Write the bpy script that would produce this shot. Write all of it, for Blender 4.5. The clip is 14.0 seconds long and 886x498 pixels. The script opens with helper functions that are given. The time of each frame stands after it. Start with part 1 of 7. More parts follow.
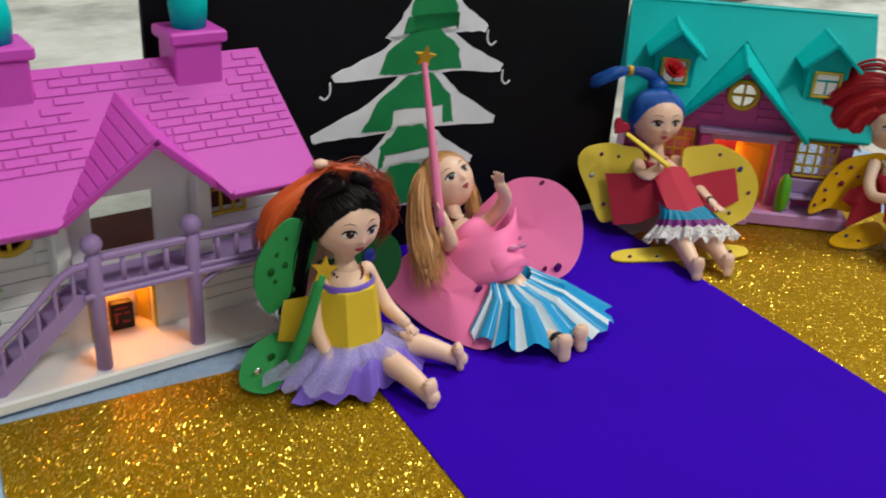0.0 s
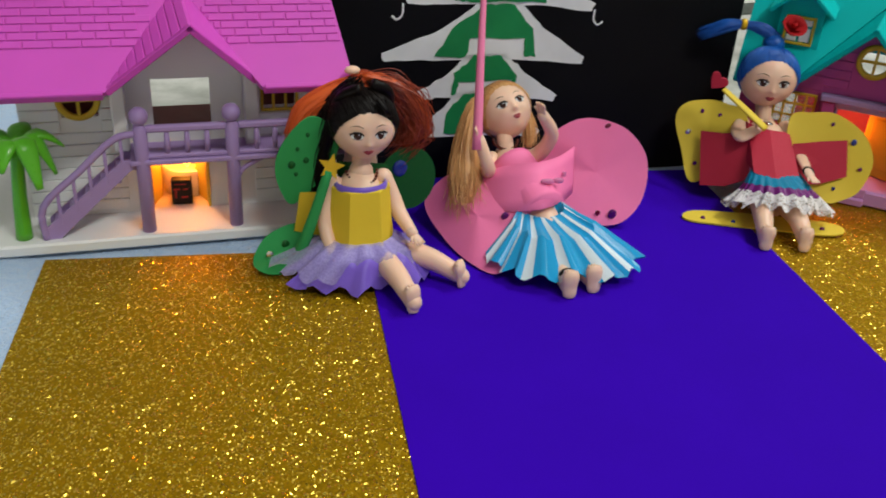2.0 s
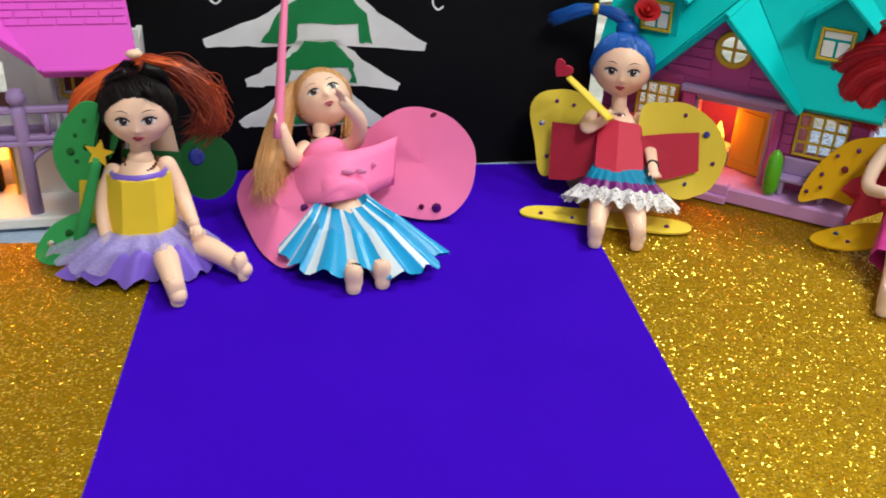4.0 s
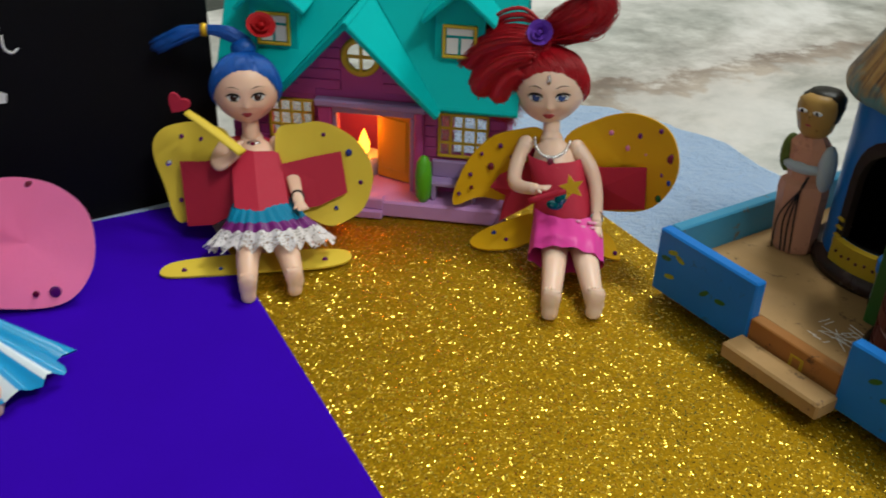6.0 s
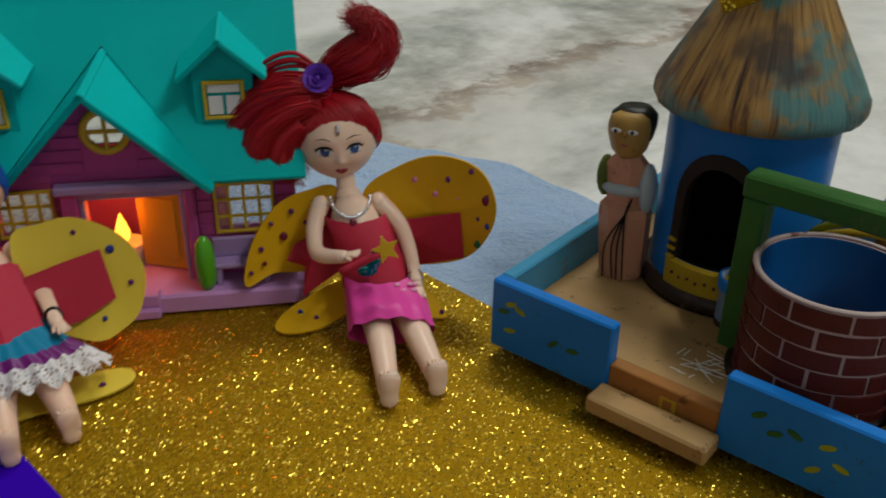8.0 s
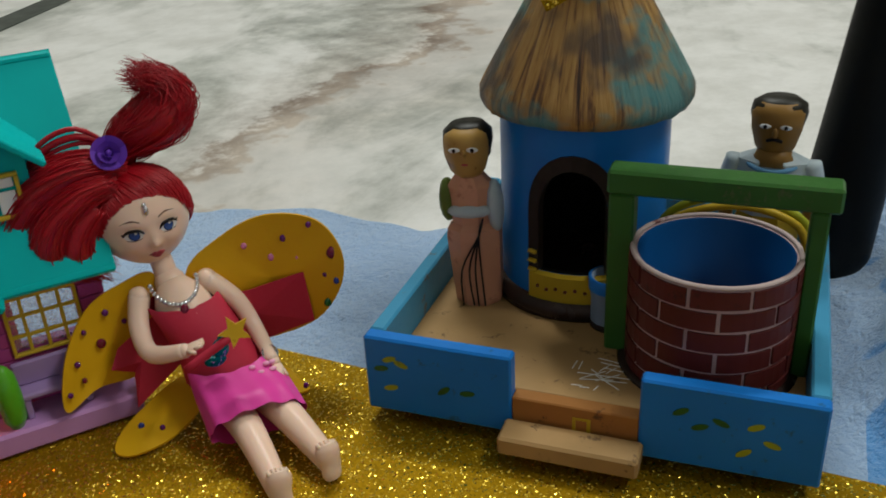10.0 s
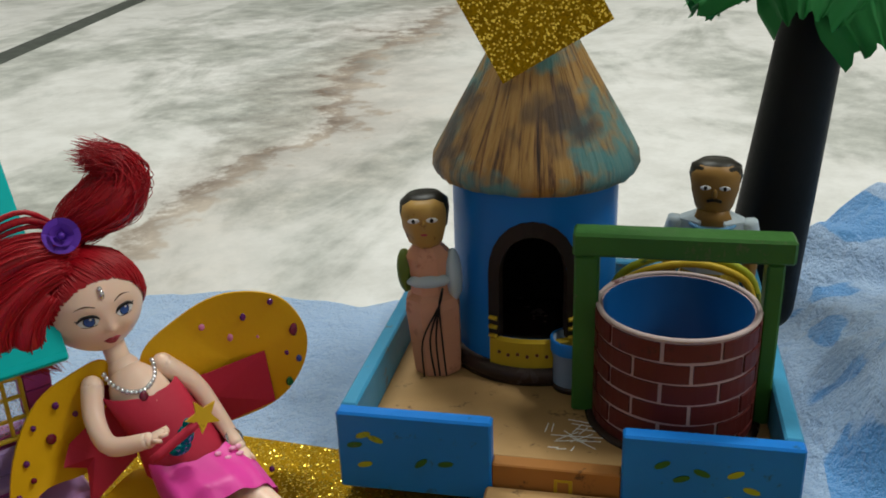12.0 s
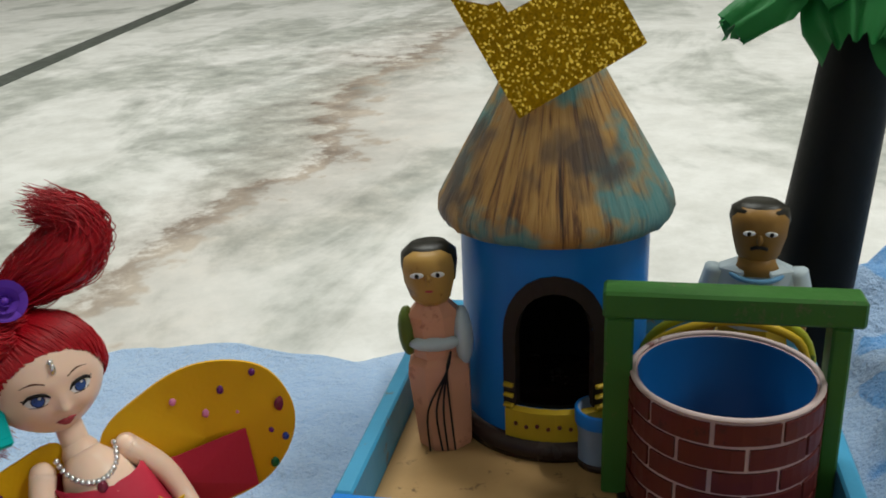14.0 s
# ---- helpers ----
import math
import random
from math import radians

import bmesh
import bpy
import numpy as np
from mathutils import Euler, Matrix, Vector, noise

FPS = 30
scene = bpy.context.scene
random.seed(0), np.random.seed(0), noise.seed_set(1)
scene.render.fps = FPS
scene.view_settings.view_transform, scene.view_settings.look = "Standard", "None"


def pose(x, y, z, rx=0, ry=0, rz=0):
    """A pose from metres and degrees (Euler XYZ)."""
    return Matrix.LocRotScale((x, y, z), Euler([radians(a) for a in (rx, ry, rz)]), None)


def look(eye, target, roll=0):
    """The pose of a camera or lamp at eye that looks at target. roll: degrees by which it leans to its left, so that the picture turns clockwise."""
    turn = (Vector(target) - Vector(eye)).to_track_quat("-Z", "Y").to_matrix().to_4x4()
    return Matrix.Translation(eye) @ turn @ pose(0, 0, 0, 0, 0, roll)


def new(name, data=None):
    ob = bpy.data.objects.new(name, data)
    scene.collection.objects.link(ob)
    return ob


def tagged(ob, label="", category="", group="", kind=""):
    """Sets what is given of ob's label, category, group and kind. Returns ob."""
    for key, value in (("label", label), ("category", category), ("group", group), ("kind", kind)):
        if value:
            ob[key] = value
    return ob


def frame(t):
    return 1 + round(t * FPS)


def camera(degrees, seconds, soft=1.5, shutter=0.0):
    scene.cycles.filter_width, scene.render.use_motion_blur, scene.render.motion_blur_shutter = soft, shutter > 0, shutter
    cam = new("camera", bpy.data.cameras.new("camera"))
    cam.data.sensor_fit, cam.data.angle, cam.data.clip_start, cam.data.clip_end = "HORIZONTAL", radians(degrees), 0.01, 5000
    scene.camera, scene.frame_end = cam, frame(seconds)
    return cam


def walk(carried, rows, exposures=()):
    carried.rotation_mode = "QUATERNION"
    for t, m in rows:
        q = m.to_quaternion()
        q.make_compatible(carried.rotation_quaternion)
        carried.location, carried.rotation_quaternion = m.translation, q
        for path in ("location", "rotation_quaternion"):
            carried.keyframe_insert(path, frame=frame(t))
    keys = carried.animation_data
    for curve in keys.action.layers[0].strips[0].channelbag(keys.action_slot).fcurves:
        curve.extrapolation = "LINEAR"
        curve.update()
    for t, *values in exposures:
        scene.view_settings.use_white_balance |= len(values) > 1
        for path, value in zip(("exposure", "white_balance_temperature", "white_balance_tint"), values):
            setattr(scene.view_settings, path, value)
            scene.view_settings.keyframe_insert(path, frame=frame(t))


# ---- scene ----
cam = camera(51.6, 14.0, 1.8, 0.5)
PATH = [
    (0, (-0.029, 0.008, 0.243), (0.119, 1.797, -0.638), 3.9),
    (0.5, (0.002, -0.006, 0.243), (-0.047, 1.781, -0.654), 3.9),
    (1, (0.034, -0.006, 0.238), (-0.149, 1.767, -0.668), 4.6),
    (1.5, (0.072, -0.003, 0.231), (-0.226, 1.742, -0.7), 4.5),
    (2, (0.096, -0.002, 0.228), (-0.328, 1.704, -0.725), 3.8),
    (2.2, (0.105, 0.001, 0.23), (-0.366, 1.693, -0.727), 3.5),
    (4.3, (0.219, 0.062, 0.22), (-0.33, 1.729, -0.74), 2.6),
    (4.5, (0.216, 0.067, 0.23), (-0.259, 1.735, -0.767), 3.6),
    (5, (0.225, 0.089, 0.233), (-0.089, 1.799, -0.756), 3.7),
    (5.5, (0.226, 0.105, 0.238), (0.155, 1.834, -0.765), 3.5),
    (6, (0.229, 0.118, 0.235), (0.315, 1.844, -0.772), 2.0),
    (6.5, (0.228, 0.135, 0.233), (0.45, 1.85, -0.772), 1.9),
    (7, (0.221, 0.152, 0.23), (0.616, 1.849, -0.752), 2.1),
    (7.5, (0.215, 0.167, 0.225), (0.697, 1.847, -0.747), 1.4),
    (8, (0.213, 0.185, 0.226), (0.832, 1.828, -0.732), 1.0),
    (8.5, (0.209, 0.204, 0.223), (0.976, 1.787, -0.729), -0.4),
    (9, (0.207, 0.218, 0.216), (1.138, 1.727, -0.709), -0.2),
    (9.2, (0.205, 0.222, 0.213), (1.173, 1.711, -0.706), -0.9),
    (11.3, (0.167, 0.253, 0.221), (1.486, 1.511, -0.604), -2.2),
    (11.5, (0.164, 0.255, 0.219), (1.508, 1.516, -0.558), -2.0),
    (12, (0.166, 0.258, 0.213), (1.527, 1.515, -0.54), -2.1),
    (12.5, (0.173, 0.263, 0.212), (1.542, 1.518, -0.531), -2.1),
    (13, (0.179, 0.269, 0.21), (1.545, 1.521, -0.544), -1.9),
    (13.5, (0.187, 0.281, 0.216), (1.553, 1.545, -0.516), -2.1),
    (14, (0.199, 0.292, 0.207), (1.577, 1.558, -0.5), -2.5),
]
walk(cam, [(t, look(eye, target, roll)) for t, eye, target, roll in PATH], [(0.0, -0.15), (2.0, -0.23), (4.5, 0.3), (5.0, -0.05), (5.5, -0.36), (6.0, -0.36), (6.5, -0.4), (7.0, -0.7), (7.5, -0.3), (8.0, -0.85), (8.5, -0.95), (9.0, -0.9), (11.5, -0.33), (12.0, -0.33), (13.0, -0.3), (14.0, -0.2)])

# ---- world and light ----
world = bpy.data.worlds.new("world")
scene.world = world
world.use_nodes = True
world.node_tree.nodes["Background"].inputs[0].default_value = (0.9, 0.95, 1.0, 1)
world.node_tree.nodes["Background"].inputs[1].default_value = 0.03


def area_lamp(name, eye, target, sx, sy, power, colour):
    d = bpy.data.lights.new(name, "AREA")
    d.shape, d.size, d.size_y, d.energy, d.color = "RECTANGLE", sx, sy, power, colour
    ob = new(name, d)
    ob.matrix_world = look(eye, target)
    return ob


def flame_lamp(name, at, power, colour, size):
    d = bpy.data.lights.new(name, "POINT")
    d.energy, d.color, d.shadow_soft_size = power, colour, size
    ob = new(name, d)
    ob.location = at
    return ob


# the room's ceiling tube behind the set, and a fill lamp added behind the viewer
area_lamp("ceiling_tube", (1.15, 1.55, 2.55), (0.15, 0.5, 0.0), 1.2, 0.2, 50.0, (0.97, 1.0, 0.95))
area_lamp("rear_fill", (1.5, -0.6, 2.45), (0.15, 0.35, 0.0), 1.2, 0.2, 44.0, (0.97, 1.0, 0.96))

# ---- materials ----


class Nodes:
    def __init__(self, name):
        self.m = bpy.data.materials.new(name)
        self.m.use_nodes = True
        self.t = self.m.node_tree
        self.b = self.t.nodes["Principled BSDF"]

    def add(self, kind, **values):
        n = self.t.nodes.new(kind)
        for k, v in values.items():
            n.inputs[k.replace("_", " ")].default_value = v
        return n

    def link(self, a, b):
        self.t.links.new(a, b)

    def coords(self, scale=1.0):
        tc = self.add("ShaderNodeTexCoord")
        mp = self.add("ShaderNodeMapping")
        mp.inputs["Scale"].default_value = scale if isinstance(scale, tuple) else (scale,) * 3
        self.link(tc.outputs["Object"], mp.inputs["Vector"])
        return mp.outputs["Vector"]

    def noise(self, scale, detail=3.0, rough=0.55, vec=None, distortion=0.0):
        n = self.add("ShaderNodeTexNoise", Scale=scale, Detail=detail, Roughness=rough, Distortion=distortion)
        self.link(vec or self.coords(), n.inputs["Vector"])
        return n.outputs["Fac"]

    def ramp(self, fac, *stops):
        r = self.add("ShaderNodeValToRGB")
        e = r.color_ramp.elements
        while len(e) < len(stops):
            e.new(0.5)
        for el, (p, c) in zip(e, stops):
            el.position, el.color = p, (*c, 1) if len(c) == 3 else c
        self.link(fac, r.inputs["Fac"])
        return r.outputs["Color"]

    def mix(self, fac, a, b, kind="MIX"):
        n = self.t.nodes.new("ShaderNodeMix")
        n.data_type, n.blend_type = "RGBA", kind
        for v, s in ((fac, n.inputs[0]), (a, n.inputs[6]), (b, n.inputs[7])):
            if isinstance(v, (int, float)):
                s.default_value = v
            elif isinstance(v, tuple):
                s.default_value = (*v, 1) if len(v) == 3 else v
            else:
                self.link(v, s)
        return n.outputs[2]

    def bump(self, height, strength, distance=0.001):
        n = self.add("ShaderNodeBump", Strength=strength, Distance=distance)
        self.link(height, n.inputs["Height"])
        self.link(n.outputs["Normal"], self.b.inputs["Normal"])

    def math(self, op, a, b=0.0):
        n = self.t.nodes.new("ShaderNodeMath")
        n.operation = op
        for v, s in ((a, n.inputs[0]), (b, n.inputs[1])):
            if isinstance(v, (int, float)):
                s.default_value = v
            else:
                self.link(v, s)
        return n.outputs[0]


def surface(name, colour, rough=0.5, var=0.12, grain=260.0, bump=0.15, metal=0.0, sheen=0.0, coat=0.0, sss=0.0, spec=0.25, chips=None):
    """Plain stuff with mottling at two scales, fine relief and uneven gloss."""
    n = Nodes(name)
    big, fine = n.noise(22.0, 3), n.noise(grain, 4, 0.65)
    lo = tuple(c * (1 - var) for c in colour)
    hi = tuple(min(1.0, c * (1 + var)) for c in colour)
    col = n.mix(n.math("MULTIPLY", fine, 0.6), n.ramp(big, (0.3, lo), (0.7, hi)), colour)
    if chips:
        # paint rubbed through to what lies under it
        rub = n.noise(95.0, 6, 0.7)
        col = n.mix(n.ramp(rub, (0.60, (0, 0, 0)), (0.66, (0.9,) * 3)), col, chips)
    n.link(col, n.b.inputs["Base Color"])
    n.link(n.ramp(fine, (0.2, (rough * 0.8,) * 3), (0.8, (min(1, rough * 1.2),) * 3)), n.b.inputs["Roughness"])
    n.b.inputs["Metallic"].default_value = metal
    n.b.inputs["Specular IOR Level"].default_value = spec
    n.b.inputs["Sheen Weight"].default_value = sheen
    n.b.inputs["Coat Weight"].default_value = coat
    n.b.inputs["Subsurface Weight"].default_value = sss
    n.b.inputs["Subsurface Radius"].default_value = (0.004, 0.002, 0.001)
    n.b.inputs["Subsurface Scale"].default_value = 0.5
    n.bump(fine, bump, 0.0004)
    return n.m


def glitter(name, base, bright, cell=1500.0):
    """Glitter foam: dull flakes that lie nearly flat, and some bright ones that face their own way."""
    n = Nodes(name)
    v = n.add("ShaderNodeTexVoronoi", Scale=cell)
    n.link(n.coords(), v.inputs["Vector"])
    sep = n.add("ShaderNodeSeparateColor")
    n.link(v.outputs["Color"], sep.inputs[0])
    spark = n.ramp(sep.outputs[1], (0.80, (0, 0, 0)), (0.86, (1, 1, 1)))
    geo = n.add("ShaderNodeNewGeometry")
    off = n.t.nodes.new("ShaderNodeVectorMath")
    off.operation = "SUBTRACT"
    cmb = n.add("ShaderNodeCombineXYZ")
    n.link(sep.outputs[0], cmb.inputs[0])
    n.link(n.math("FRACT", n.math("MULTIPLY", sep.outputs[2], 7.3)), cmb.inputs[1])
    n.link(cmb.outputs[0], off.inputs[0])
    off.inputs[1].default_value = (0.5, 0.5, 0.0)
    sc = n.t.nodes.new("ShaderNodeVectorMath")
    sc.operation = "SCALE"
    n.link(off.outputs[0], sc.inputs[0])
    n.link(n.math("ADD", n.math("MULTIPLY", spark, 0.85), 0.30), sc.inputs["Scale"])
    su = n.t.nodes.new("ShaderNodeVectorMath")
    n.link(geo.outputs["Normal"], su.inputs[0])
    n.link(sc.outputs[0], su.inputs[1])
    no = n.t.nodes.new("ShaderNodeVectorMath")
    no.operation = "NORMALIZE"
    n.link(su.outputs[0], no.inputs[0])
    n.link(no.outputs[0], n.b.inputs["Normal"])
    big = n.noise(14.0, 3)
    dull = n.mix(n.math("MULTIPLY", big, 0.5), n.mix(sep.outputs[0], tuple(c * 0.75 for c in base), tuple(c * 1.3 for c in base)), tuple(c * 0.7 for c in base))
    n.link(n.mix(spark, dull, bright), n.b.inputs["Base Color"])
    n.link(n.math("ADD", n.math("MULTIPLY", spark, 0.45), 0.55), n.b.inputs["Metallic"])
    n.b.inputs["Specular IOR Level"].default_value = 0.05
    n.link(n.math("SUBTRACT", 0.55, n.math("MULTIPLY", spark, 0.29)), n.b.inputs["Roughness"])
    return n.m


def strands(name, dark, light, scale=(2600, 2600, 160), rough=0.38, spec=0.4):
    n = Nodes(name)
    vec = n.coords(scale)
    f = n.noise(1.0, 2, 0.6, vec)
    big = n.noise(60.0, 2)
    col = n.mix(n.math("MULTIPLY", big, 0.6), n.ramp(f, (0.3, dark), (0.7, light)), dark)
    n.link(col, n.b.inputs["Base Color"])
    n.b.inputs["Roughness"].default_value = rough
    n.b.inputs["Specular IOR Level"].default_value = spec
    n.bump(f, 0.35, 0.0003)
    return n.m


def marble():
    n = Nodes("marble_floor")
    tc = n.add("ShaderNodeTexCoord")
    o = tc.outputs["Object"]
    warp = n.add("ShaderNodeTexNoise", Scale=2.2, Detail=6.0, Roughness=0.62)
    n.link(o, warp.inputs["Vector"])
    turned = n.add("ShaderNodeMapping")
    turned.vector_type = "TEXTURE"
    turned.inputs["Rotation"].default_value = (0, 0, radians(33.0))
    turned.inputs["Scale"].default_value = (1.9, 0.85, 1.0)
    n.link(o, turned.inputs["Vector"])
    cloud = n.noise(4.4, 9, 0.62, turned.outputs["Vector"], 0.5)
    fine = n.noise(21.0, 10, 0.72, o, 0.0)
    mp = n.add("ShaderNodeMapping")
    mp.vector_type = "TEXTURE"
    mp.inputs["Location"].default_value = (0.40, 0.715, 0)
    mp.inputs["Rotation"].default_value = (0, 0, radians(33.0))
    n.link(o, mp.inputs["Vector"])
    sx = n.add("ShaderNodeSeparateXYZ")
    n.link(mp.outputs["Vector"], sx.inputs[0])
    wob = n.math("MULTIPLY", n.math("SUBTRACT", warp.outputs["Fac"], 0.5), 0.55)
    wob2 = n.math("MULTIPLY", n.math("SUBTRACT", fine, 0.5), 0.22)
    across = n.math("ABSOLUTE", n.math("ADD", n.math("ADD", sx.outputs[1], wob), wob2))
    vein = n.ramp(across, (0.0, (1, 1, 1)), (0.011, (0.95,) * 3), (0.030, (0.40,) * 3), (0.16, (0, 0, 0)))
    white = n.ramp(fine, (0.3, (0.58, 0.57, 0.53)), (0.6, (0.77, 0.76, 0.73)))
    grey = n.ramp(fine, (0.32, (0.20, 0.215, 0.19)), (0.5, (0.40, 0.41, 0.37)), (0.66, (0.60, 0.60, 0.55)))
    side = n.ramp(n.math("ADD", sx.outputs[1], n.math("MULTIPLY", wob, 1.0)), (0.0, (0.0,) * 3), (0.06, (1,) * 3), (0.32, (0.85,) * 3), (0.60, (0.1,) * 3))
    cloud = n.math("ADD", n.math("SUBTRACT", cloud, 0.055), n.math("MULTIPLY", side, 0.10))
    col = n.mix(n.ramp(cloud, (0.45, (0, 0, 0)), (0.54, (0.75,) * 3), (0.70, (1.0,) * 3)), white, grey)
    col = n.mix(n.math("MULTIPLY", vein, 0.95), col, n.ramp(fine, (0.35, (0.16, 0.11, 0.08)), (0.65, (0.50, 0.42, 0.34))))
    n.link(col, n.b.inputs["Base Color"])
    n.link(n.ramp(fine, (0.2, (0.32,) * 3), (0.8, (0.5,) * 3)), n.b.inputs["Roughness"])
    n.bump(fine, 0.05, 0.001)
    return n.m


def fleece():
    n = Nodes("fleece")
    f = n.noise(520.0, 4, 0.7)
    mid = n.noise(60.0, 4, 0.6)
    big = n.noise(6.0, 3)
    col = n.mix(n.math("MULTIPLY", mid, 0.5), n.ramp(big, (0.3, (0.32, 0.50, 0.78)), (0.7, (0.46, 0.64, 0.88))), n.ramp(f, (0.3, (0.30, 0.48, 0.78)), (0.7, (0.64, 0.77, 0.93))))
    # bright blue printed flowers on the end of the cloth past the tray
    tc = n.add("ShaderNodeTexCoord")
    dot = n.t.nodes.new("ShaderNodeVectorMath")
    dot.operation = "DOT_PRODUCT"
    n.link(tc.outputs["Object"], dot.inputs[0])
    dot.inputs[1].default_value = (0.506, -0.8625, 0.0)
    end = n.math("GREATER_THAN", dot.outputs["Value"], -0.062)
    flower = n.ramp(n.noise(17.0, 2, 0.4, None, 1.2), (0.55, (0, 0, 0)), (0.585, (0.85,) * 3))
    col = n.mix(n.math("MULTIPLY", end, flower), col, (0.06, 0.32, 0.74))
    n.link(col, n.b.inputs["Base Color"])
    n.b.inputs["Roughness"].default_value = 0.95
    n.b.inputs["Sheen Weight"].default_value = 0.5
    n.bump(n.math("ADD", n.math("MULTIPLY", f, 0.5), n.math("ADD", mid, n.noise(170.0, 4, 0.7))), 1.0, 0.0035)
    return n.m


def thatch():
    n = Nodes("painted_thatch")
    tc = n.add("ShaderNodeTexCoord")
    s = n.add("ShaderNodeSeparateXYZ")
    n.link(tc.outputs["Object"], s.inputs[0])
    ang = n.math("ARCTAN2", s.outputs[1], s.outputs[0])
    cb = n.add("ShaderNodeCombineXYZ")
    n.link(n.math("MULTIPLY", ang, 15.0), cb.inputs[0])
    n.link(n.math("MULTIPLY", s.outputs[2], 28.0), cb.inputs[1])
    streak = n.noise(1.0, 5, 0.65, cb.outputs[0], 0.3)
    patch = n.noise(26.0, 4, 0.6)
    col = n.ramp(streak, (0.33, (0.025, 0.010, 0.005)), (0.40, (0.16, 0.07, 0.02)), (0.48, (0.36, 0.19, 0.045)), (0.78, (0.48, 0.29, 0.09)))
    col = n.mix(n.ramp(patch, (0.50, (0, 0, 0)), (0.58, (0.85,) * 3)), col, (0.05, 0.23, 0.24))
    col = n.mix(n.ramp(n.noise(30.0, 3, 0.5, n.coords((1.3, 1, 1))), (0.53, (0, 0, 0)), (0.63, (0.85,) * 3)), col, (0.05, 0.035, 0.03))
    n.link(col, n.b.inputs["Base Color"])
    n.b.inputs["Roughness"].default_value = 0.5
    n.bump(streak, 0.8, 0.0015)
    return n.m


def see_through(name, colour, clear, rough=0.5):
    n = Nodes(name)
    n.b.inputs["Base Color"].default_value = (*colour, 1)
    n.b.inputs["Roughness"].default_value = rough
    f = n.noise(900.0, 2)
    n.link(n.ramp(f, (0.4, (1 - clear * 1.08,) * 3), (0.6, (1 - clear * 0.92,) * 3)), n.b.inputs["Alpha"])
    return n.m


def lace():
    """White lace: threads round many small holes, denser towards its flowers."""
    n = Nodes("white_lace")
    n.b.inputs["Base Color"].default_value = (0.80, 0.76, 0.76, 1)
    n.b.inputs["Roughness"].default_value = 0.8
    v = n.add("ShaderNodeTexVoronoi", Scale=620.0)
    v.feature = "DISTANCE_TO_EDGE"
    n.link(n.coords(), v.inputs["Vector"])
    net = n.ramp(v.outputs["Distance"], (0.10, (1, 1, 1)), (0.22, (0.12,) * 3))
    flower = n.ramp(n.noise(260.0, 3), (0.48, (0, 0, 0)), (0.56, (1, 1, 1)))
    n.link(n.mix(flower, net, (1.0, 1.0, 1.0)), n.b.inputs["Alpha"])
    n.bump(v.outputs["Distance"], 0.5, 0.0004)
    return n.m


def glow(name, colour, power):
    n = Nodes(name)
    n.b.inputs["Base Color"].default_value = (*colour, 1)
    n.b.inputs["Emission Color"].default_value = (*colour, 1)
    n.b.inputs["Emission Strength"].default_value = power
    return n.m


GOLD = glitter("gold_glitter_foam", (0.33, 0.185, 0.004), (1.0, 0.70, 0.10))
PURPLE = surface("purple_card", (0.036, 0.0005, 0.42), 0.8, 0.05, 900, 0.1, spec=0.05)
BLACK = surface("black_card", (0.004, 0.004, 0.005), 0.6, 0.2, 500, 0.15, spec=0.12)
CHALK = surface("white_brushed_paint", (0.84, 0.85, 0.84), 0.8, 0.2, 160, 0.4)
LEAFGREEN = surface("green_brushed_paint", (0.012, 0.24, 0.07), 0.6, 0.25, 160, 0.3)
PINKROOF = surface("pink_roof_plastic", (0.62, 0.075, 0.50), 0.42, 0.05, 500, 0.08, sss=0.05)
LILAC = surface("lilac_plastic", (0.38, 0.25, 0.50), 0.4, 0.06, 500, 0.08)
WHITEP = surface("white_plastic", (0.83, 0.82, 0.81), 0.42, 0.05, 400, 0.08)
TEAL = surface("teal_plastic", (0.0, 0.45, 0.44), 0.42, 0.06, 500, 0.08, spec=0.12)
ROSEWALL = surface("rose_pink_plastic", (0.46, 0.07, 0.29), 0.45, 0.08, 400, 0.1)
BASEPINK = surface("pale_pink_plastic", (0.55, 0.28, 0.60), 0.4, 0.05, 400, 0.08)
YELLOWP = surface("yellow_plastic", (0.62, 0.42, 0.03), 0.4, 0.08, 400, 0.08)
GREENP = surface("lime_plastic", (0.10, 0.42, 0.02), 0.3, 0.08, 400, 0.08, coat=0.3)
DARKIN = surface("brown_upper_floor", (0.20, 0.06, 0.05), 0.6, 0.3, 90)
REDBOX = surface("dark_red_print", (0.30, 0.015, 0.018), 0.4, 0.1)
SKIN = surface("doll_vinyl", (0.86, 0.56, 0.41), 0.34, 0.03, 600, 0.03, sss=0.15)
SKINPALE = surface("pale_doll_vinyl", (0.87, 0.61, 0.47), 0.32, 0.03, 600, 0.03, sss=0.15)
EYEWHITE = surface("eye_white", (0.75, 0.75, 0.75), 0.25, 0.02)
EYEBLUE = surface("eye_blue", (0.05, 0.10, 0.30), 0.2, 0.05)
EYEDARK = surface("eye_brown", (0.05, 0.02, 0.015), 0.2, 0.05)
LIP = surface("lip_paint", (0.40, 0.05, 0.07), 0.35, 0.05)
BROW = surface("brow_paint", (0.13, 0.05, 0.025), 0.6, 0.05)
HAIRBLACK = strands("black_hair", (0.003, 0.002, 0.002), (0.012, 0.008, 0.007), spec=0.1, rough=0.3)
HAIRORANGE = strands("orange_hair", (0.55, 0.06, 0.01), (0.88, 0.18, 0.03))
HAIRCURL = strands("dark_red_hair", (0.16, 0.018, 0.008), (0.46, 0.07, 0.02))
HAIRBLOND = strands("blond_hair", (0.55, 0.24, 0.07), (0.80, 0.48, 0.22))
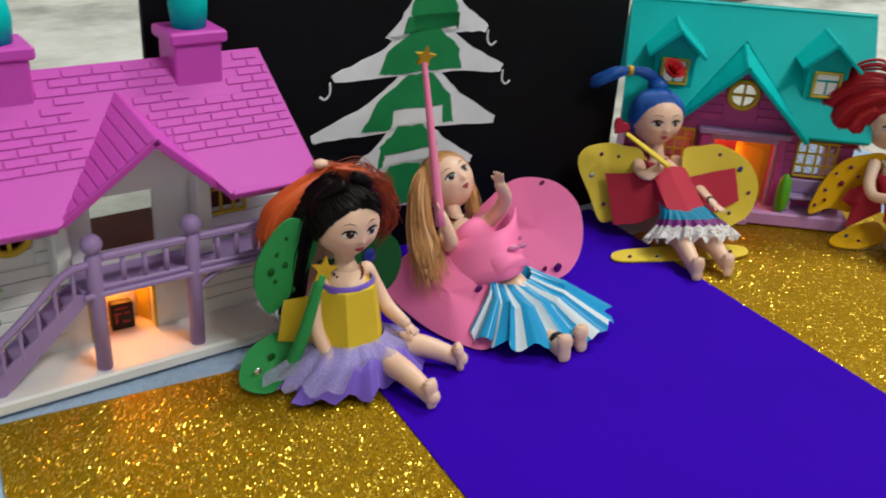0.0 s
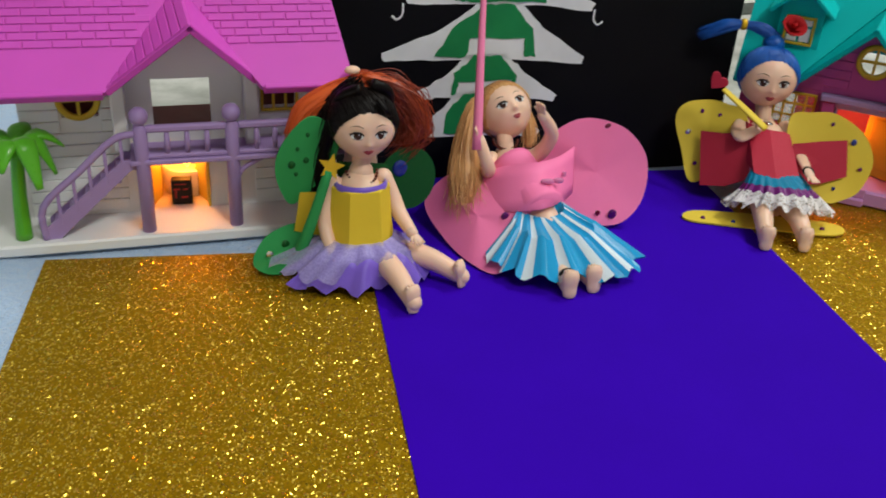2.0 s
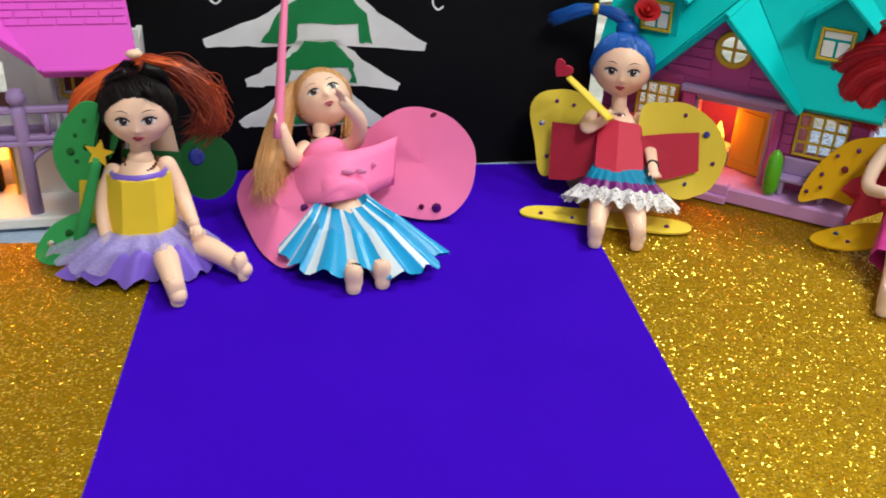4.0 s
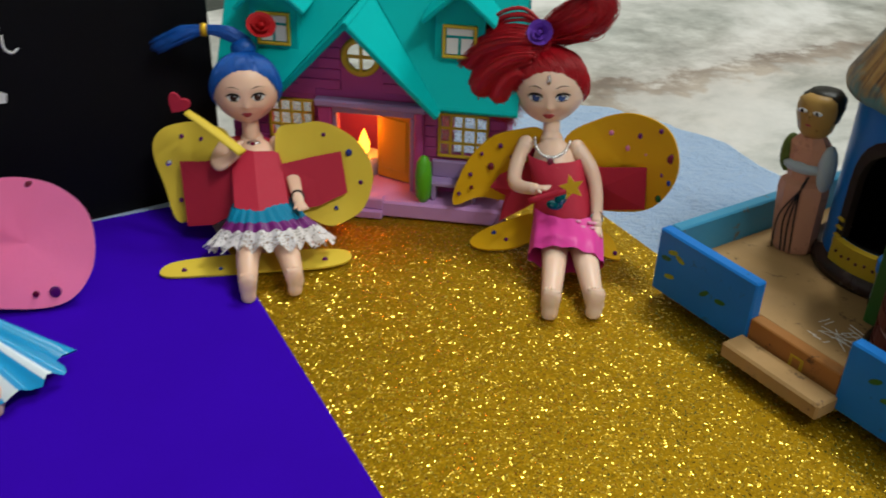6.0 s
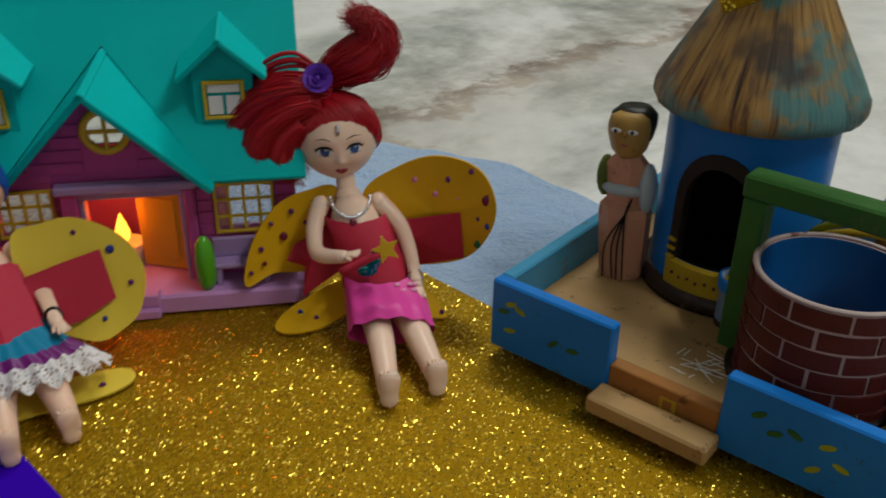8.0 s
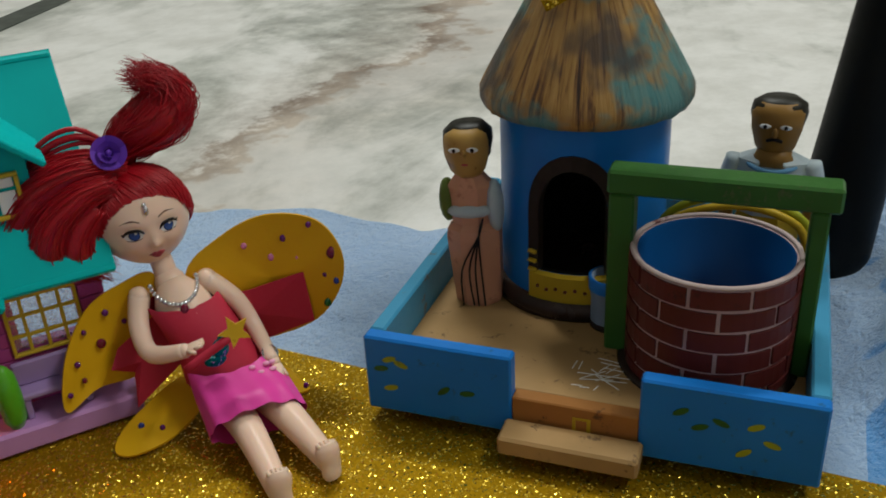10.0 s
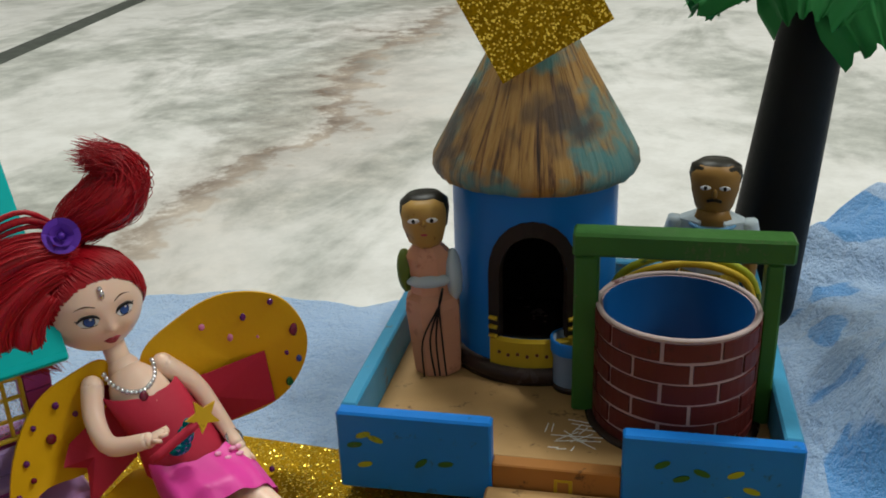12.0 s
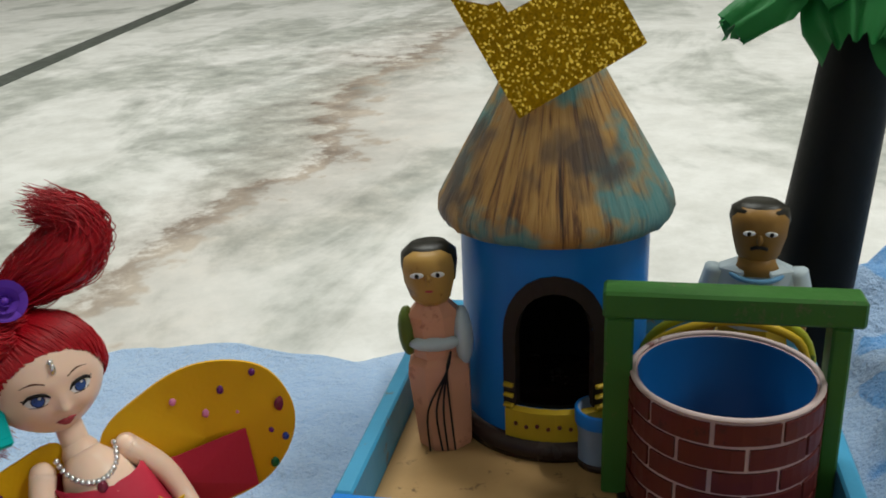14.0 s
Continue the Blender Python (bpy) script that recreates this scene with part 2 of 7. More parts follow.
HAIRBLUE = strands("blue_hair", (0.0, 0.05, 0.30), (0.01, 0.17, 0.64))
HAIRRED = strands("red_hair", (0.26, 0.001, 0.006), (0.62, 0.006, 0.018))
WINGGREEN = surface("green_foam_paper", (0.03, 0.30, 0.08), 0.7, 0.08, 700, 0.2)
DARKGREEN = surface("dark_green_paper", (0.008, 0.10, 0.02), 0.7, 0.08, 700, 0.2)
YELLOWPAPER = surface("yellow_paper", (0.72, 0.50, 0.03), 0.7, 0.05, 700, 0.2)
WINGYELLOW = surface("amber_foam_paper", (0.72, 0.40, 0.005), 0.55, 0.07, 700, 0.2)
WINGLEMON = surface("lemon_foam_paper", (0.74, 0.54, 0.05), 0.6, 0.06, 700, 0.2)
PINKPAPER = surface("pink_paper", (0.95, 0.21, 0.44), 0.6, 0.05, 700, 0.2)
REDPAPER = surface("red_paper", (0.45, 0.020, 0.048), 0.65, 0.06, 700, 0.2)
VIOLET = surface("violet_satin", (0.17, 0.09, 0.52), 0.35, 0.12, 700, 0.2, sheen=0.4)
TULLE = see_through("lavender_tulle", (0.52, 0.46, 0.80), 0.58)
LACE = lace()
SATINBLUE = surface("blue_satin", (0.005, 0.30, 0.60), 0.22, 0.15, 500, 0.2, sheen=0.3)
SATINWHITE = surface("white_satin", (0.66, 0.74, 0.80), 0.25, 0.1, 500, 0.2, sheen=0.3)
PLUM = surface("plum_satin", (0.16, 0.015, 0.16), 0.35, 0.1, 500, 0.2)
TEALCLOTH = surface("teal_cloth", (0.0, 0.20, 0.36), 0.5, 0.1, 500, 0.2)
HOTPINK = surface("hot_pink_satin", (0.72, 0.055, 0.34), 0.4, 0.1, 500, 0.2)
PALEPINK = surface("pale_pink_print", (0.85, 0.35, 0.55), 0.4, 0.05)
PINKWAND = surface("pink_drinking_straw", (0.86, 0.22, 0.40), 0.35, 0.05, 500, 0.1)
PURPLEROSE = surface("purple_foam_rose", (0.16, 0.05, 0.46), 0.55, 0.1, 500, 0.2)
REDROSE = surface("red_foam_rose", (0.50, 0.015, 0.02), 0.55, 0.1, 500, 0.2)
GEMRED = surface("red_gem", (0.16, 0.005, 0.03), 0.12, 0.1, coat=0.6)
GEMPLUM = surface("plum_gem", (0.12, 0.01, 0.14), 0.12, 0.1, coat=0.6)
GEMPINK = surface("pink_gem", (0.72, 0.22, 0.42), 0.10, 0.1, coat=0.8)
GEMBLUE = surface("blue_gem", (0.02, 0.04, 0.26), 0.12, 0.1, coat=0.6)
GEMGREEN = surface("green_gem", (0.01, 0.10, 0.02), 0.12, 0.1, coat=0.6)
SILVER = surface("silver_chain", (0.7, 0.7, 0.72), 0.2, 0.1, metal=0.9)
BEAD = surface("brown_beads", (0.10, 0.02, 0.012), 0.3, 0.2)
STARGOLD = surface("gold_star_foil", (0.70, 0.42, 0.02), 0.3, 0.1, metal=0.3)
TEALGLIT = glitter("teal_glitter", (0.0, 0.20, 0.24), (0.2, 0.7, 0.75), 1500.0)
BOXBLUE = surface("sky_blue_painted_wood", (0.008, 0.175, 0.58), 0.38, 0.16, 180, 0.4, chips=(0.02, 0.10, 0.22))
BOXEDGE = surface("teal_painted_wood_edge", (0.05, 0.27, 0.45), 0.4, 0.18, 180, 0.4, chips=(0.16, 0.13, 0.08))
SANDWOOD = surface("bare_tan_wood", (0.38, 0.23, 0.095), 0.55, 0.28, 120, 0.4, chips=(0.13, 0.075, 0.035))
RISER = surface("brown_wood", (0.33, 0.135, 0.032), 0.55, 0.2, 120, 0.4, chips=(0.09, 0.045, 0.02))
HUTBLUE = surface("bright_blue_paint", (0.008, 0.165, 0.52), 0.35, 0.1, 180, 0.2)
HUTINSIDE = surface("near_black_inside", (0.004, 0.004, 0.004), 0.9, 0.2)
ARCHDARK = surface("dark_brown_paint", (0.022, 0.014, 0.010), 0.6, 0.2)
BASEDARK = surface("dark_varnished_base", (0.035, 0.020, 0.016), 0.25, 0.3, 90, 0.3)
OCHRE = surface("ochre_paint", (0.45, 0.30, 0.015), 0.45, 0.15, 180, 0.2)
LIMEPAINT = surface("yellow_green_paint", (0.30, 0.32, 0.015), 0.45, 0.25, 180, 0.3, chips=(0.06, 0.12, 0.03))
BRICKRED = surface("brick_red_paint", (0.10, 0.016, 0.014), 0.45, 0.25, 180, 0.4, chips=(0.045, 0.012, 0.012))
MORTAR = surface("white_mortar_paint", (0.50, 0.36, 0.36), 0.6, 0.2, 180, 0.3)
RIMPAINT = surface("chipped_rim_paint", (0.46, 0.36, 0.34), 0.6, 0.3, 220, 0.4, chips=(0.12, 0.03, 0.03))
WELLIN = surface("blue_inside_paint", (0.005, 0.085, 0.27), 0.35, 0.15, 180, 0.2)
FRAMEGREEN = surface("dark_green_painted_wood", (0.03, 0.115, 0.018), 0.45, 0.22, 180, 0.4, chips=(0.10, 0.11, 0.05))
FIGSKIN = surface("painted_tan_face", (0.46, 0.27, 0.07), 0.45, 0.2, 300, 0.2, chips=(0.22, 0.11, 0.03))
FIGSKINDARK = surface("painted_brown_face", (0.25, 0.13, 0.028), 0.45, 0.15, 300, 0.2)
FIGPEACH = surface("peach_painted_wood", (0.60, 0.29, 0.18), 0.5, 0.12, 300, 0.2, chips=(0.42, 0.17, 0.10))
FIGHAIR = surface("painted_dark_hair", (0.02, 0.018, 0.012), 0.4, 0.3, 300, 0.2)
FIGGREEN = surface("olive_paint", (0.10, 0.14, 0.02), 0.5, 0.2, 300, 0.2)
BUCKETGREY = surface("worn_blue_grey_paint", (0.20, 0.26, 0.36), 0.5, 0.25, 300, 0.3, chips=(0.45, 0.50, 0.56))
BUCKETBLUE = surface("pale_blue_trim_paint", (0.12, 0.30, 0.50), 0.5, 0.15, 300, 0.2)
FIGWHITE = surface("pale_blue_white_paint", (0.44, 0.52, 0.56), 0.5, 0.15, 300, 0.2)
INK = surface("black_ink", (0.008, 0.006, 0.006), 0.5, 0.1)
TRUNK = surface("black_paper_tube", (0.005, 0.0055, 0.005), 0.5, 0.3, 300, 0.2, spec=0.15)
CREPE = surface("green_crepe_paper", (0.012, 0.17, 0.035), 0.5, 0.15, 500, 0.3)
MARBLE, FLEECE, THATCH = marble(), fleece(), thatch()
INLAY = surface("dark_green_stone", (0.045, 0.055, 0.045), 0.4, 0.3, 60, 0.1)
WALLPAINT = surface("room_wall_paint", (0.72, 0.71, 0.68), 0.8, 0.04, 40, 0.1)
PANE = see_through("clear_plastic_pane", (0.85, 0.80, 0.85), 0.75, 0.2)
FLAME = glow("flame_glow", (1.0, 0.36, 0.03), 7.0)

# ---- shape builders ----


class Shape:
    """Collects pieces of one mesh, each with its material."""

    def __init__(self):
        self.v, self.f, self.k, self.s, self.mats = [], [], [], [], []

    def add(self, verts, faces, mat, smooth=True, m=None):
        if mat not in self.mats:
            self.mats.append(mat)
        i, n = self.mats.index(mat), len(self.v)
        for p in verts:
            p = Vector(p)
            self.v.append(tuple(m @ p if m else p))
        for f in faces:
            self.f.append(tuple(a + n for a in f))
            self.k.append(i)
            self.s.append(smooth)
        return self

    def box(self, a, b, mat, bevel=0.0006, m=None):
        """A box between two corners, with chamfered edges."""
        lo = [min(p, q) for p, q in zip(a, b)]
        hi = [max(p, q) for p, q in zip(a, b)]
        e = min(bevel, 0.45 * min(h - l for l, h in zip(lo, hi)))
        verts, idx = [], {}
        for x in (0, 1):
            for y in (0, 1):
                for z in (0, 1):
                    for ax in range(3):
                        p = [(lo, hi)[c][i] + (e if c == 0 else -e) for i, c in enumerate((x, y, z))]
                        p[ax] = (lo, hi)[(x, y, z)[ax]][ax]
                        idx[x, y, z, ax] = len(verts)
                        verts.append(p)
        faces = []
        for ax in range(3):
            o1, o2 = [i for i in range(3) if i != ax]
            for c in (0, 1):
                ring = []
                for p, q in ((0, 0), (1, 0), (1, 1), (0, 1)):
                    k = [0, 0, 0]
                    k[ax], k[o1], k[o2] = c, p, q
                    ring.append(idx[(*k, ax)])
                flip = (c == 1) == (ax != 1)
                faces.append(ring if flip else ring[::-1])
            for p in (0, 1):
                for q in (0, 1):
                    ka, kb = [0, 0, 0], [0, 0, 0]
                    ka[o1], ka[o2], kb[o1], kb[o2] = p, q, p, q
                    kb[ax] = 1
                    f = [idx[(*ka, o1)], idx[(*kb, o1)], idx[(*kb, o2)], idx[(*ka, o2)]]
                    faces.append(f if (p == q) == (ax == 1) else f[::-1])
        for x in (0, 1):
            for y in (0, 1):
                for z in (0, 1):
                    f = [idx[x, y, z, 0], idx[x, y, z, 1], idx[x, y, z, 2]]
                    faces.append(f if (x + y + z) % 2 else f[::-1])
        return self.add(verts, faces, mat, False, m)

    def ball(self, c, r, mat, n=16, m=None, warp=None):
        r = r if isinstance(r, tuple) else (r, r, r)
        verts, faces, rows = [], [], n * 3 // 4
        for i in range(rows + 1):
            a = math.pi * i / rows
            for j in range(n):
                b = 2 * math.pi * j / n
                d = Vector((math.sin(a) * math.cos(b), math.sin(a) * math.sin(b), math.cos(a)))
                s = warp(d) if warp else 1.0
                verts.append((c[0] + r[0] * d.x * s, c[1] + r[1] * d.y * s, c[2] + r[2] * d.z * s))
        for i in range(rows):
            for j in range(n):
                a, b = i * n + j, i * n + (j + 1) % n
                faces.append((a, a + n, b + n, b))
        return self.add(verts, faces, mat, True, m)

    def rings(self, rings, mat, caps=True, smooth=True, m=None, closed=True):
        n = len(rings[0])
        verts = [p for r in rings for p in r]
        faces = []
        for i in range(len(rings) - 1):
            for j in range(n if closed else n - 1):
                a, b = i * n + j, i * n + (j + 1) % n
                faces.append((a, b, b + n, a + n))
        if caps and closed:
            faces.append(tuple(range(n))[::-1])
            faces.append(tuple(range((len(rings) - 1) * n, len(rings) * n)))
        return self.add(verts, faces, mat, smooth, m)

    def lathe(self, profile, mat, at=(0, 0), n=32, smooth=True, caps=True, m=None):
        rr = [[(at[0] + r * math.cos(2 * math.pi * j / n), at[1] + r * math.sin(2 * math.pi * j / n), z) for j in range(n)] for r, z in profile]
        return self.rings(rr, mat, caps, smooth, m)

    def tube(self, pts, radii, mat, n=10, flat=1.0, sub=4, m=None):
        """A round or flattened bar along a smooth curve through the points."""
        path = curve_through(pts, sub)
        rad = curve_through([(r, 0, 0) for r in (radii if isinstance(radii, (list, tuple)) else [radii] * len(pts))], sub)
        side = None
        out = []
        for i, p in enumerate(path):
            d = (path[min(i + 1, len(path) - 1)] - path[max(i - 1, 0)]).normalized()
            if side is None:
                side = d.cross(Vector((0, 0, 1)) if abs(d.z) < 0.9 else Vector((0, 1, 0))).normalized()
            side = (side - d * side.dot(d)).normalized()
            up = d.cross(side)
            r = rad[i].x
            out.append([p + side * r * math.cos(2 * math.pi * j / n) + up * r * flat * math.sin(2 * math.pi * j / n) for j in range(n)])
        return self.rings(out, mat, True, True, m)

    def sheet(self, pts, mat, thick=0.0008, sub=6, sag=0.0, m=None, sharp=False):
        """A cut sheet with a smooth closed outline in space, and thickness."""
        line = [Vector(p) for p in pts] if sharp else closed_curve(pts, sub)
        mid = sum(line, Vector()) / len(line)
        nor = Vector()
        for i, p in enumerate(line):
            nor += (p - mid).cross(line[(i + 1) % len(line)] - mid)
        nor.normalize()
        n, rings = len(line), 5
        verts, faces = [], []
        for sgn in (1, -1):
            for k in range(rings):
                t = 1 - k / rings
                for p in line:
                    verts.append(mid + (p - mid) * t + nor * (sag * (1 - t * t) + sgn * thick / 2))
            verts.append(mid + nor * (sag + sgn * thick / 2))
        half = rings * n + 1
        for s in (0, 1):
            o = s * half
            for k in range(rings - 1):
                for j in range(n):
                    f = (o + k * n + j, o + k * n + (j + 1) % n, o + (k + 1) * n + (j + 1) % n, o + (k + 1) * n + j)
                    faces.append(f if s == 0 else f[::-1])
            for j in range(n):
                f = (o + (rings - 1) * n + j, o + (rings - 1) * n + (j + 1) % n, o + rings * n)
                faces.append(f if s == 0 else f[::-1])
        for j in range(n):
            faces.append((j, half + j, half + (j + 1) % n, (j + 1) % n))
        return self.add(verts, faces, mat, False, m)

    def slab(self, outline, depth, mat, m=None):
        """A flat outline in x, z pulled from y = 0 to y = depth."""
        n = len(outline)
        verts = [(x, 0, z) for x, z in outline] + [(x, depth, z) for x, z in outline]
        area = sum(outline[i][0] * outline[(i + 1) % n][1] - outline[(i + 1) % n][0] * outline[i][1] for i in range(n))
        a, b = tuple(range(n)), tuple(range(n, 2 * n))[::-1]
        sides = [(i, n + i, n + (i + 1) % n, (i + 1) % n) for i in range(n)]
        faces = [a, b] + sides
        if (area > 0) != (depth > 0):
            faces = [f[::-1] for f in faces]
        return self.add(verts, faces, mat, False, m)

    def mesh(self, name):
        me = bpy.data.meshes.new(name)
        me.from_pydata(self.v, [], self.f)
        for mt in self.mats:
            me.materials.append(mt)
        me.polygons.foreach_set("material_index", self.k)
        me.polygons.foreach_set("use_smooth", self.s)
        me.update()
        return me


def curve_through(pts, sub):
    p = [Vector(q) for q in pts]
    out = []
    for i in range(len(p) - 1):
        a, b, c, d = p[max(i - 1, 0)], p[i], p[i + 1], p[min(i + 2, len(p) - 1)]
        for k in range(sub):
            t = k / sub
            out.append(0.5 * (2 * b + (c - a) * t + (2 * a - 5 * b + 4 * c - d) * t * t + (3 * b - 3 * c + d - a) * t ** 3))
    return out + [p[-1]]


def closed_curve(pts, sub):
    p = [Vector(q) for q in pts]
    n, out = len(p), []
    for i in range(n):
        a, b, c, d = p[i - 1], p[i], p[(i + 1) % n], p[(i + 2) % n]
        for k in range(sub):
            t = k / sub
            out.append(0.5 * (2 * b + (c - a) * t + (2 * a - 5 * b + 4 * c - d) * t * t + (3 * b - 3 * c + d - a) * t ** 3))
    return out


def part(name, shape, parent, label=""):
    ob = new(name, shape.mesh(name))
    ob.parent = parent
    return tagged(ob, label)


def thing(name, m, label, category, group="", kind="", shape=None):
    ob = new(name, shape.mesh(name) if shape else None)
    ob.matrix_world = m
    return tagged(ob, label, category, group, kind)


def local(x, y, turn):
    """A thing's own frame on the ground: x along its front, y away to its back."""
    return pose(x, y, 0, 0, 0, turn)


# ---- the room and the ground ----
ROOM = (-2.6, 3.4, -2.4, 4.0, 2.7)


def slab_of(name, a, b, mat, label, category):
    return thing(name, Matrix(), label, category, kind="structure", shape=Shape().box(a, b, mat, 0.002))


x0, x1, y0, y1, top = ROOM
slab_of("floor", (x0, y0, -0.06), (x1, y1, -0.008), MARBLE, "polished white marble floor with grey and brown veins", "floor")
slab_of("ceiling", (x0, y0, top), (x1, y1, top + 0.1), WALLPAINT, "plain white painted ceiling", "ceiling")
slab_of("wall_north", (x0, y1, -0.06), (x1, y1 + 0.1, top), WALLPAINT, "plain pale painted room wall", "wall")
slab_of("wall_south", (x0, y0 - 0.1, -0.06), (x1, y0, top), WALLPAINT, "plain pale painted room wall", "wall")
slab_of("wall_west", (x0 - 0.1, y0 - 0.1, -0.06), (x0, y1 + 0.1, top), WALLPAINT, "plain pale painted room wall", "wall")
slab_of("wall_east", (x1, y0 - 0.1, -0.06), (x1 + 0.1, y1 + 0.1, top), WALLPAINT, "plain pale painted room wall", "wall")
strip = Shape().box((-2.4, -0.02, 0), (2.4, 0.02, 0.0012), INLAY, 0.0003)
thing("trim", pose(0.65, 1.555, -0.008, 0, 0, 43.0), "dark green stone strip inlaid in the marble", "trim", kind="structure", shape=strip)


def towel():
    """A fleece blanket laid under the set: flat beneath it, rumpled past the wooden tray."""
    edge = [(-0.7, 0.52), (-0.2, 0.53), (-0.02, 0.56), (0.12, 0.66), (0.30, 0.74), (0.374, 0.733), (0.436, 0.668), (0.462, 0.60), (0.50, 0.58), (0.58, 0.51), (0.66, 0.435), (0.70, 0.40), (0.80, 0.33), (1.0, 0.22)]

    def back(x):
        for (a, p), (b, q) in zip(edge, edge[1:]):
            if a <= x <= b:
                return p + (q - p) * (x - a) / (b - a)
        return edge[-1][1]

    nx, ny = 430, 300
    verts = []
    ax = Vector((0.506, -0.8625))
    dp = Vector((0.8625, 0.506))
    for i in range(nx + 1):
        x = -0.55 + 1.45 * i / nx
        yb = back(x)
        yf = -0.35
        for j in range(ny + 1):
            t = (j / ny) ** 0.7
            y = yf + (yb - yf) * t
            d = Vector((x - 0.346, y - 0.480))
            u, v = d.dot(ax), d.dot(dp)
            right = max(0.0, min(1.0, (u - 0.165) / 0.05)) * max(0.0, min(1.0, (v + 0.02) / 0.06))
            behind = max(0.0, min(1.0, (v - 0.158) / 0.05)) * max(0.0, min(1.0, (u + 0.05) / 0.1))
            far = max(0.0, min(1.0, (y - 0.60) / 0.05)) if x > 0.3 else 0.0
            across = x * 0.8995 + y * 0.437
            gap = max(-u, u - 0.1605, -v, v - 0.156)
            clear = max(0.0, min(1.0, (gap - 0.004) / 0.03))
            amp = max(max(0.0, min(1.0, (across - 0.556) / 0.03)), max(0.0, min(1.0, (-0.03 - across) / 0.05)), far) * clear * (0.55 + 0.45 * max(right, behind))
            p = Vector((x, y, 0))
            fold = noise.noise(p * 13 + Vector((3, 1, 0))) * 0.014 + (0.050 * max(0.0, noise.noise(p * 11 + Vector((0, 4, 2))) + 0.22) ** 0.8 + 0.010 * (1 - abs(noise.noise(p * 19 + Vector((0, 4, 0)))) * 2.2)) * right + abs(noise.noise(p * 26)) * 0.010
            soft = 0.0022 * noise.noise(p * 48) + 0.0013 * noise.noise(p * 125)
            z = -0.0022 + amp * (0.004 + 0.008 * max(right, behind) + fold * (0.45 + 0.55 * right)) + soft * amp * 1.3
            near_edge = (yb - y) / 0.012
            if near_edge < 1:
                z = -0.0078 + (z + 0.0078) * math.sqrt(max(0.0, 1 - (1 - near_edge) ** 2))
            verts.append((x, y + 0.006 * noise.noise(Vector((x * 9, 5, 0))) * t, z))
    faces = [(a, a + ny + 1, a + ny + 2, a + 1) for i in range(nx) for a in range(i * (ny + 1), i * (ny + 1) + ny)]
    return Shape().add(verts, faces, FLEECE)


thing("blanket", Matrix(), "pale blue rumpled fleece blanket spread under the toys", "blanket", shape=towel())


def card(name, corner_u, corner_v, width, length, z, thick, mat, label):
    """A rectangular sheet, its edges along the common direction of the sheets."""
    m = Matrix(((0.8995, -0.437, 0, 0), (0.437, 0.8995, 0, 0), (0, 0, 1, 0), (0, 0, 0, 1)))
    s = Shape().box((corner_u, corner_v - length, z - thick), (corner_u + width, corner_v, z), mat, 0.0002)
    return thing(name, m, label, "paper sheet", shape=s)


# u runs across the sheets, v towards their back edges
card("purple_sheet", 0.1325, 0.4625, 0.2205, 0.40, 0.0, 0.0006, PURPLE, "plain deep purple card laid flat as a path")
card("gold_sheet", -0.024, 0.372, 0.170, 0.40, -0.0007, 0.0012, GOLD, "gold glitter foam sheet laid beside purple card")
card("gold_sheet", 0.345, 0.420, 0.205, 0.50, -0.0007, 0.0012, GOLD, "gold glitter foam sheet laid under the toys")

# ---- the black board with the painted tree ----
BOARD = Matrix.Translation((0.440 * -0.514, 0.440 * 0.857, 0)) @ pose(0, 0, 0, 0, 0, 30.95)
board = thing("black_board", BOARD, "black card board with brushed white and green fir tree", "board",
              shape=Shape().box((0.1041, 0.0, -0.002), (0.412, 0.004, 0.235), BLACK, 0.0005))


def painted(name, outline, mat, lift, parent, label):
    s = Shape().slab([(x, z) for x, z in outline], -0.0003, mat, pose(0, -0.0002 - lift, 0))
    return part(name, s, parent, label)


def rough_line(pts, wobble, steps=5):
    out = []
    for i, a in enumerate(pts):
        b = pts[(i + 1) % len(pts)]
        for k in range(steps):
            t = k / steps
            p = (a[0] + (b[0] - a[0]) * t, a[1] + (b[1] - a[1]) * t)
            q = noise.noise(Vector((p[0] * 420, p[1] * 420, 1.7))) * wobble
            r = noise.noise(Vector((p[0] * 420, p[1] * 420, 9.2))) * wobble
            out.append((p[0] + q, p[1] + r))
    return out


def tier(cx, top_z, half_top, lx, lz, rx, rz, window):
    """One tier of the tree: a white swooping skirt with a green arch upon it."""
    mid_z = (lz + rz) / 2
    h = top_z - mid_z
    white = [(cx - half_top, top_z), (cx - half_top - 0.35 * (cx - lx - half_top), top_z - 0.42 * h), (lx, lz + 0.003), (lx + 0.002, lz - 0.001),
             (cx - 0.03, mid_z + 0.001), (cx + 0.02, mid_z + 0.0005), (rx - 0.002, rz - 0.001), (rx, rz + 0.003), (cx + half_top + 0.35 * (rx - cx - half_top), top_z - 0.42 * h), (cx + half_top, top_z)]
    painted("painted_tier", rough_line(white, 0.0012), CHALK, 0.0, board, "white brushed paint")
    w = 0.62
    green = [(cx - half_top * 0.7, top_z - 0.001), (cx - 0.5 * (cx - lx) * w - 0.006, top_z - 0.42 * h), (cx - (cx - lx) * w + 0.006, mid_z + 0.003),
             (cx - 0.018, mid_z + 0.0025)]
    if window:
        green += [(cx - 0.016, mid_z + 0.4 * h), (cx + 0.017, mid_z + 0.4 * h), (cx + 0.017, mid_z + 0.003)]
    green += [(cx + (rx - cx) * w * 0.72, mid_z + 0.002), (cx + 0.5 * (rx - cx) * w + 0.004, top_z - 0.45 * h), (cx + half_top * 0.7, top_z - 0.001)]
    painted("painted_band", rough_line(green, 0.0014), LEAFGREEN, 0.0005, board, "green brushed paint")


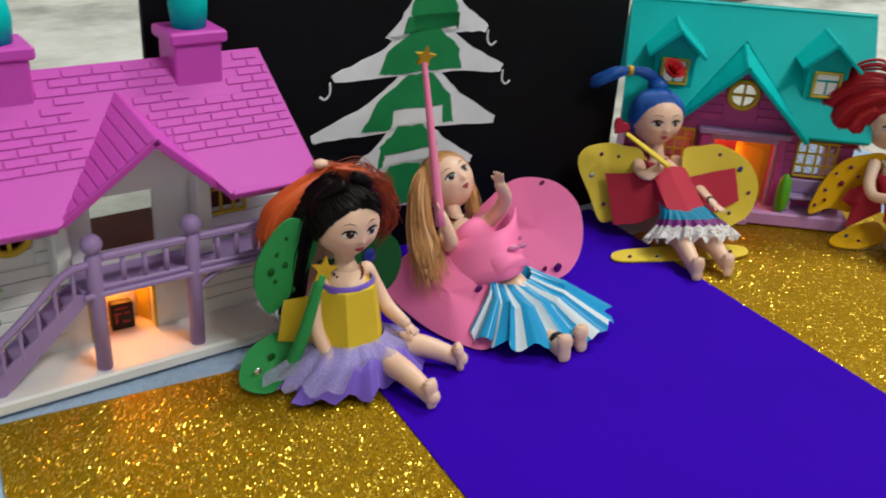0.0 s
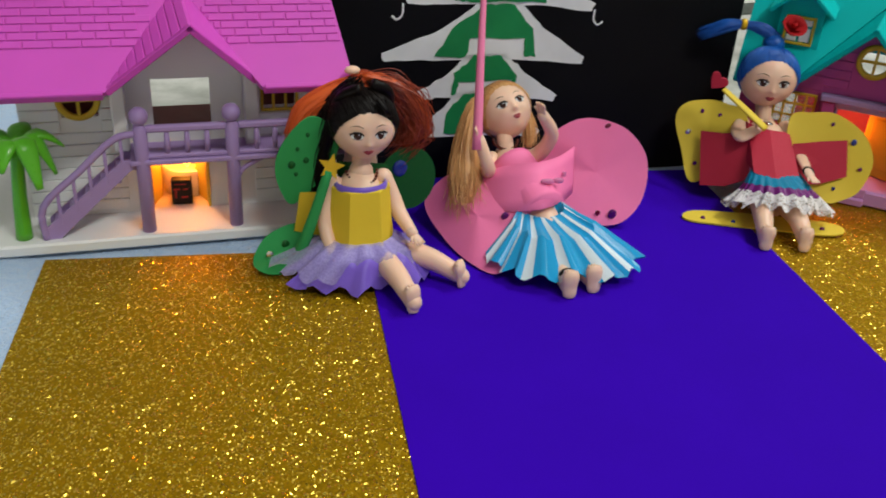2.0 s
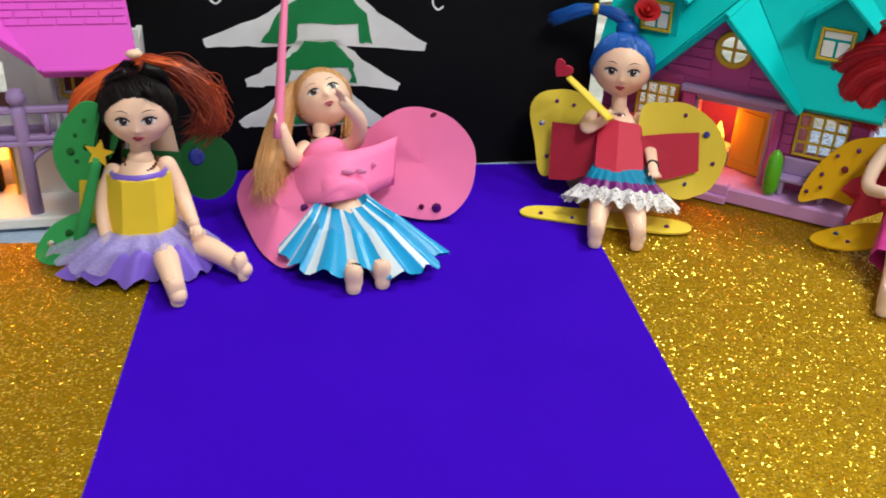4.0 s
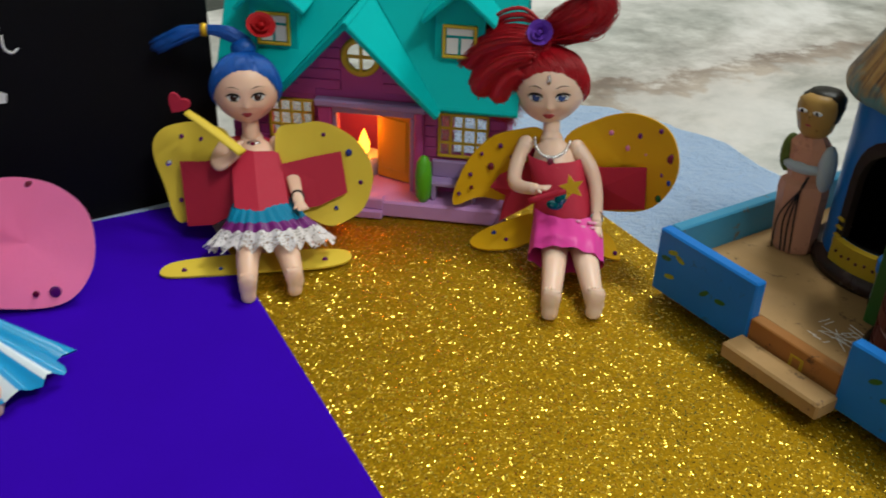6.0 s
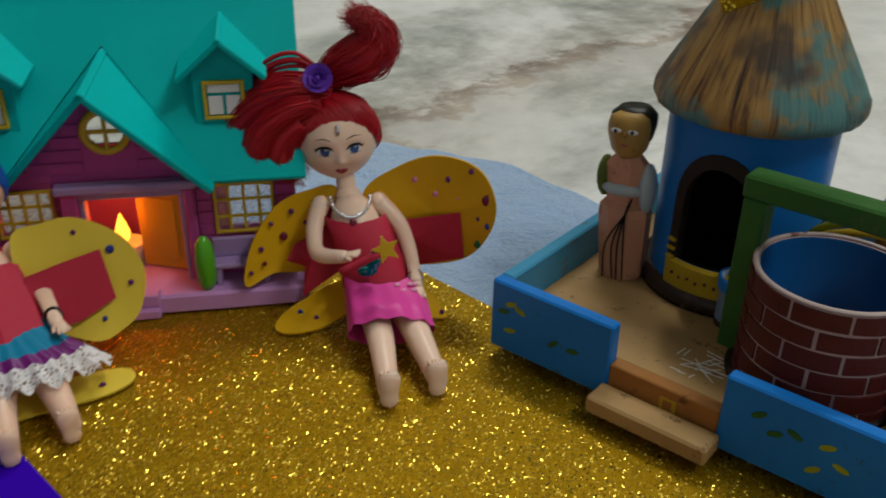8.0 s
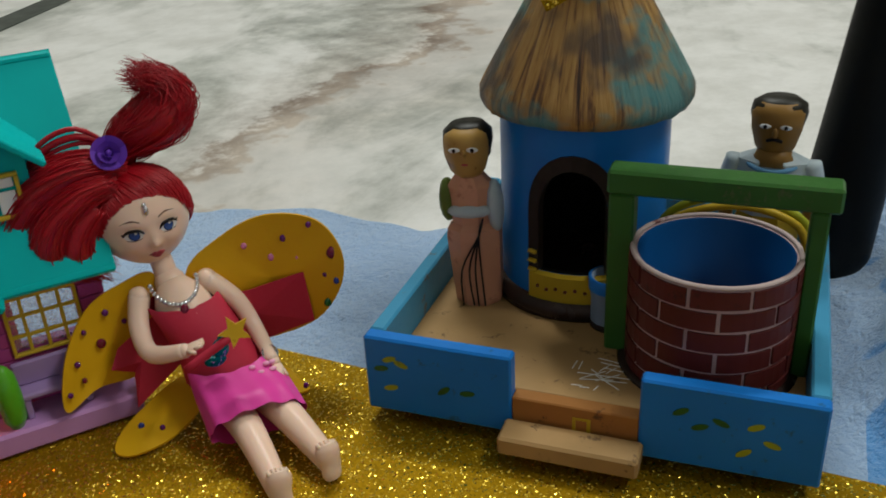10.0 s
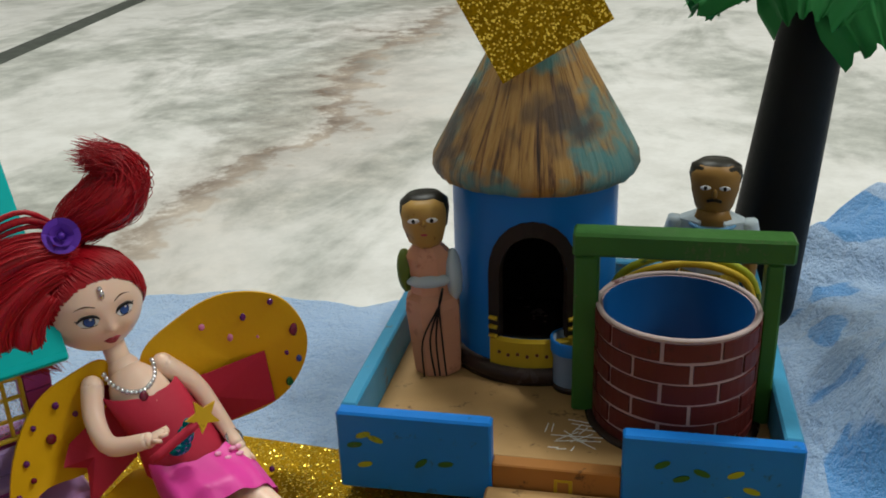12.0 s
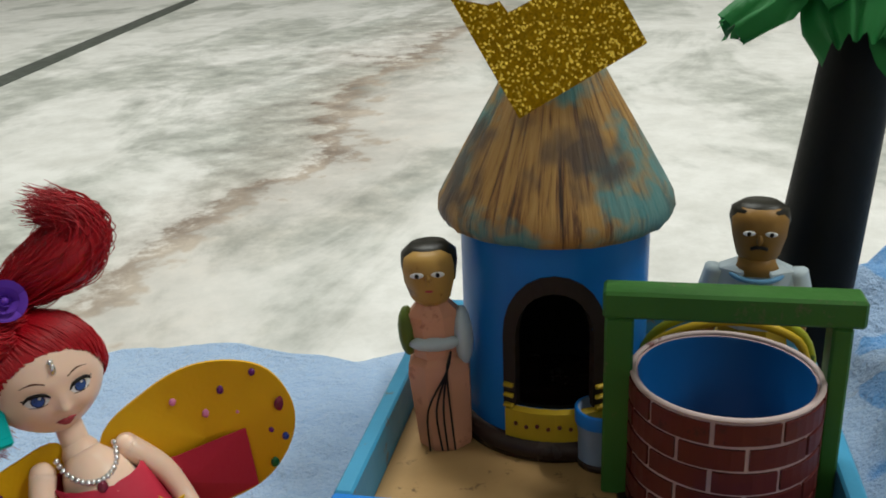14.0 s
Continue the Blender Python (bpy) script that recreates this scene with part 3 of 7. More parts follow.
tier(0.262, 0.172, 0.004, 0.242, 0.152, 0.283, 0.152, False)
tier(0.262, 0.154, 0.010, 0.2346, 0.1254, 0.3004, 0.1262, True)
tier(0.258, 0.131, 0.012, 0.200, 0.1065, 0.3136, 0.1015, False)
tier(0.255, 0.106, 0.012, 0.187, 0.0745, 0.3111, 0.0700, True)
tier(0.250, 0.0765, 0.012, 0.2080, 0.0515, 0.2960, 0.0475, True)
tier(0.247, 0.054, 0.014, 0.2040, 0.0275, 0.2880, 0.0245, False)
for hx, hz, sgn in ((0.199, 0.106, -1), (0.3005, 0.126, 1), (0.3136, 0.1015, 1)):
    hook = Shape().tube([(hx, -0.0004, hz), (hx, -0.0004, hz - 0.006), (hx + sgn * 0.003, -0.0004, hz - 0.009), (hx + sgn * 0.006, -0.0004, hz - 0.007)], 0.0006, CHALK, 6, 0.4)
    part("painted_hook", hook, board, "white brushed paint")

# ---- the pink-roofed house ----


def lattice(s, us, zs, v, thick, solid, mat):
    """One joined wall on a grid of lines, with the cells left open where solid() says no."""
    nu, nz = len(us), len(zs)
    verts = [(u, v + thick * k, z) for k in (0, 1) for z in zs for u in us]
    idx = lambda i, j, k: k * nu * nz + j * nu + i
    full = {(i, j) for i in range(nu - 1) for j in range(nz - 1) if solid((us[i] + us[i + 1]) / 2, (zs[j] + zs[j + 1]) / 2)}
    faces = []
    for i, j in full:
        faces.append((idx(i, j, 0), idx(i + 1, j, 0), idx(i + 1, j + 1, 0), idx(i, j + 1, 0)))
        faces.append((idx(i, j, 1), idx(i, j + 1, 1), idx(i + 1, j + 1, 1), idx(i + 1, j, 1)))
        for di, dj, a, b in ((-1, 0, (i, j), (i, j + 1)), (1, 0, (i + 1, j + 1), (i + 1, j)), (0, -1, (i + 1, j), (i, j)), (0, 1, (i, j + 1), (i + 1, j + 1))):
            if (i + di, j + dj) not in full:
                faces.append((idx(*a, 0), idx(*b, 0), idx(*b, 1), idx(*a, 1)))
    used = sorted({k for f in faces for k in f})
    back = {k: q for q, k in enumerate(used)}
    s.add([verts[k] for k in used], [tuple(back[k] for k in f) for f in faces], mat, False)


def wall_with_holes(s, u0, u1, z0, z1, v, thick, holes, mat):
    """A wall from u0 to u1 and z0 to z1 with rectangular openings through it."""
    us = sorted({u0, u1, *[h[0] for h in holes], *[h[1] for h in holes]})
    zs = sorted({z0, z1, *[h[2] for h in holes], *[h[3] for h in holes]})
    lattice(s, us, zs, v, thick, lambda u, z: not any(h[0] < u < h[1] and h[2] < z < h[3] for h in holes), mat)


def slope_matrix(u, v0, z0, v1, z1):
    """Axes for a roof slope: x along the eave, y up the slope, z out of it."""
    d = Vector((0, v1 - v0, z1 - z0)).normalized()
    nrm = Vector((1, 0, 0)).cross(d)
    m = Matrix((Vector((1, 0, 0)), d, nrm)).transposed().to_4x4()
    m.translation = (u, v0, z0)
    return m, math.hypot(v1 - v0, z1 - z0)


def gable_matrix(a, b, c):
    """Axes for a gable slope from ridge points a (front), b (back) and the eave point c."""
    y = (Vector(b) - Vector(a)).normalized()
    x = Vector(c) - Vector(a)
    x = (x - y * x.dot(y)).normalized()
    m = Matrix((x, y, x.cross(y))).transposed().to_4x4()
    m.translation = a
    return m


def pane_window(parent, u0, u1, z0, z1, v, cols, rows, mat, name="window", bar=0.0014):
    w = part(name, Shape().box((u0, v, z0), (u1, v + 0.002, z0 + bar), mat, 0.0003)
             .box((u0, v, z1 - bar), (u1, v + 0.002, z1), mat, 0.0003)
             .box((u0, v, z0 + bar), (u0 + bar, v + 0.002, z1 - bar), mat, 0.0003)
             .box((u1 - bar, v, z0 + bar), (u1, v + 0.002, z1 - bar), mat, 0.0003), parent, "yellow moulded window frame")
    for i in range(1, cols):
        u = u0 + (u1 - u0) * i / cols
        part("mullion", Shape().box((u - bar / 2, v + 0.0002, z0 + bar), (u + bar / 2, v + 0.0018, z1 - bar), mat, 0.0003), w)
    for j in range(1, rows):
        z = z0 + (z1 - z0) * j / rows
        part("glazing_bar", Shape().box((u0 + bar, v + 0.0005, z - bar / 2), (u1 - bar, v + 0.0015, z + bar / 2), mat, 0.0002), w)
    return w


def round_window(parent, u, v, z, r, mat):
    ring = Shape()
    prof = [(r, 0.0), (r, 0.0016), (r - 0.0006, 0.0024), (r - 0.0026, 0.0024), (r - 0.0032, 0.0016), (r - 0.0032, 0.0)]
    ring.lathe(prof + [prof[0]], mat, n=36, caps=False, m=pose(u, v, z, 90))
    w = part("round_window", ring, parent, "yellow moulded round frame")
    part("mullion", Shape().box((u - 0.0008, v - 0.002, z - r + 0.002), (u + 0.0008, v, z + r - 0.002), mat, 0.0002), w)
    part("glazing_bar", Shape().box((u - r + 0.002, v - 0.0018, z - 0.0008), (u + r - 0.002, v - 0.0002, z + 0.0008), mat, 0.0002), w)
    return w


PH = local(-0.152, 0.348, 32.5)
house = thing("toy_house", PH, "white plastic toy house with pink brick-pattern roof and balcony", "toy house")
part("base", Shape().box((-0.085, 0.0, 0.0), (0.128, 0.115, 0.006), WHITEP, 0.001), house, "white plastic base plate")

WV = 0.030
body = Shape()
wall_with_holes(body, -0.046, 0.110, 0.006, 0.092, WV, 0.003, [(0.0128, 0.0405, 0.006, 0.036), (0.0165, 0.0450, 0.050, 0.0785), (-0.0265, -0.0092, 0.0595, 0.0735), (0.0715, 0.0880, 0.0605, 0.0715)], WHITEP)
part("wall", body, house, "white plastic wall")
for u in (-0.046, 0.107):
    part("side_wall", Shape().box((u, WV + 0.003, 0.006), (u + 0.003, 0.105, 0.086), WHITEP, 0.0003), house)
part("gable_wall", Shape().slab([(0.0, 0.0785), (0.0, 0.0845), (0.0350, 0.1115), (0.0665, 0.0845), (0.0665, 0.0785)], 0.003, WHITEP, pose(0, 0.0265, 0)), house)
part("upper_floor", Shape().box((-0.043, WV + 0.003, 0.0425), (0.107, 0.0800, 0.0455), DARKIN, 0.0003), house, "brown upper floor")
# added inner walls; their yellow stands in for lamplight on white plastic
room = Shape().box((-0.004, 0.078, 0.006), (0.062, 0.080, 0.0424), YELLOWP, 0.0003)
room.box((-0.006, WV + 0.003, 0.006), (-0.004, 0.080, 0.0424), YELLOWP, 0.0003).box((0.060, WV + 0.003, 0.006), (0.062, 0.078, 0.0424), YELLOWP, 0.0003)
part("partition", Shape().box((-0.043, 0.050, 0.0455), (-0.001, 0.052, 0.082), DARKIN, 0.0003), house, "brown inner partition")
part("partition", Shape().box((0.066, 0.050, 0.0455), (0.107, 0.052, 0.082), DARKIN, 0.0003), house, "brown inner partition")
part("inner_wall", room, house, "added inner walls, tea light's glow put into their yellow")
part("door_frame", Shape().box((0.0112, WV - 0.0012, 0.006), (0.0128, WV + 0.003, 0.038), YELLOWP, 0.0003).box((0.0405, WV - 0.0012, 0.006), (0.0421, WV + 0.003, 0.038), YELLOWP, 0.0003).box((0.0128, WV - 0.0012, 0.0362), (0.0405, WV + 0.003, 0.038), YELLOWP, 0.0003), house)
part("door", Shape().box((0.0, 0, 0), (0.013, 0.0015, 0.029), YELLOWP, 0.0004, pose(0.0130, WV + 0.004, 0.0065, 0, 0, 68)), house, "yellow plastic door standing open")
part("door", Shape().box((-0.013, 0, 0), (0.0, 0.0015, 0.029), YELLOWP, 0.0004, pose(0.0403, WV + 0.004, 0.0065, 0, 0, -68)), house, "yellow plastic door standing open")
for i in range(13):
    z = 0.0085 + 0.0062 * i
    if z + 0.006 < 0.088:
        for a, b in ((-0.0458, 0.0010), (0.0660, 0.1098)):
            hole = (-0.0275, -0.0082, 0.0575, 0.075) if a < 0 else (0.070, 0.0895, 0.059, 0.073)
            if z + 0.006 > hole[2] and z < hole[3]:
                segs = [(a, hole[0]), (hole[1], b)]
            else:
                segs = [(a, b)]
            for p, q in segs:
                part("siding_board", Shape().box((p, WV - 0.0012, z), (q, WV + 0.0004, z + 0.0057), WHITEP, 0.0004), house)
for u in (0.0008, 0.0645):
    part("column", Shape().box((u - 0.0035, 0.018, 0.0445), (u + 0.0035, 0.0285, 0.088), WHITEP, 0.0008), house)
round_window(house, -0.0179, WV - 0.0014, 0.0690, 0.0105, YELLOWP)
pane_window(house, 0.0700, 0.0892, 0.0590, 0.0725, WV - 0.003, 3, 1, YELLOWP)

# balcony
part("balcony_floor", Shape().box((0.004, 0.0035, 0.0425), (0.118, WV - 0.0015, 0.0450), LILAC, 0.0005), house, "lilac plastic balcony floor")


def post(u, low):
    s = Shape().lathe([(0.0034, low), (0.0034, 0.0610), (0.0026, 0.0622), (0.0022, 0.0632)], LILAC, (u, 0.0068), 18)
    p = part("post", s, house, "lilac plastic post")
    part("finial", Shape().ball((u, 0.0068, 0.0670), 0.0046, LILAC, 18), p)


post(0.0098, 0.0055)
post(0.0531, 0.0055)
post(0.1130, 0.0055)
for a, b in ((0.0125, 0.0505), (0.0560, 0.1105)):
    part("handrail", Shape().box((a, 0.0048, 0.0588), (b, 0.0086, 0.0622), LILAC, 0.0008), house)
    part("bottom_rail", Shape().box((a, 0.0052, 0.0452), (b, 0.0082, 0.0474), LILAC, 0.0005), house)
    k = 3 if a < 0.03 else 5
    for i in range(k):
        u = a + (b - a) * (i + 1) / (k + 1)
        part("baluster", Shape().lathe([(0.0011, 0.0472), (0.0015, 0.053), (0.0011, 0.0590)], LILAC, (u, 0.0067), 8), house)
part("bracket", Shape().tube([(0.0540, 0.0067, 0.0300), (0.0580, 0.0067, 0.0370), (0.0680, 0.0067, 0.0425)], 0.0013, LILAC, 8), house)

# stair
stair = part("stair", Shape().slab([(-0.0385, 0.006), (-0.0320, 0.006), (0.0062, 0.0420), (0.0062, 0.0450), (0.0005, 0.0450), (-0.0385, 0.0115)], 0.0016, LILAC, pose(0, 0.005, 0)), house, "lilac plastic stair with open railing")
for i in range(5):
    u, z = -0.0345 + 0.0078 * i, 0.0125 + 0.0067 * i
    part("tread", Shape().box((u, 0.0066, z), (u + 0.0100, 0.0190, z + 0.0014), LILAC, 0.0004), stair)
    part("baluster", Shape().box((u + 0.003, 0.0048, z + 0.001), (u + 0.0046, 0.0064, z + 0.0175), LILAC, 0.0003), stair)
part("handrail", Shape().tube([(-0.0385, 0.0056, 0.006), (-0.0380, 0.0056, 0.0235), (-0.0200, 0.0056, 0.0405), (-0.0030, 0.0056, 0.0560), (0.0070, 0.0056, 0.0585)], 0.0018, LILAC, 8), stair)
part("stringer", Shape().slab([(-0.0375, 0.006), (-0.0310, 0.006), (0.0062, 0.0420), (0.0062, 0.0440), (0.0010, 0.0440), (-0.0375, 0.0105)], 0.0016, LILAC, pose(0, 0.0195, 0)), stair)

# roof: eave at v -0.005, ridge at v 0.065
RM, RL = slope_matrix(0, -0.0055, 0.0835, 0.040, 0.1335)
R0, R1 = -0.0495, 0.1120


def slope_sheet(s, outline, thick, mat, m):
    """A plate with the given outline on a roof slope."""
    s.slab(outline, thick, mat, m @ Matrix(((1, 0, 0, 0), (0, 0, 1, 0), (0, -1, 0, 0), (0, 0, 0, 1))))


R1T, VU, VY, VA, VB = 0.1030, 0.0335, 0.0525, -0.0030, 0.0675
rf = Shape()
slope_sheet(rf, [(R0, 0), (VA, 0), (VU, VY), (VB, 0), (R1, 0), (R1T, RL), (R0 + 0.006, RL)], 0.004, PINKROOF, RM)
for a, b in ((R0, VA - 0.001), (VB + 0.001, R1)):
    rf.box((a, -0.0012, -0.0062), (b, 0.0016, 0.0004), PINKROOF, 0.0006, RM)
roof = part("roof", rf, house, "pink plastic roof moulded like bricks")
part("back_slope", Shape().box((R0 + 0.006, 0, -0.004), (R1T, 0.072, 0), PINKROOF, 0.0008, slope_matrix(0, 0.040, 0.1335, 0.100, 0.085)[0]), roof)
bricks = []
ROWS_OF = 11
pitch = (RL - 0.0235) / ROWS_OF
for j in range(ROWS_OF):
    y = 0.0225 + pitch * j
    w = 0.0125
    u = R0 + 0.0008 - (w * 0.5 if j % 2 else 0)
    while u < R1 - 0.002:
        edge_l, edge_r = R0 + 0.006 * y / RL, R1 + (R1T - R1) * (y + pitch) / RL
        a, b = max(u, edge_l + 0.0006), min(u + w - 0.0006, edge_r - 0.0006)
        if y < VY and u < VU < u + w + 0.04 and b > VU - (VU - VA) * (1 - y / VY):
            b = min(b, VU - (VU - VA) * (1 - y / VY) - 0.0004)
        if y < VY and a > VU - 0.02 and a < VU + (VB - VU) * (1 - y / VY):
            a = max(a, VU + (VB - VU) * (1 - y / VY) + 0.0004)
        pt = RM @ Vector(((a + b) / 2, y, 0))
        under_gable = y < VY and (a < VU + (VB - VU) * (1 - y / VY) and b > VU - (VU - VA) * (1 - y / VY))
        chim = pt.y > 0.024 and (0.0600 < pt.x < 0.088 or -0.022 < pt.x < 0.0065)
        if b - a > 0.002 and not under_gable and not chim:
            bricks.append((a, b, y))
        u += w


def gable(parent, ridge_a, ridge_b, tip, mat, boards, thick, over=0.0):
    m = gable_matrix(ridge_a, ridge_b, tip)
    inv = m.inverted()
    t = inv @ Vector(tip)
    length = (Vector(ridge_b) - Vector(ridge_a)).length
    sgn = 1 if m.col[2].z > 0 else -1
    s = Shape().box((-0.0004, 0, -sgn * thick), (t.x + over, length, 0), mat, 0.0005, m)
    g = part("gable_slope", s, parent)
    for i in range(boards):
        a = t.x * i / boards
        part("roof_strip", Shape().box((a + 0.0003, 0.0006, 0), (a + t.x / boards - 0.0003, length - 0.0005, sgn * 0.0006), mat, 0.0003, m), g)
    return g


GA, GB = (0.0363, -0.0085, 0.1145), (0.0335, 0.0315, 0.1235)
gable(roof, GA, GB, (-0.0035, -0.0085, 0.0825), PINKROOF, 10, 0.0036)
gable(roof, GA, GB, (0.0680, -0.0085, 0.0830), PINKROOF, 0, 0.0036)
for u in (0.0705, -0.0100):
    ch = part("chimney", Shape().box((u - 0.0108, 0.030, 0.112), (u + 0.0108, 0.050, 0.1405), PINKROOF, 0.0008).box((u - 0.0130, 0.0280, 0.1405), (u + 0.0130, 0.052, 0.1460), PINKROOF, 0.0010), roof, "pink moulded chimney")
    part("chimney_pot", Shape().lathe([(0.0075, 0.1460), (0.0085, 0.156), (0.0070, 0.165), (0.0058, 0.165), (0.0058, 0.156)], TEAL, (u, 0.040), 20), ch, "teal plastic pot")

palm = thing("toy_palm", PH @ pose(-0.0490, 0.009, 0.006), "small lime green plastic palm tree on house base", "toy plant")
part("trunk", Shape().tube([(0, 0, 0), (0.001, 0, 0.022), (0.003, 0, 0.046)], [0.0040, 0.0034, 0.0030], GREENP, 12), palm)
for a, ln, dz in ((15, 0.021, -0.004), (80, 0.018, 0.004), (150, 0.024, -0.004), (205, 0.022, -0.012), (255, 0.020, -0.006), (300, 0.020, -0.016), (345, 0.017, -0.014)):
    c, s2 = math.cos(radians(a)), math.sin(radians(a))
    part("frond", Shape().tube([(0.003, 0, 0.046), (0.003 + c * ln * 0.5, s2 * ln * 0.5, 0.053), (0.003 + c * ln, s2 * ln, 0.049 + dz)], [0.0030, 0.0056, 0.0016], GREENP, 10, 0.4), palm)

box_in_door = thing("red_box", PH @ pose(0.0275, 0.037, 0.006, 0, 0, -4) @ Matrix.Diagonal((0.85, 1, 0.85, 1)), "small dark box with red marks inside lit doorway", "box")
part("body", Shape().box((-0.0062, -0.003, 0), (0.0062, 0.003, 0.0165), INK, 0.0006), box_in_door)
for u, z, wide, tall in ((-0.0030, 0.0100, 0.0042, 0.0010), (0.0024, 0.0100, 0.0030, 0.0010), (-0.0036, 0.0045, 0.0012, 0.0050), (0.0016, 0.0045, 0.0040, 0.0012), (-0.0006, 0.0135, 0.0070, 0.0008)):
    part("mark", Shape().box((u - wide / 2, -0.0034, z), (u + wide / 2, -0.0029, z + tall), REDBOX, 0.0001), box_in_door, "dark red printed bar")


def tea_light(m, label):
    t = thing("tea_light", m, label, "candle", "lit tea lights")
    part("cup", Shape().lathe([(0.009, 0.0), (0.0095, 0.010), (0.0085, 0.0105), (0.0080, 0.0085)], WHITEP, n=24), t, "white plastic cup")
    part("flame", Shape().lathe([(0.0006, 0.0085), (0.0030, 0.0125), (0.0034, 0.0160), (0.0020, 0.0205), (0.0003, 0.0250)], FLAME, n=14), t, "glowing orange flame")
    return t


tea_light(PH @ pose(0.0315, 0.056, 0.0060) @ Matrix.Scale(1.45, 4), "lit electric tea light inside the pink-roofed house")
flame_lamp("tea_light_glow", PH @ Vector((0.0300, 0.0455, 0.0345)), 0.070, (1.0, 0.33, 0.04), 0.006)

# ---- the teal-roofed house ----
GH = local(0.245, 0.56, -10)
cot = thing("toy_house", GH, "rose pink plastic toy house with steep teal roof", "toy house")
part("base", Shape().box((-0.116, -0.010, 0.0), (0.040, 0.060, 0.0095), BASEPINK, 0.0012), cot, "pale pink plastic base")
for i in range(2):
    part("front_step", Shape().box((-0.055, -0.0135 + 0.003 * i, 0.0 + 0.0045 * i), (-0.026, -0.0100 + 0.006 * i, 0.0045 + 0.0060 * i), BASEPINK, 0.0006), cot)
CV = 0.008
front = Shape()
wall_with_holes(front, -0.112, 0.037, 0.0095, 0.066, CV, 0.003, [(-0.0537, -0.0140, 0.0095, 0.0535), (0.0020, 0.0258, 0.0325, 0.0545), (-0.0900, -0.0680, 0.0360, 0.0560)], ROSEWALL)
part("wall", front, cot, "rose pink plastic wall")
for u in (-0.112, 0.034):
    part("side_wall", Shape().box((u, CV + 0.003, 0.0095), (u + 0.003, 0.06, 0.066), ROSEWALL, 0.0003), cot)
gw = Shape()
lattice(gw, [-0.0836 + 0.0836 * k / 56 for k in range(57)], [0.066 + 0.039 * k / 28 for k in range(29)], CV, 0.003,
        lambda u, z: z < 0.062 + 0.0425 * (1 - abs(u + 0.0418) / 0.0418) and math.hypot(u + 0.0405, z - 0.0825) > 0.0085, ROSEWALL)
part("gable_wall", gw, cot)
round_window(cot, -0.0405, CV - 0.0005, 0.0825, 0.0105, YELLOWP)
for i in range(9):
    z = 0.012 + 0.0060 * i
    for a, b in ((-0.112, -0.0650), (-0.0070, 0.037)):
        hole = (-0.0915, -0.0665, 0.034, 0.0575) if a < -0.05 else (0.0, 0.0275, 0.0305, 0.0560)
        segs = [(a, hole[0]), (hole[1], b)] if z + 0.0055 > hole[2] and z < hole[3] else [(a, b)]
        for p, q in segs:
            if q - p > 0.001:
                part("siding_board", Shape().box((p, CV - 0.0010, z), (q, CV + 0.0004, z + 0.0055), ROSEWALL, 0.0004), cot)
for i in range(6):
    z = 0.0635 + 0.0058 * i
    hw = 0.040 * (1 - (z + 0.0055 - 0.062) / 0.0425)
    if hw > 0.003:
        for a, b in ((-0.0418 - hw, -0.0515), (-0.0295, -0.0418 + hw)) if 0.066 < z + 0.003 < 0.094 else ((-0.0418 - hw, -0.0418 + hw),):
            if b - a > 0.002:
                part("siding_board", Shape().box((a, CV - 0.0010, z), (b, CV + 0.0004, z + 0.0053), ROSEWALL, 0.0004), cot)
df = Shape().box((-0.0635, CV - 0.006, 0.0095), (-0.0560, CV - 0.001, 0.0560), ROSEWALL, 0.0008).box((-0.0118, CV - 0.006, 0.0095), (-0.0070, CV - 0.001, 0.0560), ROSEWALL, 0.0008)
df.box((-0.0650, CV - 0.0075, 0.0560), (-0.0055, CV - 0.001, 0.0600), LILAC, 0.0008).box((-0.0560, CV - 0.004, 0.0520), (-0.0118, CV - 0.001, 0.0560), LILAC, 0.0005)
df.box((-0.0560, CV - 0.004, 0.0095), (-0.0537, CV - 0.001, 0.0520), LILAC, 0.0005).box((-0.0141, CV - 0.004, 0.0095), (-0.0118, CV - 0.001, 0.0520), LILAC, 0.0005)
part("door_frame", df, cot, "lilac and rose moulded door surround")
part("inner_wall", Shape().box((-0.080, 0.050, 0.0095), (0.004, 0.052, 0.060), ROSEWALL, 0.0003), cot)
dr = part("door", Shape().box((-0.0225, 0, 0), (0, 0.0018, 0.0415), YELLOWP, 0.0005, pose(-0.0143, CV + 0.004, 0.0100, 0, 0, -22)).box((-0.0190, -0.0006, 0.006), (-0.0035, 0, 0.036), YELLOWP, 0.0003, pose(-0.0143, CV + 0.004, 0.0100, 0, 0, -22)), cot, "yellow plastic door standing ajar")
pane_window(cot, 0.0005, 0.0272, 0.0310, 0.0558, CV - 0.0024, 4, 3, YELLOWP)
pane_window(cot, -0.0912, -0.0666, 0.0346, 0.0572, CV - 0.0024, 4, 3, YELLOWP)
for a, b, c, d in ((0.0012, 0.0264, 0.0318, 0.0550), (-0.0905, -0.0673, 0.0354, 0.0565)):
    part("window_pane", Shape().box((a, CV + 0.0012, c), (b, CV + 0.0016, d), PANE, 0.0001), cot, "clear plastic pane")
bench = part("bench", Shape().box((-0.0020, -0.0045, 0.0180), (0.0240, CV - 0.0012, 0.0205), LILAC, 0.0006).box((-0.0020, 0.0030, 0.0205), (0.0240, 0.0055, 0.0300), LILAC, 0.0006), cot, "small lilac moulded bench")
for u in (-0.0010, 0.0205):
    part("bench_leg", Shape().box((u, -0.0040, 0.0095), (u + 0.0025, 0.0040, 0.0180), LILAC, 0.0004), bench)
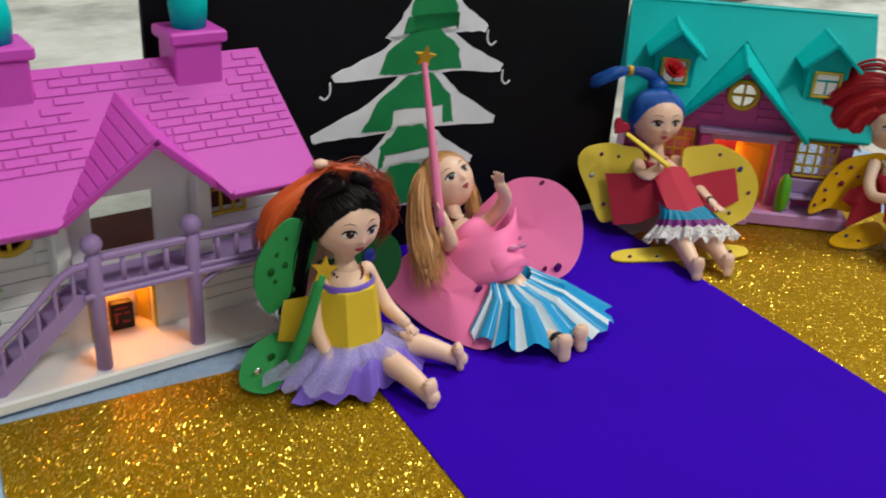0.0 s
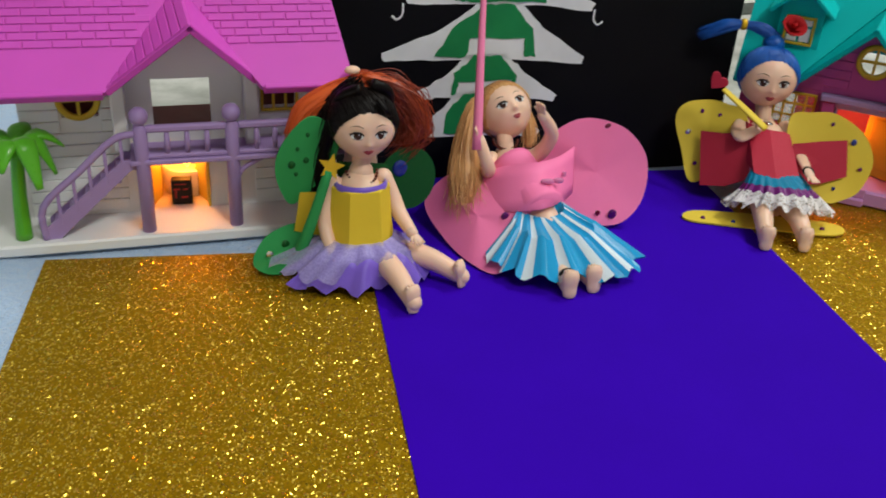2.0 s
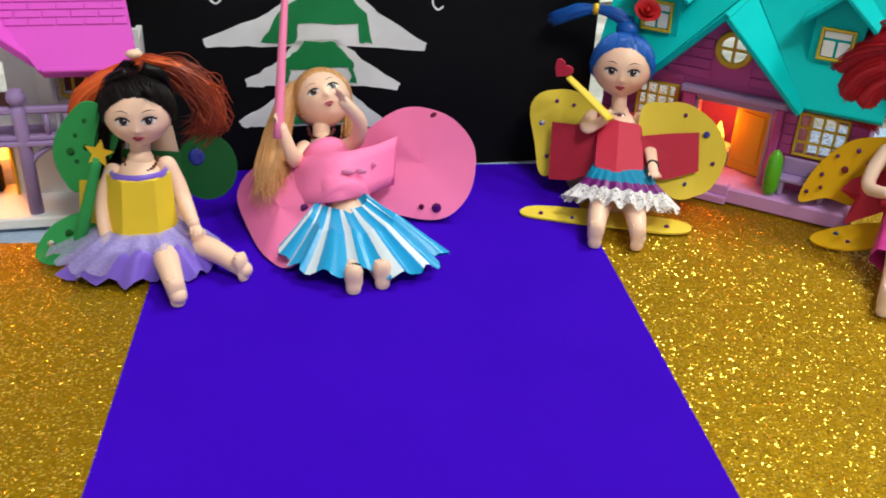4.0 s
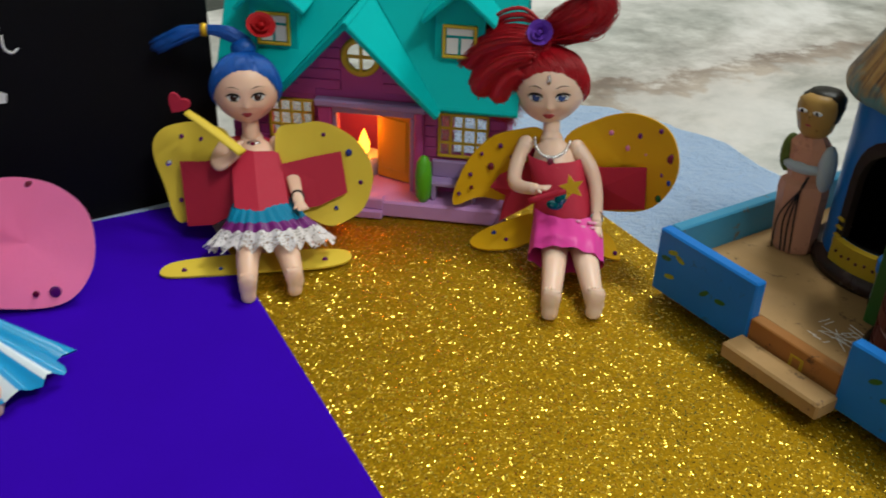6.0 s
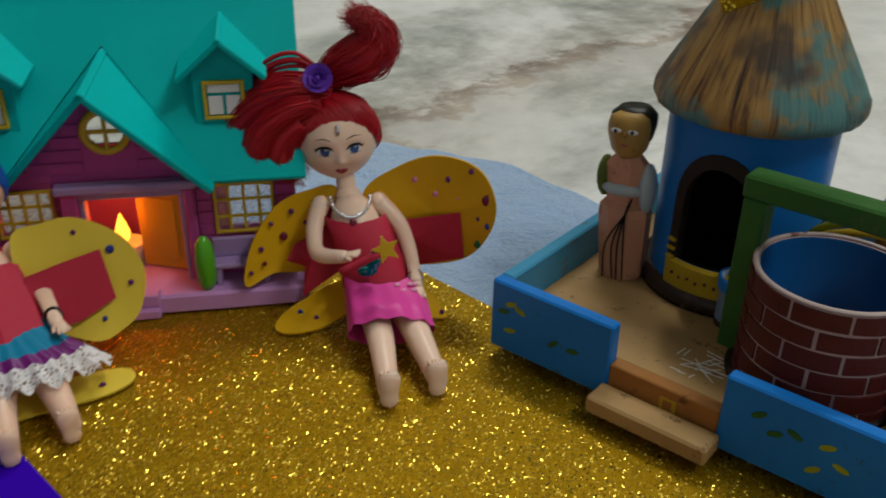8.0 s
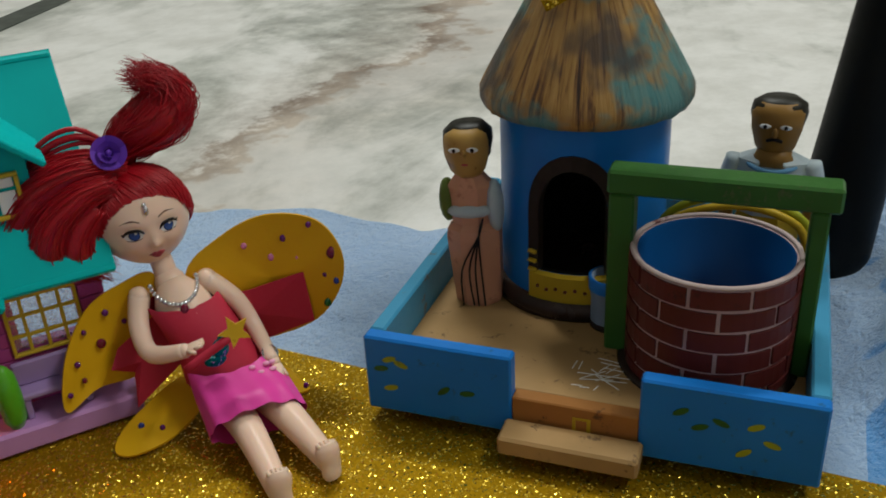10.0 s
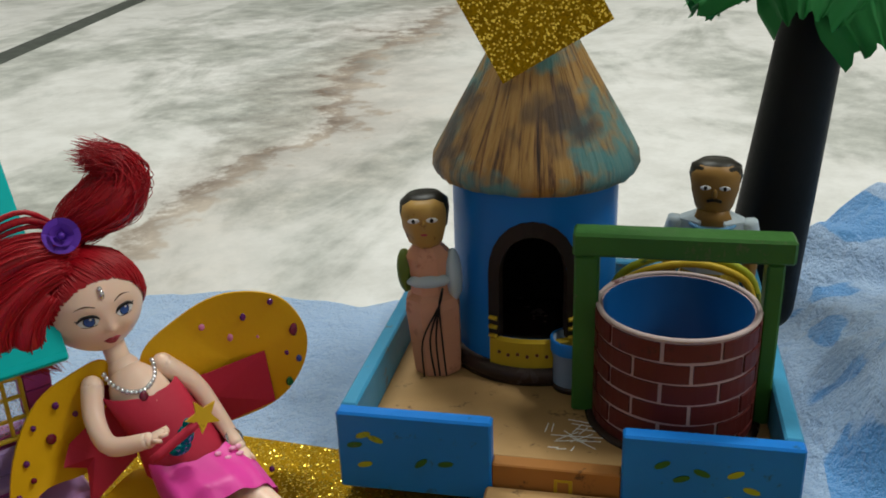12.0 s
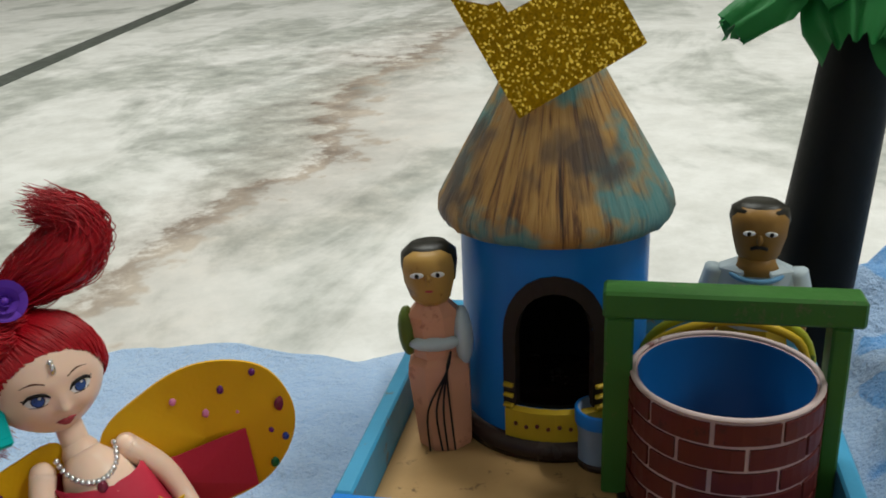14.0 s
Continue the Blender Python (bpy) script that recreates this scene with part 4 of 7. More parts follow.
part("bench_arm", Shape().tube([(0.0175, -0.003, 0.0205), (0.0185, -0.003, 0.0300), (0.0225, -0.002, 0.0310), (0.0230, 0.003, 0.0300)], 0.0016, LILAC, 8), bench)
part("cactus", Shape().lathe([(0.0024, 0.0095), (0.0042, 0.013), (0.0046, 0.024), (0.0038, 0.032), (0.0016, 0.0355), (0.0003, 0.0362)], GREENP, (-0.0050, -0.0052), 14), cot, "green moulded cactus")
CM, CL = slope_matrix(0, -0.004, 0.0620, 0.044, 0.1340)
cf = Shape()
slope_sheet(cf, [(-0.117, 0), (-0.0860, 0), (-0.0405, 0.0608), (0.0018, 0), (0.0420, 0), (0.0420, CL), (-0.117, CL)], 0.003, TEAL, CM)
for a, b in ((-0.117, -0.0850), (0.0005, 0.0420)):
    cf.box((a, -0.001, -0.0045), (b, 0.002, 0.0003), TEAL, 0.0006, CM)
croof = part("roof", cf, cot, "teal plastic roof")
part("back_slope", Shape().box((-0.117, 0, -0.003), (0.0420, 0.075, 0), TEAL, 0.0008, slope_matrix(0, 0.044, 0.134, 0.085, 0.070)[0]), croof)
HA, HB = (-0.0445, -0.0125, 0.1055), (-0.0405, 0.030, 0.1115)
gable(croof, HA, HB, (-0.0870, -0.0125, 0.0600), TEAL, 0, 0.003)
gable(croof, HA, HB, (0.0025, -0.0125, 0.0595), TEAL, 0, 0.003)
for u in (-0.0868, 0.0096):
    s = Shape().slab([(u - 0.0125, 0.0800), (u + 0.0125, 0.0800), (u + 0.0125, 0.1075), (u, 0.1190), (u - 0.0125, 0.1075)], 0.030, TEAL, pose(0, 0.010, 0))
    dm = part("dormer", s, croof, "teal moulded dormer")
    pane_window(dm, u - 0.0086, u + 0.0088, 0.0848, 0.1018, 0.0078, 1, 1, YELLOWP, "dormer_window", 0.0015)
    for a, b, c, d in ((u - 0.0066, u + 0.0068, 0.0965, 0.1000), (u - 0.0066, u - 0.0006, 0.0868, 0.0950), (u + 0.0008, u + 0.0068, 0.0868, 0.0950)):
        part("window_pane", Shape().box((a, 0.0088, c), (b, 0.0097, d), WHITEP, 0.0002), dm, "white pane")
    DA, DB = (u, 0.001, 0.1215), (u, 0.040, 0.1240)
    gable(dm, DA, DB, (u - 0.0190, 0.001, 0.1045), TEAL, 0, 0.0024)
    gable(dm, DA, DB, (u + 0.0190, 0.001, 0.1045), TEAL, 0, 0.0024)
tea_light(GH @ pose(-0.0440, 0.026, 0.0095), "lit electric tea light inside the teal-roofed house")
flame_lamp("tea_light_glow", GH @ Vector((-0.0430, 0.019, 0.040)), 0.040, (1.0, 0.20, 0.02), 0.006)

# ---- the wooden tray with hut and well ----
TB = local(0.346, 0.480, -59.6)
TW, TD, TT, TZ0, TZ1, FZ = 0.1605, 0.156, 0.0062, 0.0045, 0.0365, 0.020
tray = thing("wooden_tray", TB, "sky blue painted wooden tray with tan floor and step", "tray")
part("floor_panel", Shape().box((TT, TT, 0.013), (TW - TT, TD - TT, FZ), SANDWOOD, 0.0004), tray, "bare tan wooden floor")
part("front_wall", Shape().box((0, 0, TZ0), (0.0565, TT, TZ1), BOXBLUE, 0.0008), tray)
part("front_wall", Shape().box((0.1015, 0, TZ0), (TW, TT, TZ1), BOXBLUE, 0.0008), tray)
part("side_wall", Shape().box((0, TT, TZ0), (TT, TD, TZ1), BOXEDGE, 0.0008), tray)
part("side_wall", Shape().box((TW - TT, TT, TZ0), (TW, TD, TZ1), BOXEDGE, 0.0008), tray)
part("back_wall", Shape().box((TT, TD - TT, TZ0), (TW - TT, TD, TZ1), BOXEDGE, 0.0008), tray)
rs = part("riser", Shape().box((0.0565, 0.0006, TZ0), (0.1015, TT + 0.0005, FZ), RISER, 0.0005), tray, "brown wooden riser with yellow mark")
part("yellow_mark", Shape().box((0.0785, 0.0002, 0.0095), (0.0850, 0.0006, 0.0105), OCHRE, 0.0001).box((0.0785, 0.0002, 0.0150), (0.0850, 0.0006, 0.0160), OCHRE, 0.0001).box((0.0785, 0.0002, 0.0105), (0.0797, 0.0006, 0.0150), OCHRE, 0.0001).box((0.0836, 0.0002, 0.0105), (0.0850, 0.0006, 0.0150), OCHRE, 0.0001), rs)
part("step", Shape().box((0.0545, -0.0125, 0.0040), (0.1035, 0.0, 0.0115), SANDWOOD, 0.0010), tray, "tan wooden step")
for u in (0.012, 0.148):
    for v in (0.014, 0.142):
        part("foot", Shape().lathe([(0.006, -0.0006), (0.006, TZ0 + 0.001)], RISER, (u, v), 14), tray)
for u, z, a in ((0.010, 0.028, 20), (0.0065, 0.0235, 10), (0.010, 0.0155, 15), (0.0145, 0.0265, -20), (0.139, 0.0250, 25), (0.1445, 0.0190, -15), (0.136, 0.0140, 35), (0.128, 0.0245, 160), (0.115, 0.0265, 30), (0.1215, 0.0215, 200), (0.031, 0.018, 40), (0.040, 0.0185, 10)):
    lm = pose(u, -0.0001, z, 0, -a, 0)
    mat = LIMEPAINT if u in (0.010, 0.139, 0.136, 0.0145, 0.1445) else FRAMEGREEN
    part("painted_leaf", Shape().slab([(0.0030 * math.cos(2 * math.pi * k / 10), 0.0012 * math.sin(2 * math.pi * k / 10)) for k in range(10)], -0.0003, mat, lm), tray)
for a, b, an, ln in ((0.0735, 0.0265, 82, 0.0030), (0.0757, 0.0268, 86, 0.0028), (0.0850, 0.0222, 2, 0.0095), (0.0815, 0.0220, 40, 0.0050), (0.0845, 0.0212, -42, 0.0060), (0.0868, 0.0214, 38, 0.0050),
                     (0.0830, 0.0192, 12, 0.0060), (0.0872, 0.0184, -34, 0.0058), (0.0895, 0.0196, 6, 0.0045), (0.0862, 0.0322, -10, 0.0052), (0.0880, 0.0297, -8, 0.0056), (0.0890, 0.0268, -6, 0.0048),
                     (0.0848, 0.0275, 62, 0.0034), (0.0872, 0.0262, 58, 0.0028), (0.0770, 0.0140, 4, 0.0020), (0.0800, 0.0134, 8, 0.0018), (0.0840, 0.0140, 70, 0.0016)):
    part("chalk_line", Shape().box((-ln, -0.0002, 0), (ln, 0.0002, 0.0002), CHALK, 0.00005, pose(a, b, FZ, 0, 0, an)), tray, "white scratched chalk line")

HUT = TB @ pose(0.0615, 0.093, FZ)
hut = thing("toy_hut", HUT, "round bright blue toy hut with painted thatch cone roof", "toy hut")
part("plinth", Shape().lathe([(0.0378, 0.0), (0.0386, 0.0035), (0.0376, 0.0075), (0.0300, 0.0075)], BASEDARK, n=48), hut, "dark varnished round base")
DA0 = math.atan2(-0.351, 0.030)
R_H = 0.0340


def in_door(a, z):
    s = (a - DA0 + math.pi) % (2 * math.pi) - math.pi
    w, zs = 0.42, 0.046
    return z > 0.020 and (abs(s) < w if z < zs else (s / w) ** 2 + ((z - zs) / 0.019) ** 2 < 1)


verts, faces, nn, nz = [], [], 120, 46
for r, flip in ((R_H, False), (R_H - 0.0025, True)):
    base_i = len(verts)
    for j in range(nz + 1):
        for i in range(nn):
            a, z = 2 * math.pi * i / nn, 0.0075 + 0.0800 * j / nz
            verts.append((r * math.cos(a), r * math.sin(a), z))
    for j in range(nz):
        for i in range(nn):
            a, z = 2 * math.pi * (i + 0.5) / nn, 0.0075 + 0.0800 * (j + 0.5) / nz
            if not in_door(a, z):
                f = (base_i + j * nn + i, base_i + j * nn + (i + 1) % nn, base_i + (j + 1) * nn + (i + 1) % nn, base_i + (j + 1) * nn + i)
                faces.append(f[::-1] if flip else f)
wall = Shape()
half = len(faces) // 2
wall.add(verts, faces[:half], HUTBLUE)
# the wall's inner faces are near black, the outer ones blue
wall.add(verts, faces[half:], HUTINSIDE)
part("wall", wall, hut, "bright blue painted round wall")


def on_wall(s, z, lift=0.0):
    a = DA0 + s
    return Vector(((R_H + lift) * math.cos(a), (R_H + lift) * math.sin(a), z))


arch = [(-0.54, 0.0195), (-0.54, 0.046)] + [(-0.54 * math.cos(math.pi * k / 12), 0.046 + 0.0240 * math.sin(math.pi * k / 12)) for k in range(1, 12)] + [(0.54, 0.046), (0.54, 0.0195)]
rings = []
for k, (s, z) in enumerate(arch):
    inner = (s * 0.74, 0.046 + (z - 0.046) * (0.74 if z > 0.046 else 1))
    rings.append([on_wall(s, z, -0.001), on_wall(s, z, 0.0007), on_wall(*inner, 0.0007), on_wall(*inner, -0.003)])
part("door_arch", Shape().rings(rings, ARCHDARK, True, False), hut, "dark painted door arch")
sill = [[on_wall(-0.50 + 0.1 * k, 0.0075, 0.0), on_wall(-0.50 + 0.1 * k, 0.0075, 0.0022), on_wall(-0.50 + 0.1 * k, 0.0185, 0.0022), on_wall(-0.50 + 0.1 * k, 0.0195, 0.0)] for k in range(11)]
part("door_sill", Shape().rings(sill, OCHRE, True, False), hut, "ochre painted sill with dark dots")
for k in range(8):
    p = on_wall(-0.38 + 0.108 * k, 0.0135 - 0.0008 * (k % 2), 0.0023)
    part("painted_dot", Shape().ball(p, 0.0008, BEAD, 8), hut)
for sd in (-1, 1):
    for k in range(3):
        p = [on_wall(sd * 0.42, 0.0195 + 0.004 * k, 0.0008), on_wall(sd * 0.52, 0.0195 + 0.004 * k, 0.0008)]
        part("ochre_block", Shape().tube([p[0], p[1]], 0.0017, OCHRE, 6, 0.5), hut)
cone = [(0.0405, 0.0735), (0.0420, 0.0765), (0.0418, 0.0800), (0.0395, 0.0845), (0.0330, 0.0960), (0.0250, 0.1100), (0.0165, 0.1250), (0.0080, 0.1385), (0.0030, 0.1440), (0.0006, 0.1452)]
cs = Shape()
rr = []
for r, z in [(r, z + 0.0085) for r, z in cone]:
    rr.append([((r + 0.0007 * noise.noise(Vector((i * 0.9, z * 60, 2)))) * math.cos(2 * math.pi * i / 96), (r + 0.0007 * noise.noise(Vector((i * 0.9, z * 60, 2)))) * math.sin(2 * math.pi * i / 96), z + (0.0012 * noise.noise(Vector((i * 0.7, 4, 1))) if z < 0.0865 else 0)) for i in range(96)])
cs.rings(rr, THATCH, True, True)
part("roof", cs, hut, "brown and ochre painted thatch cone with teal smears")

crown = thing("glitter_cutout", TB @ Matrix.Translation((0.0526, 0.0650, 0.1415)) @ pose(0, 0, 0, -14, 0, 6) @ pose(0, 0, 0, 0, -29.5, 0),
              "gold glitter foam crown cutout leaning on hut roof", "cutout",
              shape=Shape().slab([(0, 0), (0.046, 0), (0.0465, 0.044), (0.039, 0.037), (0.032, 0.044), (0.026, 0.0345), (0.0235, 0.0345), (0.0225, 0.0300), (0.0135, 0.0305), (0.013, 0.035), (0.009, 0.036), (0.0, 0.044)], 0.0022, GOLD))

WELL = TB @ pose(0.1190, 0.0435, FZ)
well = thing("toy_well", WELL, "small toy well painted with dark red bricks", "toy well")
WR, WH = 0.0295, 0.0455
wb = Shape().lathe([(WR - 0.0006, 0.0), (WR - 0.0006, WH - 0.0006), (WR - 0.001, WH), (WR - 0.0026, WH)], MORTAR, n=64, caps=False)
part("wall", wb, well, "pale mortar coloured wall")
part("lining", Shape().lathe([(WR - 0.0026, WH), (WR - 0.0030, WH - 0.001), (WR - 0.0034, 0.002), (0.0003, 0.002)], WELLIN, n=64, caps=False), well, "blue painted inside")
rim = [[((WR - 0.0010 + 0.0010 * math.cos(b) + 0.0003 * noise.noise(Vector((i * 0.8, b, 0)))) * math.cos(2 * math.pi * i / 64), (WR - 0.0010 + 0.0010 * math.cos(b)) * math.sin(2 * math.pi * i / 64), WH + 0.0005 + 0.0008 * math.sin(b)) for i in range(64)] for b in [2 * math.pi * k / 8 for k in range(9)]]
part("rim", Shape().rings(rim, RIMPAINT, False), well, "chipped pale rim")
course = 0.0080
for j in range(6):
    za, zb = course * j - 0.002, course * j + 0.0067 - 0.002
    za, zb = max(za, 0.0002), min(zb, WH - 0.0008)
    for i in range(9):
        a0 = 2 * math.pi * (i + 0.5 * (j % 2)) / 9
        a1 = a0 + 2 * math.pi / 9 - 0.048
        segs = []
        for k in range(6):
            a = a0 + (a1 - a0) * k / 5
            c, s = math.cos(a), math.sin(a)
            segs.append([((WR - 0.0010) * c, (WR - 0.0010) * s, za), ((WR + 0.0002) * c, (WR + 0.0002) * s, za + 0.0003 * math.sin(3 * a + j)), ((WR + 0.0002) * c, (WR + 0.0002) * s, zb), ((WR - 0.0010) * c, (WR - 0.0010) * s, zb)])
        part("brick", Shape().rings(segs, BRICKRED, True, False), well)

part("dirt_ring", Shape().lathe([(WR + 0.0030, 0.0001), (WR + 0.0022, 0.0009), (WR + 0.0004, 0.0014)], BASEDARK, n=48), well, "dark glue line at the foot")

BV0, BV1 = 0.0400, 0.0500
fr = thing("well_frame", TB, "dark green painted wooden frame over the well", "frame")
part("leg", Shape().box((0.0815, BV0, FZ), (0.0905, BV1, 0.0845), FRAMEGREEN, 0.0008), fr)
part("leg", Shape().box((0.1482, BV0, FZ), (0.1542, BV1, 0.0845), FRAMEGREEN, 0.0008), fr)
part("crossbar", Shape().box((0.0808, BV0 - 0.0006, 0.0845), (0.1575, BV1 + 0.0006, 0.0935), FRAMEGREEN, 0.0010), fr)

bucket = thing("bucket", TB @ pose(0.0805, 0.0590, FZ) @ Matrix.Diagonal((1.2, 1.2, 1.2, 1)), "small worn blue-grey painted bucket on tray floor", "bucket",
               shape=Shape().lathe([(0.0062, 0.0), (0.0066, 0.002), (0.0064, 0.010), (0.0072, 0.0145), (0.0072, 0.0180), (0.0060, 0.0180), (0.0056, 0.012)], BUCKETGREY, n=24).lathe([(0.0074, 0.0140), (0.0075, 0.0182), (0.0066, 0.0184)], BOXBLUE, n=24, caps=False).lathe([(0.0068, -0.0), (0.0070, 0.0022), (0.006, 0.0024)], BASEDARK, n=24))
hoop = thing("yellow_hoop", TB @ pose(0.1225, 0.0815, FZ + 0.004), "yellow painted half hoop standing behind the well", "hoop",
             shape=Shape().tube([(-0.030, 0, -0.004), (-0.029, 0, 0.026), (-0.020, 0, 0.040), (0, 0, 0.046), (0.020, 0, 0.042), (0.029, 0, 0.030), (0.031, 0, -0.004)], 0.0017, LIMEPAINT, 10).tube([(-0.031, -0.002, -0.004), (-0.030, -0.002, 0.024), (-0.020, -0.003, 0.037), (0, -0.003, 0.0435), (0.018, -0.003, 0.0405), (0.027, -0.002, 0.030), (0.029, -0.002, -0.004)], 0.0016, OCHRE, 10))

LADY = TB @ pose(0.0240, 0.0660, FZ, 0, -3, 8)
lf = Shape()


def oct_ring(rx, ry, z, n=8):
    return [(rx * math.cos(2 * math.pi * (k + 0.5) / n), ry * math.sin(2 * math.pi * (k + 0.5) / n), z) for k in range(n)]


lf.rings([oct_ring(0.0098, 0.0088, 0.0), oct_ring(0.0104, 0.0092, 0.002), oct_ring(0.0118, 0.0096, 0.030), oct_ring(0.0112, 0.0090, 0.034), oct_ring(0.0078, 0.0070, 0.0365)], FIGPEACH, True, False)
lf.rings([oct_ring(0.0082, 0.0072, 0.0355), oct_ring(0.0102, 0.0074, 0.046), oct_ring(0.0100, 0.0070, 0.052), oct_ring(0.0052, 0.0048, 0.0575)], FIGPEACH, True, False)
lf.ball((-0.0098, 0, 0.0455), (0.0036, 0.0060, 0.0095), FIGGREEN, 10)
lf.ball((0.0098, -0.001, 0.0430), (0.0036, 0.0062, 0.0115), FIGWHITE, 10)
lf.ball((0.0, -0.0052, 0.0425), (0.0095, 0.0040, 0.0030), FIGWHITE, 10)
lf.rings([oct_ring(0.0050, 0.0050, 0.056), oct_ring(0.0074, 0.0070, 0.0590), oct_ring(0.0094, 0.0078, 0.0655), oct_ring(0.0096, 0.0078, 0.0700), oct_ring(0.0088, 0.0074, 0.0735), oct_ring(0.0050, 0.0050, 0.0755)], FIGSKIN, True, True)
lf.rings([[(p[0], p[1] + 0.0022 + 0.25 * (z - 0.0660), p[2]) for p in oct_ring(rx, ry, z, 16)] for z, rx, ry in ((0.0640, 0.0090, 0.0068), (0.0700, 0.0101, 0.0077), (0.0738, 0.0098, 0.0078), (0.0765, 0.0066, 0.0058))], FIGHAIR, True, True)
for sx in (-1, 1):
    lf.ball((sx * 0.0036, -0.0073, 0.0690), (0.0024, 0.0006, 0.0011), EYEWHITE, 10)
    lf.ball((sx * 0.0036, -0.0078, 0.0690), (0.0008, 0.0004, 0.0009), INK, 8)
lf.ball((0, -0.0070, 0.0668), (0.0010, 0.0014, 0.0022), FIGSKIN, 8).ball((0, -0.0066, 0.0628), (0.0018, 0.0006, 0.0006), LIP, 8)
for k, (a, b) in enumerate(((-0.0045, -0.006), (-0.0015, -0.001), (0.001, 0.0012), (0.0035, 0.0042))):
    lf.tube([(b * 0.9, -0.0094, 0.001), (a, -0.0100, 0.018), (0.0035, -0.0093, 0.0330), (0.0055, -0.0076, 0.040)], 0.0004, INK, 5)
thing("wooden_figure", LADY, "carved wooden figure in peach painted wrap", "figurine", "wooden figures", shape=lf)

MANP = TB @ pose(0.1345, 0.1080, FZ, 0, 0, -4)
mf = Shape()
mf.rings([oct_ring(0.013, 0.009, 0.0), oct_ring(0.0140, 0.0095, 0.028), oct_ring(0.0125, 0.0085, 0.034)], OCHRE, True, False)
mf.rings([oct_ring(0.0128, 0.0085, 0.034), oct_ring(0.0150, 0.0088, 0.050), oct_ring(0.0140, 0.0080, 0.0565), oct_ring(0.0060, 0.0055, 0.0600)], FIGWHITE, True, False)
mf.rings([oct_ring(0.0098, 0.0072, 0.0555), oct_ring(0.0062, 0.0058, 0.0612)], FIGSKINDARK, True, True, m=pose(0, -0.0016, 0))
for sx in (-1, 1):
    mf.tube([(sx * 0.0148, 0, 0.054), (sx * 0.0165, -0.001, 0.043), (sx * 0.0160, -0.003, 0.030)], [0.0036, 0.0034, 0.0028], FIGSKINDARK, 8)
    mf.tube([(sx * 0.0140, 0, 0.0560), (sx * 0.0160, 0, 0.0475)], [0.0042, 0.0044], FIGWHITE, 8)
mf.rings([oct_ring(0.0060, 0.0056, 0.059), oct_ring(0.0082, 0.0074, 0.0630), oct_ring(0.0102, 0.0082, 0.0700), oct_ring(0.0106, 0.0082, 0.0760), oct_ring(0.0070, 0.0060, 0.0800)], FIGSKINDARK, True, True)
mf.rings([[(p[0], p[1] + 0.0020 + 0.10 * (z - 0.0755), p[2]) for p in oct_ring(rx, ry, z, 16)] for z, rx, ry in ((0.0700, 0.0096, 0.0070), (0.0755, 0.0109, 0.0082), (0.0790, 0.0102, 0.0080), (0.0812, 0.0066, 0.0058))], FIGHAIR, True, True)
mf.tube([(0.0100 * math.cos(a), -0.0090 * math.sin(a) - 0.0005, 0.0562 - 0.0020 * math.sin(a)) for a in [math.pi * k / 8 for k in range(9)]], 0.0010, BUCKETBLUE, 6)
for sx in (-1, 1):
    mf.ball((sx * 0.0038, -0.0082, 0.0722), (0.0022, 0.0006, 0.0010), EYEWHITE, 10)
    mf.ball((sx * 0.0038, -0.0087, 0.0722), (0.0008, 0.0004, 0.0009), INK, 8)
mf.ball((0, -0.0080, 0.0695), (0.0011, 0.0015, 0.0022), FIGSKINDARK, 8).tube([(-0.0028, -0.0075, 0.0662), (0, -0.0084, 0.0672), (0.0028, -0.0075, 0.0662)], 0.0007, INK, 6)
thing("wooden_figure", MANP, "carved wooden figure in pale shirt and yellow wrap", "figurine", "wooden figures", shape=mf)

TREE = TB @ pose(0.1640, 0.1800, 0.0)
tree = thing("paper_tree", TREE, "handmade tree of black paper tube and green crepe leaves", "toy tree")
part("trunk", Shape().tube([(0, 0, -0.003), (0.007, 0, 0.07), (0.0145, 0, 0.15), (0.019, 0, 0.195)], [0.0195, 0.0172, 0.0146, 0.0135], TRUNK, 28), tree, "black paper tube trunk")


def crepe_leaf(angle, length, droop, width, z, roll):
    """A frilled, cupped leaf of crepe paper that hangs from the trunk's top."""
    out, rows, cols = [], 14, 27
    c, s = math.cos(radians(angle)), math.sin(radians(angle))
    for i in range(rows):
        t = i / (rows - 1)
        r = 0.010 + length * t
        h = z + 0.012 * math.sin(math.pi * min(1, t * 1.3)) - droop * t * t
        w = width * math.sin(math.pi * (0.12 + 0.70 * t)) ** 0.6 * (1.0 if t < 0.85 else 1 - 1.6 * (t - 0.85))
        row = []
        for j in range(cols):
            q = 2 * j / (cols - 1) - 1
            frill = 0.0026 * math.sin(j * 1.15 + i * 0.3 + angle) * (0.5 + 0.5 * abs(q)) * (0.3 + t)
            rr_ = r - 0.006 * q * q * (t + 0.2) + 0.0016 * math.sin(j * 2.1) * t
            row.append((0.019 + c * rr_ - s * w * q, s * rr_ + c * w * q, h - 0.010 * q * q * (0.4 + roll) + frill))
        out.append(row)
    return Shape().rings(out, CREPE, False, True, None, False)


